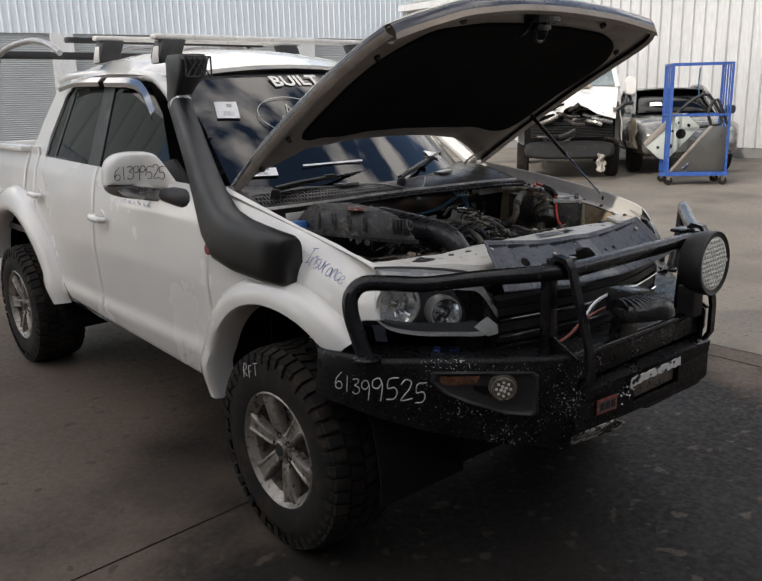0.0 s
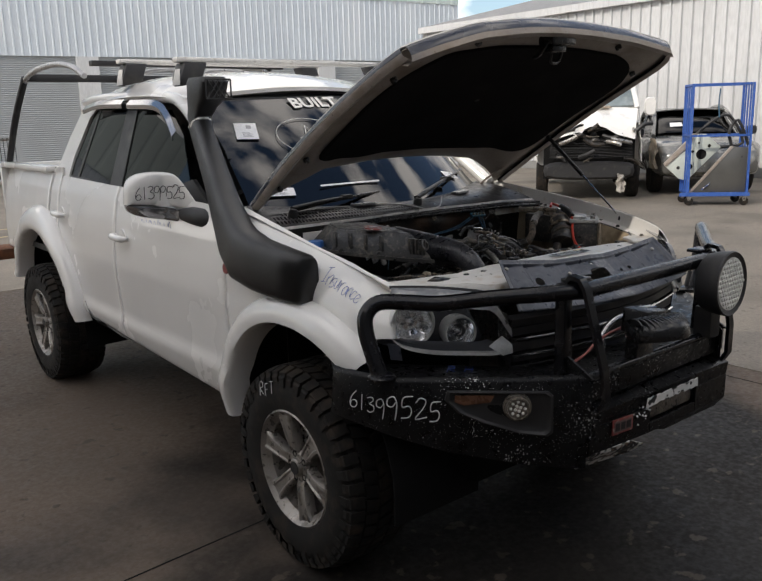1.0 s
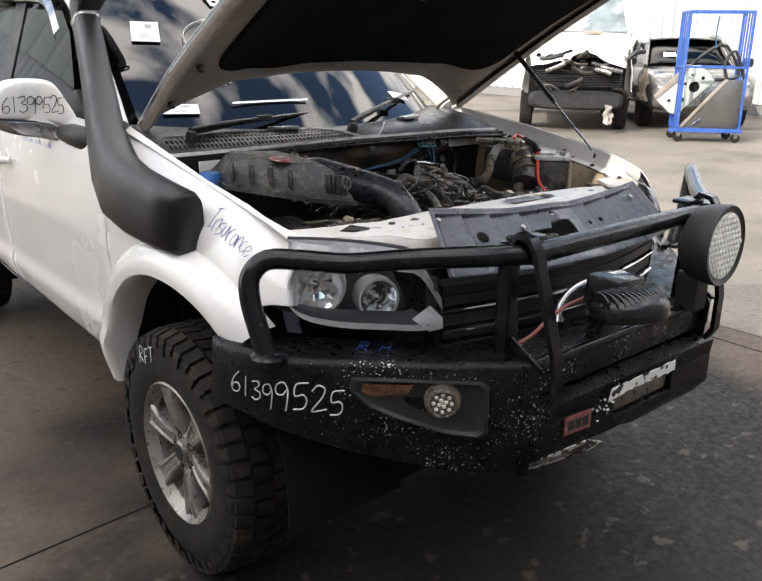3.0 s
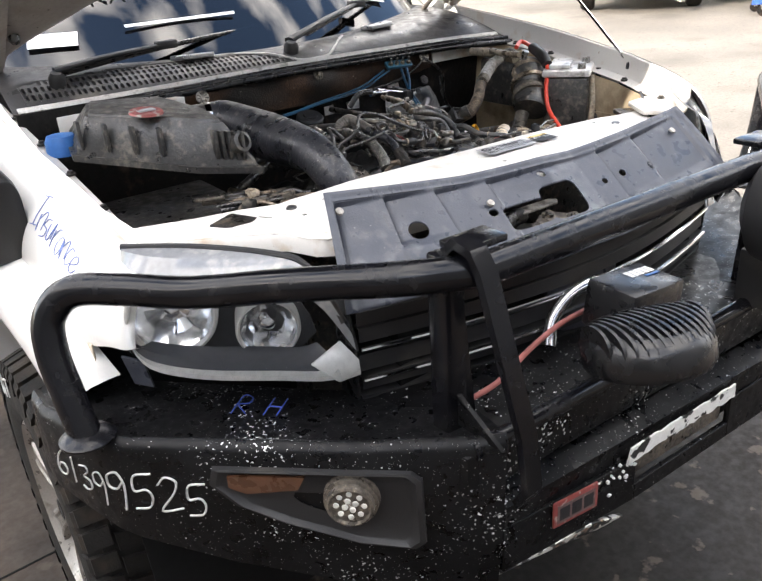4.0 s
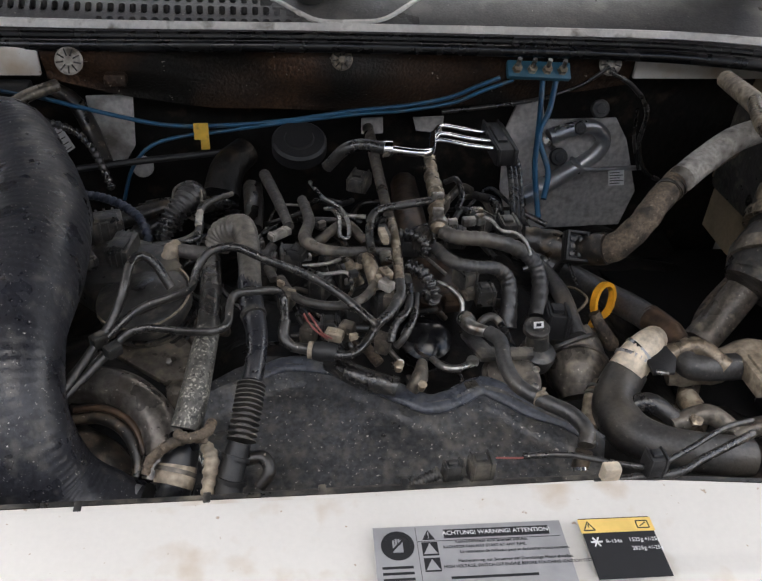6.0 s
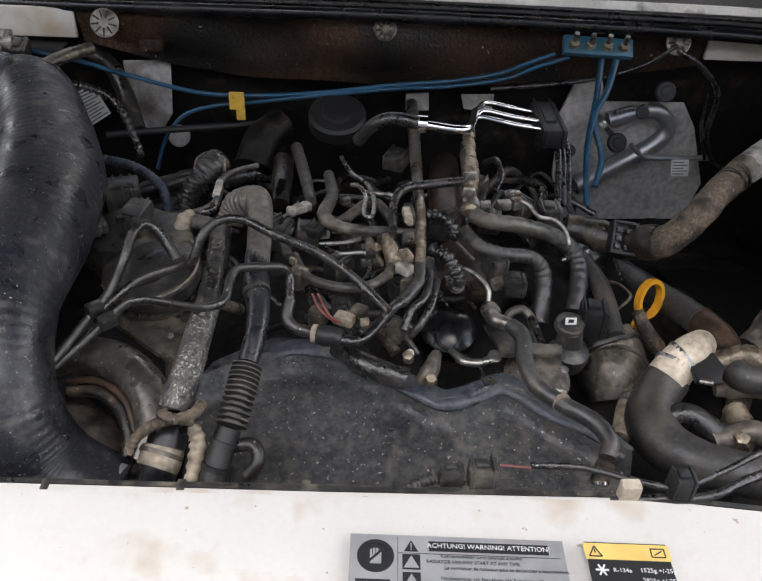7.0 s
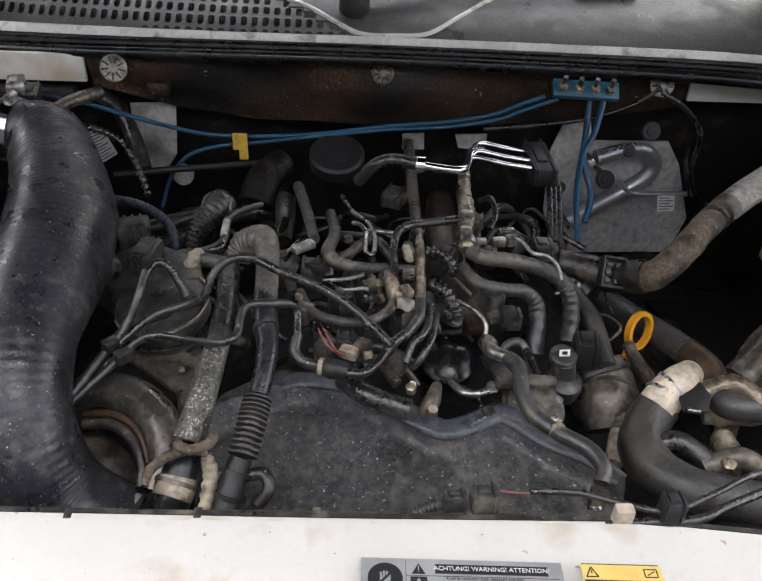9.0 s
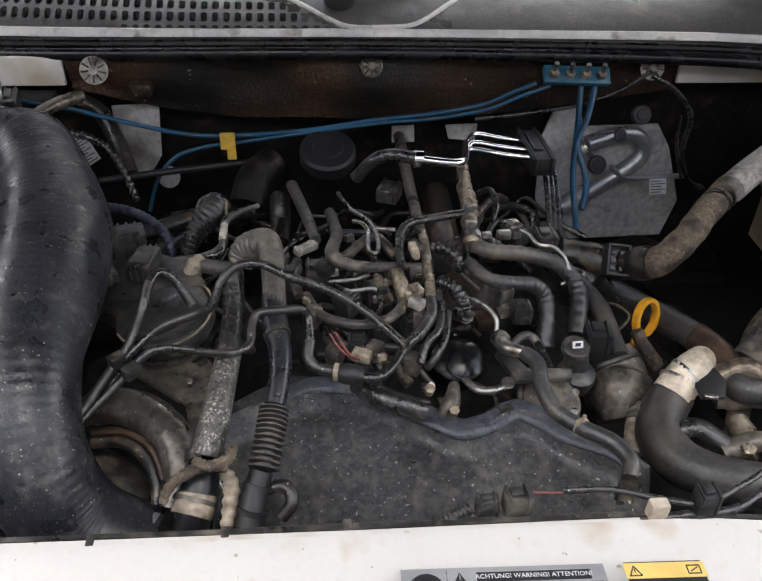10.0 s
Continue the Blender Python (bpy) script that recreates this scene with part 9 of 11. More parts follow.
hose("fuel_line", RUBBER, [0.0047, 0.0044, 0.0044, 0.0047, 0.0053, 0.0060], [(0.010, -0.256, 1.140), (0.025, -0.258, 1.141), (0.039, -0.245, 1.144), (0.051, -0.227, 1.149), (0.068, -0.208, 1.150), (0.080, -0.184, 1.151)])
hose("loop_hose", DUSTY_HOSE, 0.0046, [(-0.036, -0.138, 1.144), (-0.024, -0.173, 1.147), (-0.004, -0.190, 1.149), (0.021, -0.194, 1.149), (0.043, -0.184, 1.149), (0.057, -0.160, 1.149), (0.061, -0.127, 1.150), (0.057, -0.104, 1.146)], "looped rubber hose", steps=8)
hose("leak_hose", DUSTY_HOSE, [0.0061, 0.0063, 0.0074, 0.0063, 0.0053, 0.0049, 0.0044], [(-0.007, 0.007, 1.153), (-0.002, -0.052, 1.161), (-0.009, -0.097, 1.166), (0.004, -0.119, 1.167), (0.029, -0.125, 1.166), (0.056, -0.119, 1.162), (0.084, -0.116, 1.158)], "dusty leak-off hose", steps=8)
hose("leak_hose", DUSTY_HOSE, [0.0075, 0.0068, 0.0058], [(-0.050, 0.126, 1.125), (-0.034, 0.020, 1.144), (-0.024, -0.048, 1.151)])
lump("clip_sleeve", TAPE_PALE, (-0.035, -0.073, 1.157), (0.0132, 0.0051, 0.0040), 0.65, "pale printed sleeve", 0.0030)
hose("leak_hose", DUSTY_HOSE, [0.0056, 0.0055, 0.0048], [(-0.043, -0.084, 1.149), (-0.050, -0.102, 1.144), (-0.043, -0.130, 1.137)])
hose("bent_pipe", METAL, 0.0025, [(0.006, 0.077, 1.139), (0.019, 0.026, 1.145), (0.035, -0.008, 1.151), (0.042, -0.046, 1.153), (0.039, -0.076, 1.151), (0.031, -0.066, 1.149), (0.033, -0.033, 1.151), (0.026, -0.018, 1.154), (0.018, -0.012, 1.152)], "bent steel injector pipe")
hose("bent_pipe", METAL, 0.0025, [(0.032, -0.022, 1.149), (0.047, -0.028, 1.151), (0.063, -0.034, 1.153)])
hose("bent_pipe", METAL, 0.0022, [(-0.013, -0.115, 1.143), (0.012, -0.115, 1.145), (0.034, -0.106, 1.146)])
hose("bent_pipe", METAL, 0.0021, [(-0.006, -0.115, 1.138), (0.007, -0.129, 1.141), (0.031, -0.131, 1.144), (0.037, -0.146, 1.142), (0.030, -0.165, 1.136), (0.009, -0.172, 1.131)])
hose("leak_pipe", RUBBER, 0.0046, [(0.058, -0.131, 1.166), (0.058, -0.107, 1.173), (0.062, -0.084, 1.180), (0.073, -0.072, 1.184), (0.093, -0.065, 1.184), (0.136, -0.050, 1.182)], "printed black pipe", steps=8)
hose("fuel_rail", RAIL, [0.0052, 0.0054, 0.0051], [(0.089, -0.058, 1.162), (0.086, -0.118, 1.160), (0.082, -0.168, 1.156)], "worn injector rail")
hose("rail_stub", RUBBER, [0.0061, 0.0060, 0.0053], [(0.082, -0.168, 1.157), (0.079, -0.188, 1.151), (0.064, -0.211, 1.146)])
hose("hose_short", CAST, [0.0083, 0.0071, 0.0058], [(0.101, 0.257, 1.130), (0.094, 0.072, 1.142), (0.089, -0.052, 1.156)])
hose("fuel_rail", RAIL, [0.0064, 0.0083, 0.0091, 0.0088, 0.0077], [(0.154, 0.070, 1.181), (0.145, 0.014, 1.181), (0.143, -0.029, 1.180), (0.138, -0.060, 1.174), (0.137, -0.085, 1.164)], "dusty fuel rail", ribs=0.0007, pitch=4, steps=9, seg=14)
hose("rail_ring", METAL, [0.0108, 0.0107], [(0.138, -0.074, 1.169), (0.137, -0.081, 1.167)], "steel collar on the rail", seg=16)
hose("rail_hose", HOSE_MATTE, [0.0079, 0.0081, 0.0084, 0.0086, 0.0091, 0.0095, 0.0098], [(0.140, -0.083, 1.162), (0.156, -0.095, 1.161), (0.192, -0.086, 1.151), (0.229, -0.079, 1.135), (0.252, -0.084, 1.119), (0.257, -0.103, 1.104), (0.247, -0.138, 1.081)], "black braided fuel hose", ribs=0.00035, pitch=4, steps=14, seg=16)
hose("rail_hose", HOSE_MATTE, [0.0067, 0.0069, 0.0070, 0.0076, 0.0089, 0.0101], [(0.131, -0.099, 1.152), (0.145, -0.126, 1.150), (0.171, -0.127, 1.143), (0.199, -0.118, 1.133), (0.213, -0.123, 1.115), (0.209, -0.153, 1.079)], "black braided fuel hose", ribs=0.00035, pitch=4, steps=14, seg=16)
hose("rail_hose", HOSE_MATTE, [0.0091, 0.0100, 0.0101], [(0.266, -0.069, 1.103), (0.279, -0.116, 1.095), (0.281, -0.175, 1.080)], steps=8)
hose("wrapped_hose", TAPE, [0.0141, 0.0165, 0.0175, 0.0167, 0.0154, 0.0153, 0.0153, 0.0166], [(0.261, -0.018, 1.106), (0.286, -0.023, 1.103), (0.321, -0.043, 1.106), (0.347, -0.076, 1.128), (0.373, -0.078, 1.159), (0.401, -0.056, 1.179), (0.446, -0.020, 1.194), (0.514, 0.017, 1.212)], "cloth-taped vacuum hose", ribs=0.0004, pitch=6, steps=9, seg=18)
hose("dark_wrap", GRIME, [0.0168, 0.0187, 0.0191, 0.0188], [(0.259, -0.019, 1.108), (0.285, -0.026, 1.105), (0.319, -0.046, 1.108), (0.344, -0.076, 1.128)], "dark taped part of the hose", ribs=0.0006, pitch=6, steps=8, seg=18)
hose("tape_end", TAPE_PALE, [0.0162, 0.0166, 0.0160, 0.0150], [(0.430, -0.041, 1.199), (0.461, -0.018, 1.206), (0.512, 0.010, 1.222), (0.556, 0.016, 1.236)], "pale taped end of the hose", seg=18)
hose("hose_elbow", CAST, [0.0150, 0.0170, 0.0150], [(0.545, 0.016, 1.234), (0.572, 0.004, 1.242), (0.568, -0.030, 1.236)], "dusty elbow on the filter", seg=16)
hose("knit_band", GRIME, [0.0160, 0.0160], [(0.412, -0.048, 1.184), (0.414, -0.045, 1.184)], seg=18)
hose("knit_band", GRIME, [0.0160, 0.0161], [(0.418, -0.043, 1.185), (0.420, -0.041, 1.186)], seg=18)
hose("knit_band", GRIME, [0.0161, 0.0161], [(0.424, -0.038, 1.186), (0.426, -0.036, 1.187)], seg=18)
hose("knit_band", GRIME, [0.0162, 0.0162], [(0.430, -0.033, 1.189), (0.432, -0.031, 1.189)], seg=18)
hose("knit_band", GRIME, [0.0163, 0.0163], [(0.435, -0.028, 1.191), (0.437, -0.026, 1.191)], seg=18)
hose("vacuum_unit", GRIME, [0.0164, 0.0177, 0.0157], [(0.255, -0.013, 1.095), (0.274, -0.023, 1.092), (0.296, -0.046, 1.081)], "dusty black vacuum unit", seg=18)
hose("hose_joint", CREAM, [0.0142, 0.0173, 0.0186, 0.0200], [(0.359, -0.194, 1.089), (0.343, -0.211, 1.094), (0.329, -0.220, 1.088), (0.316, -0.230, 1.076)], "tan elbow joint, sunlight put into its cream colour", seg=22, steps=8)
hose("clamp_band", ALLOY, [0.0201, 0.0201], [(0.335, -0.217, 1.090), (0.332, -0.218, 1.088)], "steel hose clamp", seg=22)
hose("clamp_band", ALLOY, [0.0208, 0.0208], [(0.327, -0.220, 1.085), (0.325, -0.222, 1.083)], seg=22)
hose("radiator_hose", HOSE_MATTE, [0.0206, 0.0219, 0.0231, 0.0222, 0.0204, 0.0197, 0.0196], [(0.320, -0.227, 1.075), (0.306, -0.241, 1.065), (0.295, -0.265, 1.057), (0.300, -0.293, 1.055), (0.321, -0.316, 1.058), (0.351, -0.329, 1.060), (0.403, -0.336, 1.055)], "large black radiator hose", steps=10, seg=24)
hose("side_stub", TAN, [0.0082, 0.0091, 0.0085], [(0.297, -0.220, 1.052), (0.283, -0.237, 1.045), (0.269, -0.271, 1.039)], "dusty tan stub pipe", seg=16)
hose("side_band", METAL, [0.0107, 0.0107], [(0.292, -0.225, 1.049), (0.290, -0.228, 1.048)], seg=16)
hose("side_band", METAL, [0.0107, 0.0106], [(0.287, -0.232, 1.047), (0.285, -0.235, 1.046)], seg=16)
hose("lug_screw", METAL, [0.0027, 0.0027], [(0.331, -0.257, 1.099), (0.342, -0.261, 1.100)], "clamp screw")
hose("side_wire", METAL, 0.0016, [(0.335, -0.257, 1.059), (0.348, -0.264, 1.063), (0.354, -0.282, 1.066), (0.350, -0.301, 1.064)])
hose("heater_hose", HOSE_MATTE, [0.0149, 0.0153, 0.0158, 0.0156], [(0.337, -0.000, 1.041), (0.358, -0.057, 1.052), (0.373, -0.110, 1.066), (0.382, -0.142, 1.073)], "thick rubber heater hose", seg=18)
hose("heater_sleeve", OIL_BROWN, [0.0162, 0.0163, 0.0164], [(0.381, -0.136, 1.072), (0.392, -0.169, 1.073), (0.390, -0.203, 1.070)], "brown sleeve on the heater hose", seg=18)
hose("heater_hose", HOSE_MATTE, [0.0144, 0.0141, 0.0143, 0.0149], [(0.392, -0.195, 1.070), (0.395, -0.217, 1.068), (0.419, -0.220, 1.066), (0.462, -0.217, 1.064)], seg=18)
hose("return_pipe", TAPE, [0.0136, 0.0129, 0.0119, 0.0108], [(0.548, -0.040, 1.043), (0.483, -0.097, 1.035), (0.433, -0.174, 1.026), (0.386, -0.248, 1.026)], "brown dusty pipe", seg=16)
hose("turbo_elbow", TURBO, [0.0127, 0.0176, 0.0191, 0.0187, 0.0170, 0.0138], [(-0.248, -0.222, 1.078), (-0.212, -0.223, 1.088), (-0.179, -0.240, 1.088), (-0.155, -0.267, 1.082), (-0.147, -0.295, 1.070), (-0.154, -0.319, 1.056)], "cast metal turbo scroll", steps=8, seg=20)
hose("turbo_rib", GRIME, [0.0057, 0.0061, 0.0065, 0.0060, 0.0055], [(-0.228, -0.255, 1.075), (-0.202, -0.260, 1.080), (-0.180, -0.275, 1.076), (-0.169, -0.296, 1.064), (-0.170, -0.316, 1.050)])
hose("turbo_rib", OIL_BROWN, [0.0031, 0.0033, 0.0033, 0.0029], [(-0.227, -0.254, 1.086), (-0.199, -0.259, 1.091), (-0.173, -0.277, 1.087), (-0.161, -0.302, 1.074)])
hose("turbo_mouth", GRIME, [0.0274, 0.0247, 0.0198], [(-0.236, -0.253, 1.030), (-0.209, -0.271, 1.030), (-0.187, -0.297, 1.020)], seg=16)
hose("cloth_wrap", TAPE, [0.0035, 0.0043, 0.0047, 0.0042, 0.0038], [(-0.153, -0.347, 1.098), (-0.149, -0.338, 1.105), (-0.134, -0.335, 1.118), (-0.116, -0.338, 1.128), (-0.101, -0.338, 1.126)], "tan cloth-wrapped harness", ribs=0.0003, pitch=4, steps=10)
hose("cloth_wrap", TAPE, [0.0042, 0.0044, 0.0045, 0.0044], [(-0.126, -0.335, 1.132), (-0.115, -0.342, 1.133), (-0.102, -0.334, 1.130), (-0.099, -0.316, 1.122)], ribs=0.0003, pitch=4, steps=10)
hose("cloth_wrap", TAN, [0.0051, 0.0067, 0.0063, 0.0051], [(-0.105, -0.328, 1.110), (-0.100, -0.337, 1.104), (-0.101, -0.349, 1.094), (-0.104, -0.361, 1.083)], "pale ribbed harness tail", ribs=0.0006, pitch=4, steps=8)
hose("thermostat", GLOSS_BLACK, [0.0126, 0.0153, 0.0155, 0.0142], [(-0.125, -0.309, 1.100), (-0.126, -0.324, 1.096), (-0.130, -0.340, 1.084), (-0.134, -0.353, 1.072)], "black rubber hose end", seg=20)
hose("hose_clamp", TAN, [0.0168, 0.0171, 0.0166], [(-0.129, -0.332, 1.090), (-0.131, -0.340, 1.084), (-0.133, -0.346, 1.080)], "tan hose clamp", seg=20)
hose("hose_clamp", CAST, [0.0179, 0.0179], [(-0.130, -0.335, 1.088), (-0.131, -0.338, 1.086)], seg=20)
hose("clamp_band", ALLOY, [0.0228, 0.0228], [(-0.176, -0.340, 1.052), (-0.170, -0.342, 1.050)], "perforated worm-drive clamp", seg=24)
hose("left_hose", GRIME, [0.0100, 0.0108, 0.0113, 0.0112], [(-0.330, 0.271, 1.185), (-0.303, 0.257, 1.172), (-0.283, 0.237, 1.142), (-0.263, 0.198, 1.108)], "black heater hose")
hose("left_pipe", CAST, [0.0071, 0.0080, 0.0084, 0.0083], [(-0.373, 0.143, 1.190), (-0.365, 0.180, 1.195), (-0.345, 0.210, 1.200), (-0.316, 0.238, 1.202)], "dusty metal pipe")
hose("ribbed_pipe", RUBBER, 0.0048, [(-0.360, 0.200, 1.168), (-0.326, 0.204, 1.164), (-0.291, 0.197, 1.152), (-0.266, 0.172, 1.130), (-0.247, 0.140, 1.100)], "black ribbed conduit", ribs=0.0009, pitch=4, steps=20)
hose("ribbed_pipe", BLUE_GREY, 0.0049, [(-0.279, 0.089, 1.122), (-0.241, 0.065, 1.128), (-0.209, 0.038, 1.127), (-0.188, 0.006, 1.120), (-0.181, -0.025, 1.090)], "grey-blue ribbed conduit", ribs=0.0009, pitch=4, steps=20)
hose("oil_pipe", RUBBER, [0.0088, 0.0116, 0.0145, 0.0159], [(-0.168, -0.014, 1.115), (-0.158, 0.003, 1.132), (-0.142, 0.019, 1.145), (-0.134, 0.041, 1.147)], "corrugated oil pipe", ribs=0.0012, pitch=4, steps=18, seg=16)
hose("pipe_ring", CAST, 0.0020, [(-0.155, 0.014, 1.150), (-0.153, 0.034, 1.156), (-0.140, 0.044, 1.158), (-0.126, 0.034, 1.156), (-0.122, 0.011, 1.150)], "grey spring clip")
hose("vent_lead", DUSTY_HOSE, 0.0031, [(-0.088, 0.031, 1.150), (-0.107, 0.004, 1.157), (-0.120, -0.021, 1.158), (-0.122, -0.056, 1.154), (-0.139, -0.070, 1.150), (-0.176, -0.074, 1.146), (-0.217, -0.070, 1.145)], "thin dusty lead")
hose("lead_sleeve", TAPE_PALE, [0.0040, 0.0039], [(-0.121, -0.027, 1.160), (-0.122, -0.051, 1.157)])
hose("tee_pipe", TAN, [0.0085, 0.0100, 0.0086], [(-0.152, -0.097, 1.138), (-0.147, -0.088, 1.148), (-0.140, -0.081, 1.150)], "dusty tee pipe", ribs=0.0006, pitch=4, steps=6)
hose("tee_pipe", DUSTY_HOSE, [0.0081, 0.0080, 0.0070], [(-0.141, -0.086, 1.148), (-0.123, -0.095, 1.150), (-0.102, -0.098, 1.150)])
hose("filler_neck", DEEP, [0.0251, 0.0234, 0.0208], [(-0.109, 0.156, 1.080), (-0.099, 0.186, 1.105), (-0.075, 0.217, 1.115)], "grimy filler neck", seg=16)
hose("oil_bottle", GRIME, [0.0125, 0.0126, 0.0105], [(-0.066, 0.116, 1.112), (-0.064, 0.067, 1.110), (-0.065, 0.033, 1.099)], seg=14)
hose("cross_bar", PLASTIC, 0.0047, [(-0.302, 0.187, 1.105), (-0.220, 0.209, 1.105), (-0.106, 0.235, 1.105)])
hose("low_hose", GRIME, [0.0104, 0.0111, 0.0108], [(-0.275, 0.079, 1.070), (-0.227, 0.096, 1.080), (-0.177, 0.128, 1.080)], "dark hose deep in the bay")
hose("blue_wire", BLUE_WIRE, 0.0030, [(-0.403, 0.235, 1.199), (-0.344, 0.238, 1.186), (-0.277, 0.240, 1.166), (-0.188, 0.240, 1.145), (-0.109, 0.240, 1.143), (-0.021, 0.240, 1.150), (0.068, 0.240, 1.163), (0.146, 0.238, 1.172), (0.211, 0.234, 1.186), (0.248, 0.230, 1.204), (0.280, 0.228, 1.218)], "blue wire along the bulkhead")
hose("blue_wire", BLUE_WIRE, 0.0027, [(-0.249, 0.215, 1.042), (-0.234, 0.225, 1.085), (-0.208, 0.232, 1.115), (-0.168, 0.236, 1.128), (-0.109, 0.238, 1.135), (-0.055, 0.238, 1.143), (0.068, 0.237, 1.159), (0.146, 0.235, 1.166), (0.219, 0.232, 1.180), (0.256, 0.228, 1.198), (0.299, 0.226, 1.215)], "blue wire")
hose("black_wire", RUBBER, 0.0030, [(0.441, 0.235, 1.232), (0.406, 0.238, 1.204), (0.349, 0.238, 1.183), (0.282, 0.238, 1.172), (0.204, 0.236, 1.164)])
hose("black_wire", RUBBER, 0.0038, [(0.442, 0.235, 1.225), (0.483, 0.238, 1.202), (0.517, 0.240, 1.163), (0.518, 0.240, 1.110), (0.536, 0.235, 1.067), (0.567, 0.230, 1.049)])
hose("black_wire", RUBBER, 0.0025, [(0.502, 0.240, 1.166), (0.508, 0.240, 1.117), (0.525, 0.235, 1.069)])
hose("ac_pipe", ALLOY, [0.0139, 0.0132, 0.0125, 0.0117, 0.0110, 0.0110, 0.0125], [(0.345, 0.235, 1.021), (0.408, 0.255, 1.047), (0.460, 0.262, 1.080), (0.471, 0.264, 1.106), (0.451, 0.262, 1.127), (0.425, 0.262, 1.127), (0.380, 0.258, 1.114)], "alloy air-conditioning pipe", seg=16)
hose("pipe_flange", METAL, 0.0177, [(0.378, 0.252, 1.113), (0.372, 0.252, 1.107)], "bolted pipe flange", seg=16)
hose("sensor_rod", ALLOY, 0.0040, [(0.419, 0.250, 1.081), (0.444, 0.250, 1.063), (0.489, 0.250, 1.062), (0.540, 0.250, 1.064)])
disc("pipe_nut", PLASTIC, (0.424, 0.250, 1.131), 0.0092, "cap", "", (0, -0.9, 0.4))
disc("pipe_nut", PLASTIC, (0.399, 0.250, 1.084), 0.0137, "cap", "", (0, -0.9, 0.4))
disc("grommet", PLASTIC, (0.449, 0.250, 1.162), 0.0139, "cap", "", (0, -0.9, 0.4))
disc("grommet", PLASTIC, (0.332, 0.250, 1.069), 0.0094, "cap", "", (0, -0.9, 0.4))
disc("clip_disc", TAPE_PALE, (-0.296, 0.240, 1.234), 0.0177, "star", "pale round felt clip", (0, -0.92, 0.38))
disc("clip_disc", CAST, (0.059, 0.240, 1.238), 0.0148, "star", "pale round felt clip", (0, -0.92, 0.38))
disc("clip_disc", TAPE_PALE, (0.443, 0.240, 1.234), 0.0166, "star", "pale round felt clip", (0, -0.92, 0.38))
disc("bulkhead_grommet", BARE_GREY, (-0.227, 0.270, 1.066), 0.0149, "flange", "grey round grommet", (0, -0.9, 0.4))
disc("sensor_base", PLASTIC_DUSTY, (0.234, -0.188, 1.074), 0.0203, "dome", "dusty sensor housing", (0.05, -0.15, 0.98))
hose("sensor_neck", PLASTIC_DUSTY, [0.0135, 0.0115], [(0.234, -0.183, 1.075), (0.232, -0.183, 1.094)], seg=18)
disc("sensor_cap", DUSTY_HOSE, (0.231, -0.180, 1.101), 0.0142, "cap", "dusty round sensor cap", (0.0, -0.2, 0.97))
hose("sensor_lead", TAPE, 0.0015, [(0.273, -0.154, 1.093), (0.292, -0.143, 1.092), (0.310, -0.120, 1.090), (0.305, -0.093, 1.085), (0.294, -0.072, 1.073)])
lump("sensor_plug", PLASTIC, (0.257, -0.168, 1.096), (0.0136, 0.0123, 0.0160), -0.15, "", 0.0030)
hose("pump_body", CAST, [0.0309, 0.0345, 0.0329, 0.0257], [(0.279, -0.147, 1.057), (0.286, -0.163, 1.046), (0.288, -0.187, 1.037), (0.289, -0.208, 1.022)], "grimy cast pump body", seg=22, steps=6)
hose("pump_fin", GRIME, [0.0362, 0.0362], [(0.280, -0.158, 1.053), (0.281, -0.161, 1.051)], seg=22)
hose("pump_fin", CAST, [0.0364, 0.0363], [(0.287, -0.181, 1.039), (0.286, -0.186, 1.039)], seg=22)
disc("pump_plate", CAST, (0.195, -0.228, 1.077), 0.0301, "flange", "cast pump flange", (0.1, -0.3, 0.94))
disc("pump_bolt", METAL, (0.216, -0.234, 1.090), 0.0036, "flange", "", (0, -0.35, 0.94))
disc("pump_bolt", METAL, (0.203, -0.267, 1.098), 0.0035, "flange", "", (0, -0.35, 0.94))
disc("pump_bolt", METAL, (0.186, -0.273, 1.098), 0.0035, "flange", "", (0, -0.35, 0.94))
bm = B()
slab(bm, [(0.145, -0.185, 1.098), (0.163, -0.190, 1.098), (0.172, -0.212, 1.098), (0.215, -0.216, 1.098), (0.212, -0.229, 1.098), (0.158, -0.229, 1.098)], (0, 0, 0.006), 0.001)
part("pump_bracket", bm, PLASTIC_DUSTY, engine, "black pressed bracket")
hose("latch_lever", METAL, [0.0033, 0.0039, 0.0040, 0.0037], [(0.114, -0.206, 1.086), (0.123, -0.224, 1.089), (0.139, -0.227, 1.090), (0.155, -0.217, 1.089)], "worn steel lever")
disc("lever_nut", METAL, (0.153, -0.220, 1.093), 0.0063, "flange", "", (0, -0.35, 0.94))
disc("vacuum_ball", GLOSS_BLACK, (0.118, -0.156, 1.071), 0.0296, "dome", "glossy black vacuum drum", (0, -0.3, 0.95))
hose("steel_tube", METAL, 0.0025, [(0.123, -0.125, 1.128), (0.142, -0.138, 1.125), (0.153, -0.154, 1.118), (0.150, -0.168, 1.102)], "bent steel tube")
hose("hose_fitting", METAL, [0.0081, 0.0070, 0.0059], [(0.149, -0.182, 1.117), (0.152, -0.204, 1.123), (0.165, -0.212, 1.123)], "dusty hose fitting", seg=14)
hose("fitting_cap", DUSTY_HOSE, [0.0105, 0.0104, 0.0071], [(0.152, -0.185, 1.118), (0.148, -0.189, 1.118), (0.144, -0.189, 1.117)], seg=14)
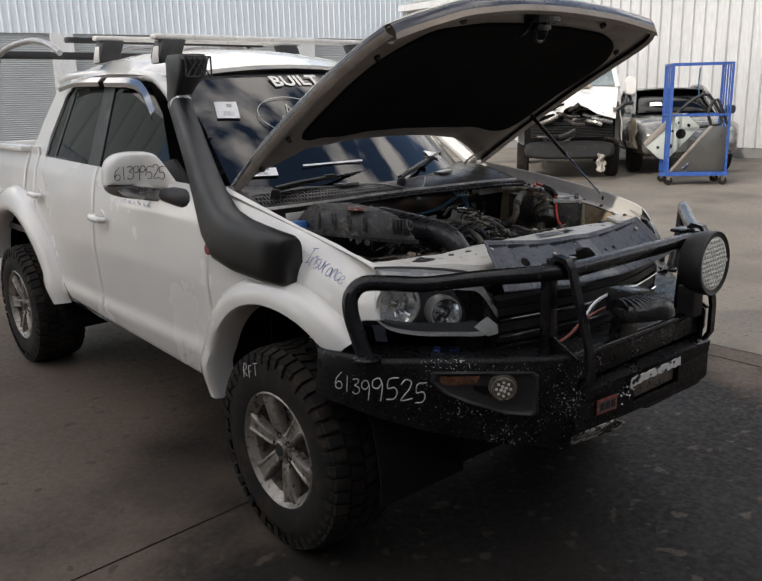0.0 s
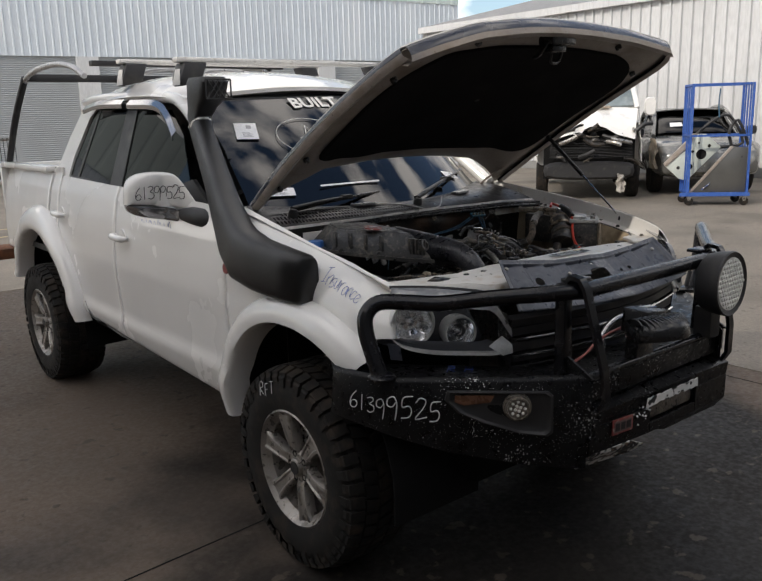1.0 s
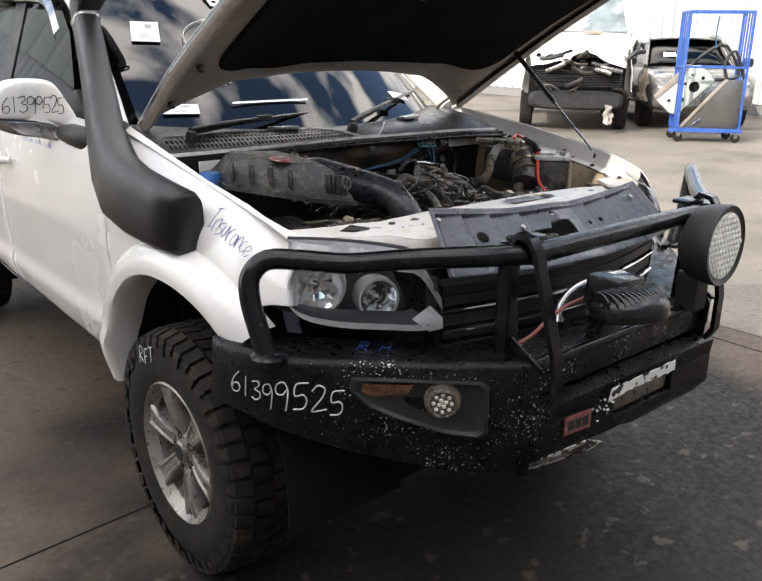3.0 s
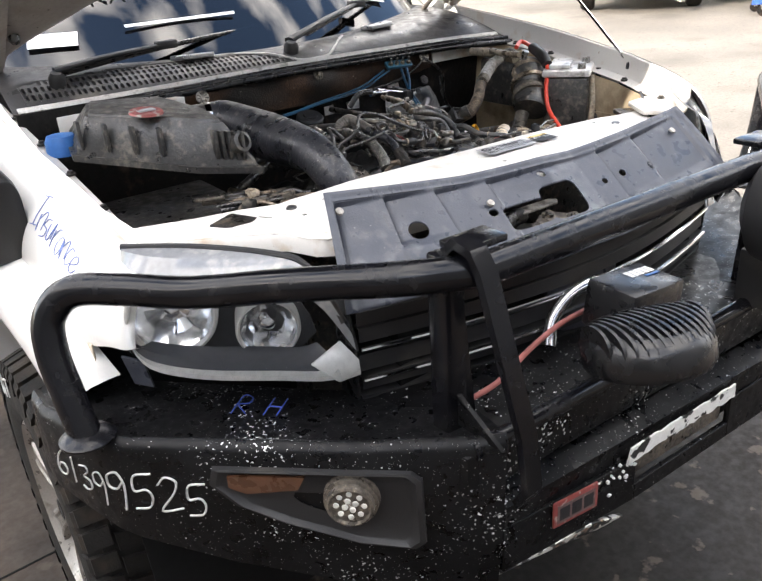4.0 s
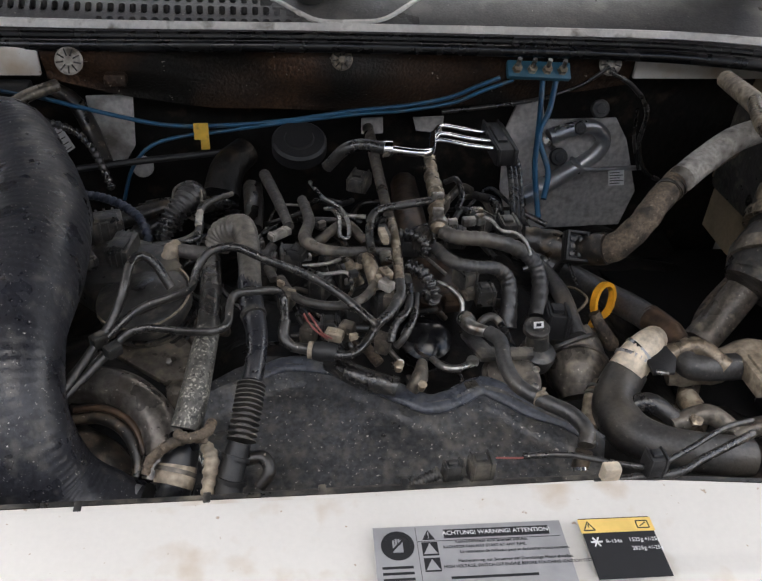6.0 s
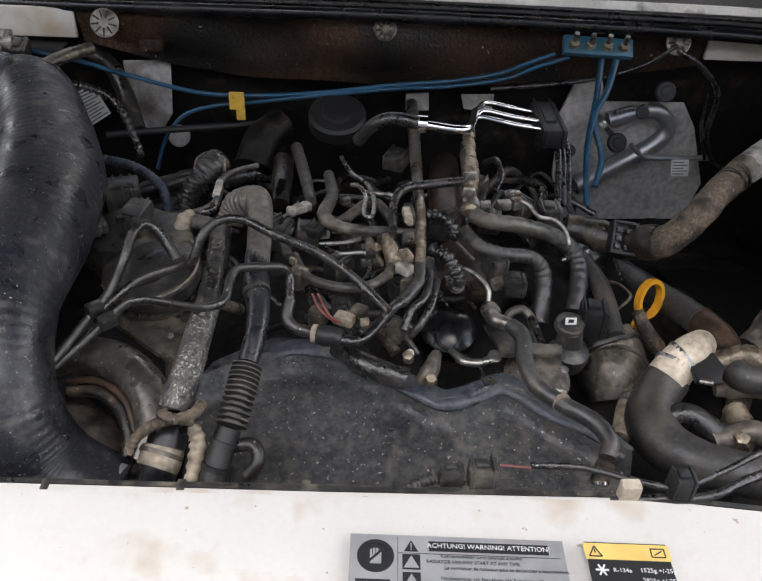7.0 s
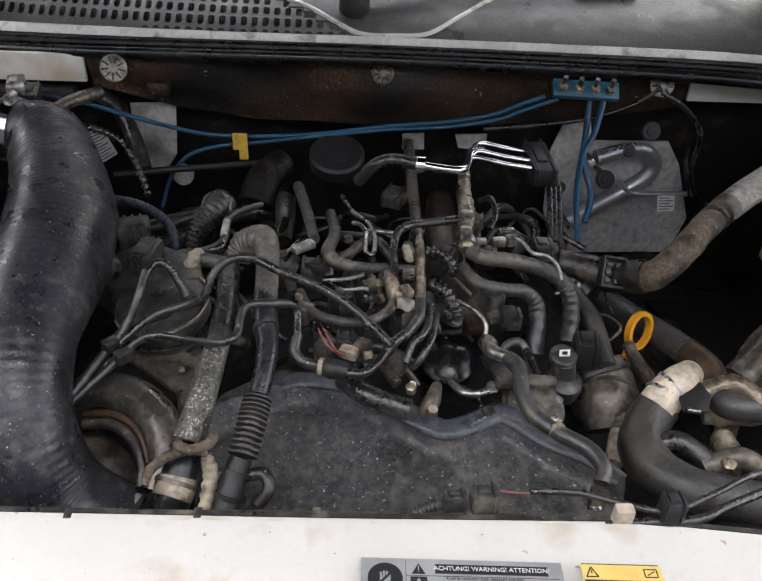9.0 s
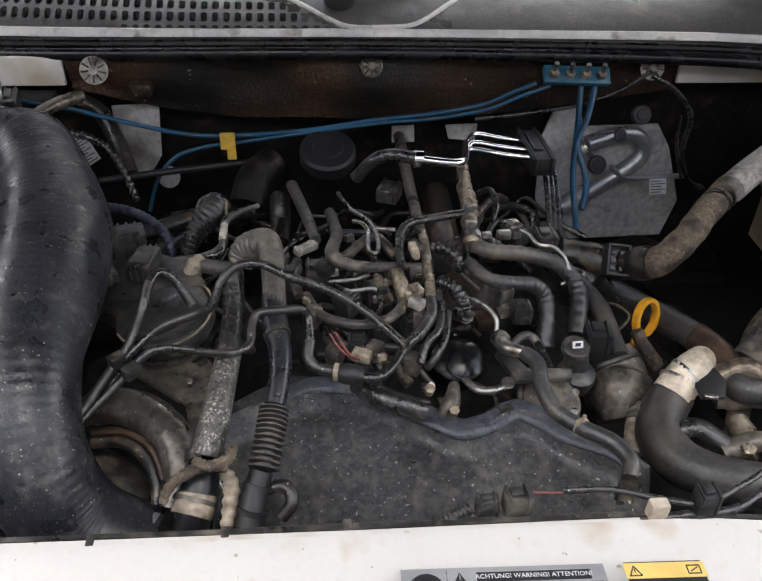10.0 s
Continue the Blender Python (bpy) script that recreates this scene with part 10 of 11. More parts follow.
hose("s_hose", HOSE_MATTE, [0.0066, 0.0071, 0.0071, 0.0072, 0.0071, 0.0072, 0.0071, 0.0066], [(0.157, -0.238, 1.145), (0.165, -0.254, 1.145), (0.163, -0.281, 1.141), (0.170, -0.302, 1.134), (0.189, -0.318, 1.129), (0.210, -0.334, 1.127), (0.219, -0.352, 1.124), (0.215, -0.364, 1.119)], "black s-shaped coolant hose", ribs=8e-05, pitch=4, steps=12, seg=16)
hose("hose_clamp", METAL, [0.0078, 0.0078], [(0.218, -0.359, 1.118), (0.217, -0.362, 1.117)], "steel spring clamp", seg=16)
hose("hose_clamp", GRIME, [0.0074, 0.0074], [(0.216, -0.363, 1.111), (0.212, -0.370, 1.097)], seg=16)
hose("hose_clamp", CHROME, [0.0078, 0.0078], [(0.211, -0.370, 1.099), (0.211, -0.372, 1.097)], seg=16)
hose("zip_tie", TAN, [0.0081, 0.0081], [(0.187, -0.315, 1.130), (0.188, -0.319, 1.130)], "pale cable tie", seg=16)
hose("zip_tail", TAN, 0.0016, [(0.184, -0.325, 1.146), (0.185, -0.324, 1.150)])
hose("leak_sleeve", PLASTIC_DUSTY, [0.0084, 0.0087], [(0.092, -0.134, 1.139), (0.094, -0.153, 1.128)])
hose("clip_hoop", DUSTY_HOSE, 0.0045, [(0.169, -0.167, 1.081), (0.178, -0.157, 1.094), (0.192, -0.153, 1.094), (0.200, -0.167, 1.086), (0.198, -0.199, 1.074)], "curved bracket strap")
lump("clip_block", CREAM, (0.213, -0.413, 1.138), (0.0071, 0.0049, 0.0110), 0.00, "cream push-in clip", 0.0030)
lump("rail_clip", METAL, (0.137, -0.062, 1.194), (0.0065, 0.0031, 0.0040), 0.10, "", 0.0030)
lump("rail_clip", METAL, (0.134, -0.085, 1.188), (0.0059, 0.0031, 0.0040), -0.10, "", 0.0030)
lump("rail_clip", METAL, (0.154, -0.075, 1.166), (0.0055, 0.0050, 0.0060), 0.00, "", 0.0030)
lump("rail_clip", METAL, (0.174, -0.069, 1.165), (0.0076, 0.0044, 0.0050), 0.10, "", 0.0030)
lump("rail_clip", METAL, (0.189, -0.062, 1.163), (0.0056, 0.0051, 0.0060), 0.30, "", 0.0030)
lump("clip_piece", METAL, (0.032, -0.156, 1.150), (0.0043, 0.0028, 0.0035), 0.40, "", 0.0030)
lump("clip_piece", TAN, (0.053, -0.171, 1.148), (0.0046, 0.0032, 0.0035), -0.30, "", 0.0030)
lump("clip_piece", TAN, (0.045, -0.128, 1.150), (0.0037, 0.0026, 0.0035), 0.20, "", 0.0030)
lump("clip_piece", TAN, (-0.036, -0.156, 1.150), (0.0039, 0.0021, 0.0035), -0.70, "", 0.0030)
lump("clip_piece", TAN, (-0.026, -0.169, 1.148), (0.0046, 0.0025, 0.0035), -0.50, "", 0.0030)
lump("clip_piece", TAN, (-0.060, -0.138, 1.168), (0.0032, 0.0025, 0.0035), 0.00, "", 0.0030)
lump("metal_piece", TAN, (0.013, -0.213, 1.128), (0.0090, 0.0062, 0.0050), -0.40, "", 0.0030)
lump("clip_piece", TAN, (0.031, -0.219, 1.130), (0.0040, 0.0023, 0.0035), 0.30, "", 0.0030)
lump("clip_piece", TAN, (0.075, -0.108, 1.168), (0.0033, 0.0048, 0.0035), 0.00, "", 0.0030)
lump("clip_piece", TAN, (0.061, -0.163, 1.158), (0.0032, 0.0035, 0.0035), 0.20, "", 0.0030)
lump("clip_piece", METAL, (0.069, -0.166, 1.158), (0.0028, 0.0032, 0.0035), 0.00, "", 0.0030)
lump("metal_piece", METAL, (0.186, -0.049, 1.165), (0.0090, 0.0046, 0.0050), 0.20, "", 0.0030)
lump("clip_piece", METAL, (0.129, -0.101, 1.150), (0.0026, 0.0049, 0.0035), 0.10, "", 0.0030)
lump("metal_piece", CAST, (0.145, -0.250, 1.085), (0.0068, 0.0051, 0.0050), 0.20, "", 0.0030)
lump("clip_piece", METAL, (0.074, -0.216, 1.088), (0.0038, 0.0035, 0.0035), 0.00, "", 0.0030)
lump("metal_piece", CAST, (0.090, -0.241, 1.085), (0.0069, 0.0097, 0.0050), 0.10, "", 0.0030)
lump("clip_piece", RUBBER, (0.110, -0.169, 1.140), (0.0032, 0.0053, 0.0035), 0.30, "", 0.0030)
lump("metal_piece", PLASTIC, (-0.018, -0.114, 1.158), (0.0098, 0.0080, 0.0050), -0.50, "", 0.0030)
lump("clip_piece", PLASTIC, (0.037, -0.151, 1.156), (0.0046, 0.0035, 0.0035), 0.30, "", 0.0030)
lump("clip_piece", METAL, (-0.008, -0.109, 1.150), (0.0049, 0.0034, 0.0035), 0.20, "", 0.0030)
lump("clip_piece", CAST, (0.012, -0.043, 1.150), (0.0052, 0.0032, 0.0035), 0.50, "", 0.0030)
lump("metal_piece", CAST, (0.165, -0.140, 1.120), (0.0100, 0.0094, 0.0050), 0.30, "", 0.0030)
lump("metal_piece", OIL_BROWN, (0.143, -0.144, 1.110), (0.0100, 0.0125, 0.0050), 0.10, "", 0.0030)
# throttle body: round black housing with a worn bright rim on a cast plate
tc = V(-0.173, -0.143, 1.132)
bm = B()
lathe(bm, tc, (-0.10, -0.16, 0.98), [(-0.050, 0.0), (-0.050, 0.041), (-0.016, 0.042), (-0.014, 0.0465), (-0.004, 0.0475), (0.0, 0.046), (0.003, 0.041), (0.0045, 0.030), (0.010, 0.022), (0.011, 0.0)], 40)
throttle = part("throttle_body", bm, PLASTIC_DUSTY, engine, "round black throttle housing", 50)
bm = B()
tube(bm, [tc + V(-0.0003, -0.0004, 0.002) + V(math.cos(a) * 0.0468, math.sin(a) * 0.0462, math.cos(a) * 0.0048 + math.sin(a) * 0.0076) for a in [radians(-150 + 12 * q) for q in range(17)]], 0.0012, 8, 3)
part("rim", bm, TAN, throttle, "worn bright rim")
for drop, rr in ((0.024, 0.0455), (0.036, 0.0460)):
    bm = B()
    lathe(bm, tc - V(-0.10, -0.16, 0.98) * drop, (-0.10, -0.16, 0.98), [(-0.002, 0.040), (-0.002, rr), (0.002, rr), (0.002, 0.040)], 40)
    part("housing_band", bm, RUBBER, throttle)
bm = B()
slab(bm, [(-0.215, -0.170, 1.084), (-0.150, -0.226, 1.084), (-0.128, -0.222, 1.084), (-0.118, -0.190, 1.088), (-0.140, -0.160, 1.090), (-0.190, -0.150, 1.088)], (0, 0, 0.007), 0.002)
part("cast_plate", bm, CAST, engine, "cast mounting plate")
bm = B()
slab(bm, [(-0.150, -0.222, 1.075), (-0.142, -0.262, 1.068), (-0.118, -0.258, 1.072), (-0.112, -0.215, 1.080)], (0, 0, 0.010), 0.002)
part("cast_plate", bm, CAST, engine)
disc("flange_bolt", METAL, (-0.146, -0.207, 1.099), 0.0042, "bolt")
disc("flange_bolt", CAST, (-0.139, -0.233, 1.086), 0.0046, "flange")
# actuator: angular moulded box with two sockets
bm = B()
slab(bm, [(-0.255, -0.100, 1.140), (-0.228, -0.066, 1.146), (-0.200, -0.052, 1.150), (-0.150, -0.082, 1.150), (-0.134, -0.112, 1.146), (-0.170, -0.126, 1.140), (-0.226, -0.126, 1.136)], (0, 0, -0.040), 0.004)
actuator = part("actuator", bm, PLASTIC_DUSTY, engine, "dusty black actuator box")
for c, hf, turn in (((-0.196, -0.092, 1.156), (0.012, 0.021, 0.009), -0.2), ((-0.219, -0.043, 1.152), (0.017, 0.015, 0.014), 0.25), ((-0.234, -0.098, 1.149), (0.010, 0.016, 0.006), 0.5)):
    m = Matrix.Translation(c) @ Matrix.Rotation(turn, 4, "Z")
    bm = B()
    box(bm, tuple(-q for q in hf), hf, 0.003, m)
    box(bm, (-hf[0] * 0.7, -hf[1] * 0.75, hf[2] * 0.9), (hf[0] * 0.7, hf[1] * 0.2, hf[2] * 1.25), 0.001, m)
    for q in (-0.5, 0.0, 0.5):
        box(bm, (hf[0] * (q - 0.08), -hf[1] * 1.08, -hf[2]), (hf[0] * (q + 0.08), hf[1] * 1.08, hf[2] * 1.05), 0.0005, m)
    part("socket", bm, PLASTIC_DUSTY, actuator)
# square socket hanging on the taped hose
m = plane_pose((0.3115, -0.060, 1.122), (0.97, -0.10, -0.1), (0.16, 0.60, 0.78))
bm = B()
box(bm, (-0.0135, -0.0180, -0.014), (0.0135, 0.0180, -0.003), 0.001, m)
for lo, hi in (((-0.0135, -0.0180), (-0.0105, 0.0180)), ((0.0105, -0.0180), (0.0135, 0.0180)), ((-0.0105, -0.0180), (0.0105, -0.0150)), ((-0.0105, 0.0150), (0.0105, 0.0180))):
    box(bm, (*lo, -0.003), (*hi, 0.006), 0.0006, m)
socket = part("vacuum_plug", bm, PLASTIC, engine, "square black socket")
for q in range(6):
    bm = B()
    box(bm, (-0.008 + (q % 2) * 0.010, -0.012 + (q // 2) * 0.009, -0.0035), (-0.002 + (q % 2) * 0.010, -0.007 + (q // 2) * 0.009, 0.002), 0.0005, m)
    part("socket_pin", bm, PLASTIC_DUSTY, socket)
# lug of the radiator hose clamp
bm = B()
slab(bm, [(0.332, -0.221, 1.094), (0.357, -0.221, 1.098), (0.360, -0.240, 1.098), (0.353, -0.256, 1.092), (0.330, -0.255, 1.092)], (0, 0, 0.004), 0.001)
part("clamp_lug", bm, PLASTIC, engine, "black bracket on the hose clamp")
# printed tags
for name, label, pts, lines in (("paper_tag", "white printed tag on the bulkhead", [V(-0.356, 0.250, 1.134), V(-0.340, 0.250, 1.088), V(-0.311, 0.250, 1.107), V(-0.328, 0.250, 1.147)], 10), ("white_tag", "white paper tag on the steel rod", [V(0.481, 0.244, 1.062), V(0.487, 0.244, 1.036), V(0.513, 0.244, 1.037), V(0.507, 0.244, 1.063)], 5)):
    bm = B()
    slab(bm, pts, (0, -0.001, 0))
    tag = part(name, bm, PAPER, engine, label)
    for q in range(lines):
        k = (q + 0.7) / (lines + 0.6)
        a, b = pts[0].lerp(pts[1], k), pts[3].lerp(pts[2], k)
        u = (pts[1] - pts[0]).normalized() * 0.0006
        a, b = a.lerp(b, 0.08), a.lerp(b, 0.92 if q % 2 else 0.7)
        bm = B()
        slab(bm, [p + V(0, -0.0014, 0) for p in (a - u, a + u, b + u, b - u)], (0, -0.0004, 0))
        part("print_line", bm, INK, tag)
# white label on the sensor cap
bm = B()
slab(bm, [(0.2231, -0.1868, 1.1117), (0.2340, -0.1861, 1.1117), (0.2319, -0.1942, 1.1103), (0.2210, -0.1949, 1.1103)], (0, 0, 0.0008))
part("sensor_label", bm, PAPER, engine, "white label")
bm = B()
slab(bm, [(0.2250, -0.1900, 1.1128), (0.2304, -0.1900, 1.1128), (0.2290, -0.1940, 1.1122), (0.2236, -0.1940, 1.1122)], (0, 0, 0.0004))
part("label_mark", bm, INK, engine)
# gasket strip along the slam panel's rear edge
bm = B()
tube(bm, [(-0.30, -0.402, 1.128), (-0.229, -0.404, 1.1285), (-0.093, -0.4035, 1.1295), (0.042, -0.4055, 1.130), (0.120, -0.407, 1.130), (0.20, -0.410, 1.130)], 0.0042, 8, 8, flat=0.8)
gasket = part("slam_gasket", bm, DUSTY_HOSE, truck, "thin black gasket strip")
for x in (-0.19, -0.098, -0.012, 0.052, 0.10):
    bm = B()
    box(bm, (x - 0.003, -0.4095, 1.1270), (x + 0.003, -0.3995, 1.1345), 0.001)
    part("gasket_clip", bm, PLASTIC_DUSTY, gasket)
# the dipstick's ring, a flat loop hanging askew
c = V(0.3390, -0.1040, 1.0740)
major, minor = V(0.26, 0.50, 0.82), V(0.80, 0.30, -0.36)
bm = B()
loop = []
for q in range(33):
    a = 2 * math.pi * q / 32
    loop.append(c + major * math.sin(a) * 0.0198 + minor * math.cos(a) * 0.0172)
wide = major.cross(minor).normalized()
outward = lambda p: (p - c).normalized()
ring_loft(bm, [[p + outward(p) * o + wide * h for o, h in ((0.0022, -0.0042), (0.0030, 0.0), (0.0022, 0.0042), (-0.0022, 0.0042), (-0.0030, 0.0), (-0.0022, -0.0042))] for p in loop], caps=False)
bmesh.ops.remove_doubles(bm, verts=list(bm.verts), dist=0.0001)
ring = part("dipstick_ring", bm, DIPSTICK, engine, "yellow dipstick ring", 60)
bm = B()
tube(bm, [c - major * 0.019 - minor * 0.006, c - major * 0.024 - minor * 0.011, c - major * 0.031 - minor * 0.013, c - major * 0.031 - minor * 0.006], 0.0026, 8, 5)
part("pull_hook", bm, DIPSTICK, ring)
hose("dipstick_tube", TAPE, [0.0069, 0.0075, 0.0081], [(0.322, -0.122, 1.070), (0.331, -0.129, 1.055), (0.349, -0.136, 1.030)], "pale dipstick tube")
# small pipes and leads deep between the units
rng = random.Random(11)
for k in range(70):
    x, y = rng.uniform(-0.20, 0.30), rng.uniform(-0.30, 0.20)
    if y < -0.2 and x > -0.05:
        continue
    z = 1.05 + 0.06 * math.exp(-((x - 0.10) / 0.25) ** 2 - ((y + 0.02) / 0.16) ** 2) + rng.uniform(-0.02, 0.012)
    a, l = rng.uniform(0, 6.28), rng.uniform(0.02, 0.06)
    d = V(math.cos(a), math.sin(a), rng.uniform(-0.3, 0.2))
    n = V(-math.sin(a), math.cos(a), 0) * rng.uniform(-0.03, 0.03)
    hose("lead", rng.choice((RUBBER, RUBBER, RUBBER, GRIME, CAST, METAL, TAPE)), rng.choice((0.002, 0.003, 0.004, 0.006)), [V(x, y, z) - d * l, V(x, y, z) - d * l * 0.3 + n + V(0, 0, 0.012), V(x, y, z) + d * l * 0.4 - n * 0.5, V(x, y, z - 0.015) + d * l], seg=8, steps=4)

# ---- the yard beyond ----
def vehicle_pose(x, y, heading):
    """x of the pose runs forward along the heading, y to the vehicle's left."""
    return Matrix.Translation((x, y, -0.008)) @ Matrix.Rotation(heading, 4, "Z")


def moved(bm, m):
    bmesh.ops.transform(bm, matrix=m, verts=bm.verts)
    return bm


def simple_wheel(parent, m, x, y, r=0.32, w=0.20):
    bm = B()
    lathe(bm, (x, y - w / 2, r), (0, 1, 0), [(0, r * 0.6), (0, r * 0.92), (0.03, r), (w - 0.03, r), (w, r * 0.92), (w, r * 0.6), (w - 0.04, r * 0.58), (0.04, r * 0.58), (0, r * 0.6)], 28)
    t = part("wheel", moved(bm, m), TYRE, parent)
    bm = B()
    lathe(bm, (x, y, r), (0, 1 if y > 0 else -1, 0), [(0.02, 0), (0.02, r * 0.6), (0.05, r * 0.58), (0.06, r * 0.2), (0.07, 0)], 20)
    part("hub", moved(bm, m), ALLOY, t)


def profile_body(bm, stations, n=22, e=0.35):
    """Loft boxy sections: (x, half width, z low, z high)."""
    rings = []
    for x, hw, z0, z1 in stations:
        c, h = (z0 + z1) / 2, (z1 - z0) / 2
        rings.append([V(x, hw * math.copysign(abs(math.cos(t)) ** e, math.cos(t)), c + h * math.copysign(abs(math.sin(t)) ** e, math.sin(t))) for t in [2 * math.pi * q / n for q in range(n)]])
    return ring_loft(bm, rings)


# crashed van
vm = vehicle_pose(10.55, 7.0, math.atan2(-0.62, -0.78)) @ Matrix.Scale(1.2, 4)
van = thing("crashed_van", "white van with its crushed front end torn open", "van", vm.translation)
bm = B()
profile_body(bm, [(-4.3, 0.80, 0.35, 2.05), (-4.2, 0.85, 0.32, 2.15), (-1.45, 0.86, 0.32, 2.10), (-1.2, 0.86, 0.35, 2.0), (-0.62, 0.86, 0.40, 1.46), (-0.40, 0.84, 0.50, 1.24)])
part("van_body", moved(bm, vm), WHITE, van, "white van body")
bm = B()
slab(bm, [(-1.22, -0.66, 2.02), (-1.22, 0.66, 2.02), (-0.66, 0.74, 1.48), (-0.66, -0.74, 1.48)], (0.03, 0, 0.03))
part("van_windscreen", moved(bm, vm), VAN_GLASS, van, "van windscreen, sky reflection put into its pale colour, with a deployed airbag behind")
bm = B()
profile_body(bm, [(-1.02, 0.30, 1.50, 1.68), (-0.94, 0.42, 1.48, 1.74), (-0.86, 0.36, 1.48, 1.66)], 18, 0.7)
part("airbag", moved(bm, vm), TAPE_PALE, van, "white deployed airbag")
for s in (-1, 1):
    bm = B()
    tube(bm, [(-1.22, s * 0.69, 2.04), (-0.92, s * 0.74, 1.78), (-0.62, s * 0.79, 1.46)], 0.045, 10, 4)
    part("van_pillar", moved(bm, vm), WHITE, van)
rng = random.Random(3)
bm = B()
rows = []
for i in range(13):
    row = []
    for j in range(17):
        v, u = i / 12, -1 + j / 8
        x = -0.62 + 0.80 * v
        z = 1.48 - 0.34 * v * v + 0.10 * math.exp(-((u - 0.25) / 0.3) ** 2) * v - 0.16 * abs(u) * v + 0.045 * noise.noise(V(u * 2.6, v * 3.1, 2))
        z -= 0.13 * max(0, 1 - abs(u + 0.28) / 0.10) * v
        row.append((x, u * (0.80 - 0.10 * v), z))
    rows.append(row)
sheet(bm, rows, 0.006)
part("crumpled_bonnet", moved(bm, vm), WHITE, van, "crumpled white bonnet", 20)
bm = B()
slab(bm, [(-0.30, 0.08, 1.475), (-0.34, 0.36, 1.47), (-0.44, 0.32, 1.495), (-0.48, 0.14, 1.50), (-0.40, 0.05, 1.49)], (0, 0, 0.02))
part("rust_scrape", moved(bm, vm), TAN, van, "brown scrape on the bonnet")
bm = B()
box(bm, (-0.3, -0.72, 0.35), (-0.02, 0.72, 1.12))
part("engine_recess", moved(bm, vm), DARK, van)
for k in range(13):
    z = 0.70 + k * 0.024
    bm = B()
    tube(bm, [(0.08, -0.62, z), (0.10 + rng.uniform(-0.02, 0.02), -0.2, z + rng.uniform(-0.008, 0.008)), (0.09, 0.3, z), (0.06, 0.68, z + 0.01)], 0.006, 6, 3)
    part("radiator_fin", moved(bm, vm), PLASTIC, van)
bm = B()
profile_body(bm, [(0.0, 0.70, 0.36, 0.62), (0.08, 0.72, 0.34, 0.64), (0.16, 0.66, 0.38, 0.58)], 18, 0.5)
part("bumper_beam", moved(bm, vm), PLASTIC, van, "torn black bumper")
for k in range(40):
    a = V(rng.uniform(0.0, 0.14), rng.uniform(-0.68, 0.72), rng.uniform(0.55, 1.20) if k > 22 else rng.uniform(0.92, 1.2))
    b = a + V(rng.uniform(-0.1, 0.1), rng.uniform(-0.35, 0.35), rng.uniform(-0.12, 0.12))
    bm = B()
    tube(bm, [a, a.lerp(b, 0.5) + V(0.03, 0, rng.uniform(-0.05, 0.05)), b], rng.choice((0.012, 0.02, 0.035)), 8, 4)
    part("bent_bracket", moved(bm, vm), rng.choice((PLASTIC, METAL, CAST, GRIME, DARK, PLASTIC_DUSTY, PLASTIC)), van)
for s in (-1, 1):
    bm = B()
    rows = [[(x, s * (0.83 - 0.06 * k + 0.03 * noise.noise(V(x * 4, k * 5, s))), 0.62 + 0.62 * k + 0.03 * noise.noise(V(x * 3, k * 4, 5))) for k in steps(0, 1, 6)] for x in steps(-0.40, 0.12 if s > 0 else 0.02, 6)]
    sheet(bm, rows, 0.006)
    part("torn_wing", moved(bm, vm), WHITE, van, "torn white front wing", 25)
    simple_wheel(van, vm, -0.62, s * 0.74)
    simple_wheel(van, vm, -3.3, s * 0.74)
    bm = B()
    profile_body(bm, [(-0.72, 0.06, 1.36, 1.60), (-0.66, 0.10, 1.33, 1.64), (-0.58, 0.08, 1.35, 1.62)], 14, 0.6)
    part("van_mirror", moved(moved(bm, Matrix.Translation((0, s * 1.0, 0))), vm), WHITE, van)
bm = B()
rows = [[V(0.22 + 0.06 * math.cos(a) + 0.06 * noise.noise(V(a, z * 19, 1)), 0.50 + 0.09 * math.sin(a) * (0.4 + abs(noise.noise(V(z * 14, 3, 1))) * 2), z + 0.05 * noise.noise(V(a * 3, z * 8, 7))) for a in [2 * math.pi * q / 12 for q in range(12)]] for z in (0.16, 0.20, 0.25, 0.30, 0.36, 0.42)]
ring_loft(bm, rows)
part("torn_liner", moved(bm, vm), TAPE_PALE, van, "hanging torn white liner", 20)

# sedan behind the trolley
cm = vehicle_pose(12.6, 5.6, math.atan2(-0.66, -0.75)) @ Matrix.Scale(1.2, 4)
sedan = thing("damaged_sedan", "dark silver sedan with a damaged front wing", "car", cm.translation)
bm = B()
profile_body(bm, [(-3.9, 0.70, 0.45, 0.98), (-3.8, 0.80, 0.32, 1.02), (-2.9, 0.85, 0.28, 1.0), (-1.2, 0.86, 0.28, 0.98), (-0.2, 0.84, 0.30, 0.90), (0.0, 0.76, 0.34, 0.78), (0.06, 0.66, 0.40, 0.70)])
part("car_body", moved(bm, cm), CAR_SILVER, sedan, "silver-grey car body")
bm = B()
profile_body(bm, [(-3.3, 0.62, 0.90, 1.02), (-2.9, 0.66, 0.90, 1.34), (-2.4, 0.66, 0.90, 1.45), (-1.8, 0.66, 0.90, 1.43), (-1.15, 0.70, 0.90, 1.02)], 22, 0.42)
part("car_glass", moved(bm, cm), TINT, sedan)
bm = B()
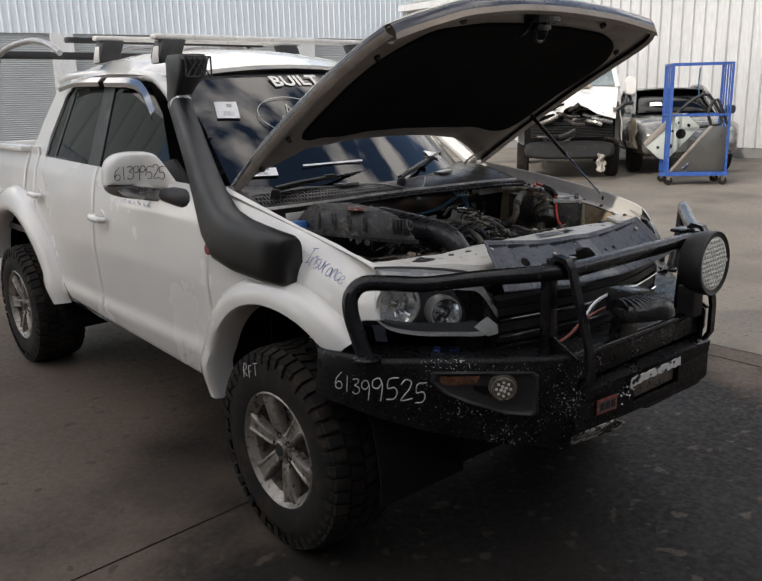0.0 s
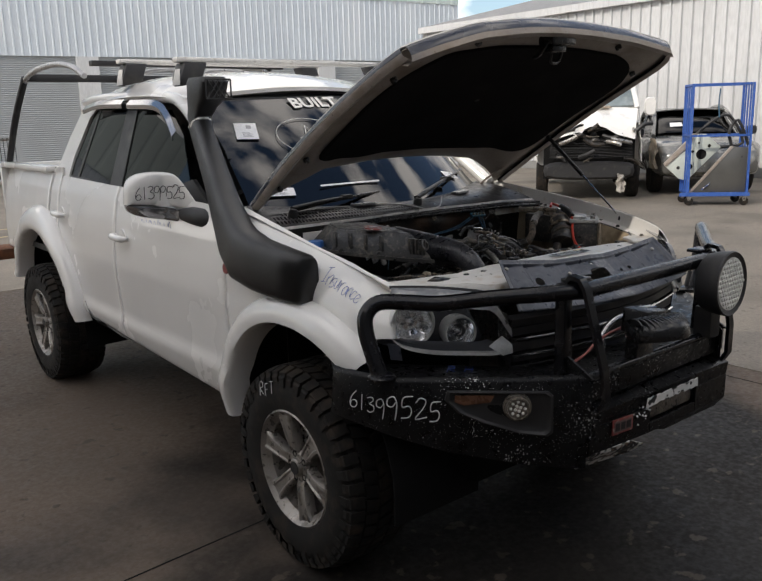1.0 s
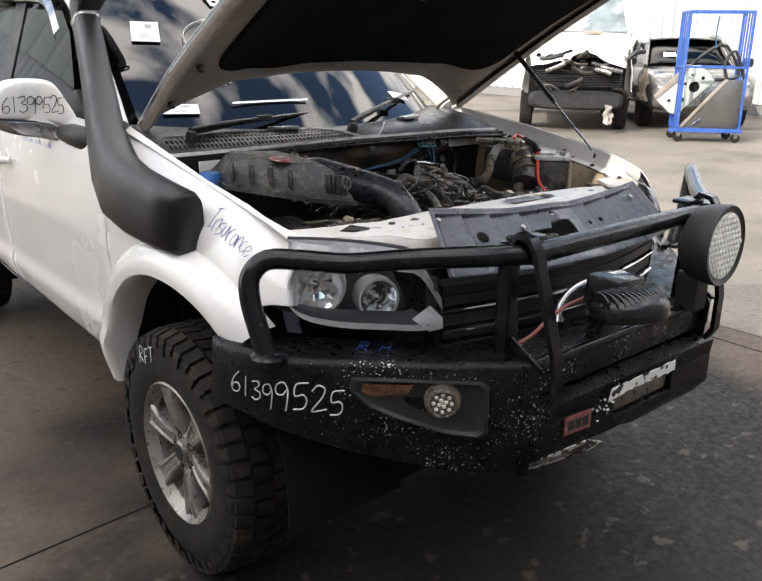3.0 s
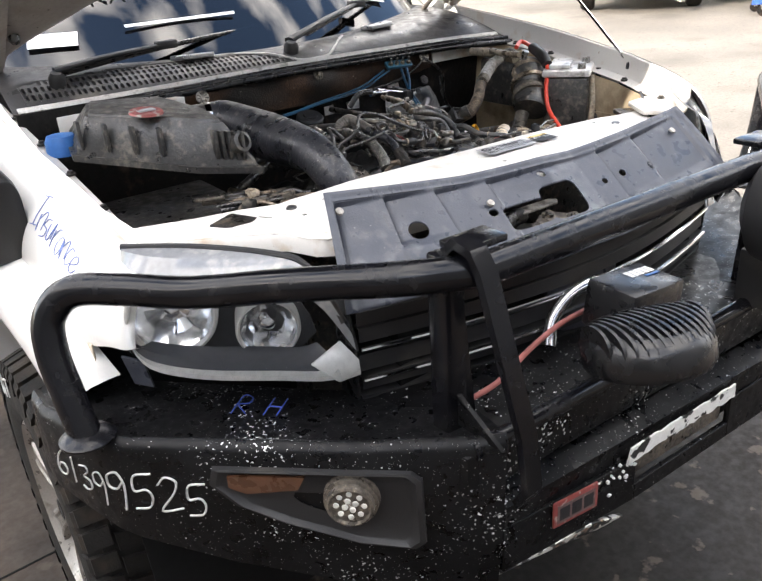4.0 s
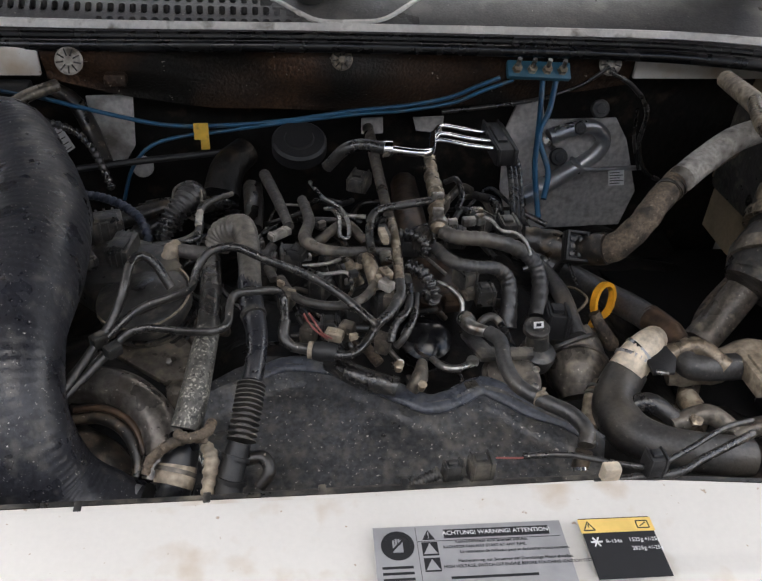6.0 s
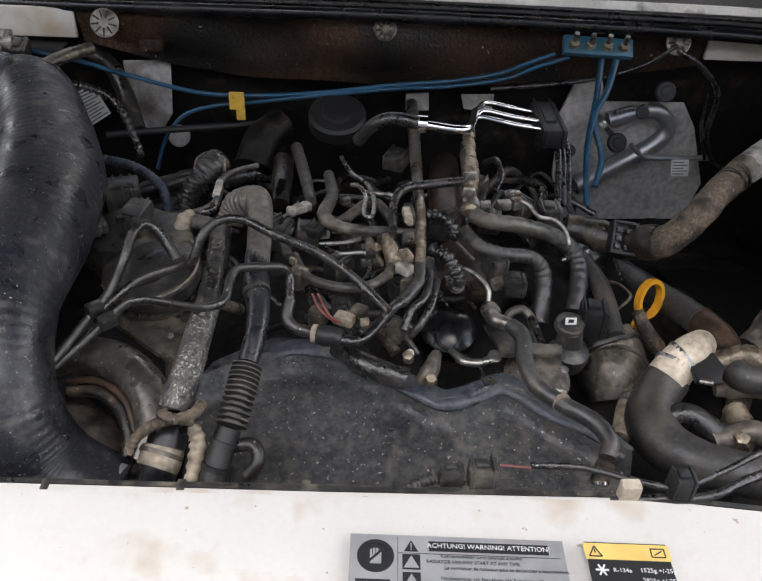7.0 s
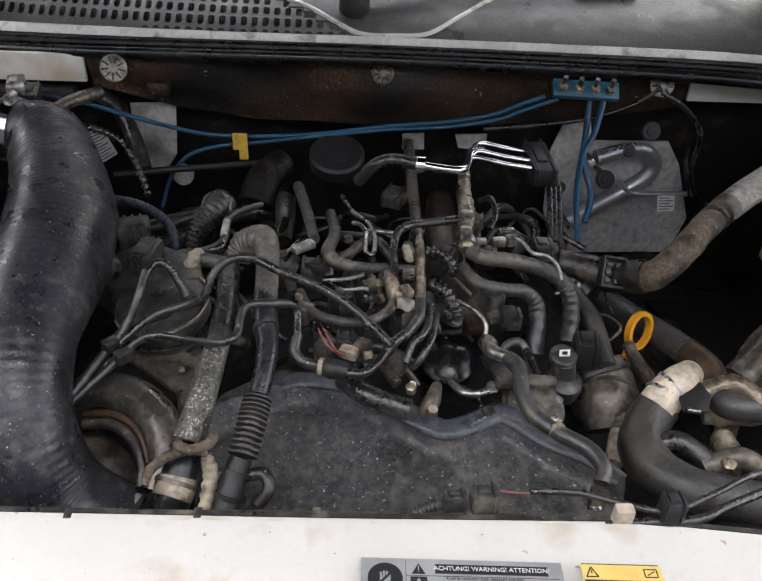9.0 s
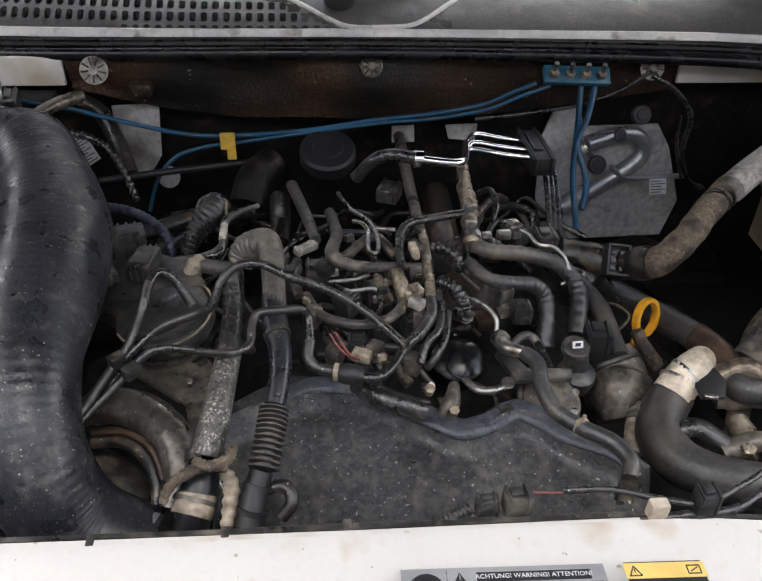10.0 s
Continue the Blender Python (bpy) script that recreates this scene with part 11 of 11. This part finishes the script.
for s in (-1, 1):
    tube(bm, [(-1.05, s * 0.74, 0.97), (-1.75, s * 0.62, 1.40), (-2.4, s * 0.60, 1.45), (-2.9, s * 0.62, 1.36), (-3.35, s * 0.66, 1.0)], 0.04, 8, 4)
    tube(bm, [(-2.15, s * 0.80, 0.95), (-2.2, s * 0.64, 1.43)], 0.035, 8, 1)
rows = [[(x, y, 1.455 - 0.03 * (y / 0.6) ** 2 - 0.02 * ((x + 2.3) / 0.6) ** 2) for y in steps(-0.6, 0.6, 8)] for x in steps(-2.95, -1.70, 8)]
sheet(bm, rows, 0.02)
part("car_roof", moved(bm, cm), CAR_SILVER, sedan)
for s in (-1, 1):
    simple_wheel(sedan, cm, -0.75, s * 0.74, 0.31)
    simple_wheel(sedan, cm, -3.25, s * 0.74, 0.31)
    bm = B()
    profile_body(bm, [(-1.30, 0.06, 0.98, 1.10), (-1.24, 0.10, 0.96, 1.12), (-1.16, 0.07, 0.98, 1.10)], 12, 0.6)
    part("car_mirror", moved(moved(bm, Matrix.Translation((0, s * 0.96, 0))), cm), PLASTIC, sedan)
bm = B()
slab(bm, [(-1.28, -0.42, 1.06), (-1.28, -0.18, 1.06), (-1.42, -0.20, 1.17), (-1.42, -0.40, 1.17)], (0.02, 0, 0.02))
part("dash_paper", moved(bm, cm), PAPER, sedan, "white paper behind the glass")
bm = B()
rows = [[V(-0.25 + 0.25 * math.cos(a), -0.82 + 0.10 * noise.noise(V(a * 2, z * 6, 3)) - 0.05, z) for a in steps(0, 3.1, 8)] for z in steps(0.45, 0.95, 5)]
sheet(bm, rows, 0.006)
part("crushed_wing", moved(bm, cm), TAN, sedan, "crushed bare front wing", 20)

# trolley with car doors
tm = Matrix.Translation((10.80, 5.02, -0.008)) @ Matrix.Rotation(math.atan2(-0.845, 0.535) + 0.16, 4, "Z")
trolley = thing("parts_trolley", "blue steel parts trolley on castors", "trolley", tm.translation)
TW, TD, TH = 1.0, 0.62, 2.12


def rail(a, b, r=0.018, name="rail"):
    bm = B()
    a, b = V(*a), V(*b)
    d = (b - a).normalized()
    u = V(0, 0, 1) if abs(d.z) < 0.9 else V(1, 0, 0)
    s = d.cross(u).normalized() * r
    u = s.cross(d).normalized() * r
    ring_loft(bm, [[p + s + u, p - s + u, p - s - u, p + s - u] for p in (a, b)])
    part(name, moved(bm, tm), BLUE_STEEL, trolley, "", 0)


for x in (0, TW):
    for y in (0, TD):
        rail((x, y, 0.20), (x, y, TH), name="post")
for z in (0.22, 1.24, TH):
    rail((0, 0, z), (TW, 0, z))
    rail((0, TD, z), (TW, TD, z))
    rail((0, 0, z), (0, TD, z))
    rail((TW, 0, z), (TW, TD, z))
for k in range(1, 4):
    rail((0, TD * k / 4, 0.22), (0, TD * k / 4, TH), 0.012, "bar")
    rail((TW, TD * k / 4, 0.22), (TW, TD * k / 4, TH), 0.012, "bar")
rail((-0.14, 0, 0.20), (TW + 0.05, 0, 0.20), 0.03)
bm = B()
box(bm, (0, 0, 0.20), (TW, TD, 0.225))
part("deck", moved(bm, tm), BLUE_STEEL, trolley)
for x in (0.03, TW - 0.03):
    for y in (0.03, TD - 0.03):
        bm = B()
        lathe(bm, (x, y - 0.02, 0.075), (0, 1, 0), [(0, 0.0), (0, 0.075), (0.04, 0.075), (0.04, 0.0)], 20)
        part("castor", moved(bm, tm), TYRE, trolley)
        bm = B()
        box(bm, (x - 0.03, y - 0.03, 0.08), (x + 0.03, y + 0.03, 0.20), 0.006)
        part("castor_fork", moved(bm, tm), METAL, trolley)
bm = B()
tube(bm, [(0.46, 0.05, 2.05), (0.45, 0.06, 1.8), (0.47, 0.05, 1.55)], 0.012, 8, 4)
part("strap", moved(bm, tm), BLUE_WIRE, trolley, "blue strap")


def car_door(name, label, y, skin, back, skin_mat, glass_line, holes, handle):
    """A car door lying on its edge in the trolley; outlines in the trolley's own x and z."""
    d = thing(name, label, "car door", tm @ V(skin[0][0], y, 0.23))
    bm = B()
    slab(bm, [(x, y, z) for x, z in skin], (0, 0.06, 0), 0.010)
    part("door_skin", moved(bm, tm), skin_mat, d, "door skin")
    bm = B()
    slab(bm, [(x, y - 0.02, z) for x, z in back], (0, 0.05, 0), 0.004)
    part("door_edge", moved(bm, tm), WHITE_DIM, d, "pale bare door edge")
    bm = B()
    tube(bm, [(x, y + 0.03, z) for x, z in glass_line], 0.028, 8, 3)
    part("window_frame", moved(bm, tm), PLASTIC, d, "black window frame")
    for x, z, r, e in holes:
        bm = B()
        lathe(bm, (x, y - 0.001, z), (0, -1, 0), [(0, r), (0.004, r * 0.96), (0.002, r * 0.9), (0.001, 0)], 20)
        part("opening", moved(bm, tm), DARK if e else PLASTIC, d)
    if handle:
        bm = B()
        x, z = handle
        tube(bm, [(x - 0.06, y - 0.005, z - 0.05), (x - 0.03, y - 0.03, z - 0.02), (x + 0.03, y - 0.03, z + 0.03), (x + 0.06, y - 0.005, z + 0.06)], 0.014, 8, 4)
        part("door_handle", moved(bm, tm), CHROME, d, "chrome handle")
    return d


car_door("car_door", "dark grey car door standing on edge in the blue trolley", 0.06, [(0.06, 0.232), (0.985, 0.232), (1.0, 1.02), (0.74, 1.04)], [(0.02, 0.232), (0.075, 0.232), (0.75, 1.04), (0.70, 1.05)], CAR_GREY, [(0.72, 1.05), (0.66, 1.30), (0.80, 1.50), (1.0, 1.06)], [], (0.31, 0.34))
car_door("car_door", "stripped car door with its pale inner shell showing", 0.34, [(-0.36, 0.70), (-0.10, 0.46), (0.04, 0.42), (0.60, 1.02), (0.34, 1.26), (0.16, 1.26), (-0.02, 0.98)], [(-0.38, 0.74), (-0.34, 0.68), (0.0, 1.0), (0.18, 1.27), (0.12, 1.28)], GREENISH, [(0.18, 1.26), (0.42, 1.48), (0.72, 1.58), (0.98, 1.10), (0.60, 1.02)], [(0.27, 0.90, 0.09, 1), (0.08, 0.68, 0.05, 1), (0.40, 1.05, 0.03, 1), (0.12, 0.95, 0.025, 0), (-0.12, 0.66, 0.03, 0), (0.22, 1.1, 0.02, 0)], None)

# stillages far down the yard
def stillage(x, y, turn, tall):
    m = Matrix.Translation((x, y, -0.008)) @ Matrix.Rotation(turn, 4, "Z")
    st = thing("wire_stillage", "dark wire stillage loaded with scrap parts", "stillage", m.translation, "stillages by the shutters")
    for px in (0, 1.3):
        for py in (0, 1.0):
            bm = B()
            box(bm, (px - 0.03, py - 0.03, 0), (px + 0.03, py + 0.03, tall))
            part("post", moved(bm, m), SHUTTER, st)
    for z in (0.15, tall - 0.05):
        bm = B()
        box(bm, (0, -0.03, z), (1.3, 0.03, z + 0.06))
        part("rail", moved(bm, m), SHUTTER, st)
    for k in range(12):
        bm = B()
        box(bm, (0.1 * k + 0.05, -0.008, 0.15), (0.1 * k + 0.066, 0.008, tall))
        part("wire", moved(bm, m), DARK, st)
    bm = B()
    rows = [[(0.05 + 1.2 * i / 8, 0.1 + 0.8 * j / 5, 0.45 + 0.45 * abs(noise.noise(V(i * 0.9, j * 0.9, x)))) for i in range(9)] for j in range(6)]
    sheet(bm, rows, 0.3)
    part("scrap_load", moved(bm, m), RUST, st, "rusty scrap", 0)
    bm = B()
    cyl(bm, (0.2, 0.2, tall - 0.1), (1.1, 0.3, tall - 0.06), 0.07)
    part("tube", moved(bm, m), ALLOY, st)


stillage(1.3, 22.0, -0.3, 1.5)
stillage(2.9, 22.6, -0.2, 1.45)
stillage(-0.6, 21.0, -0.3, 1.2)
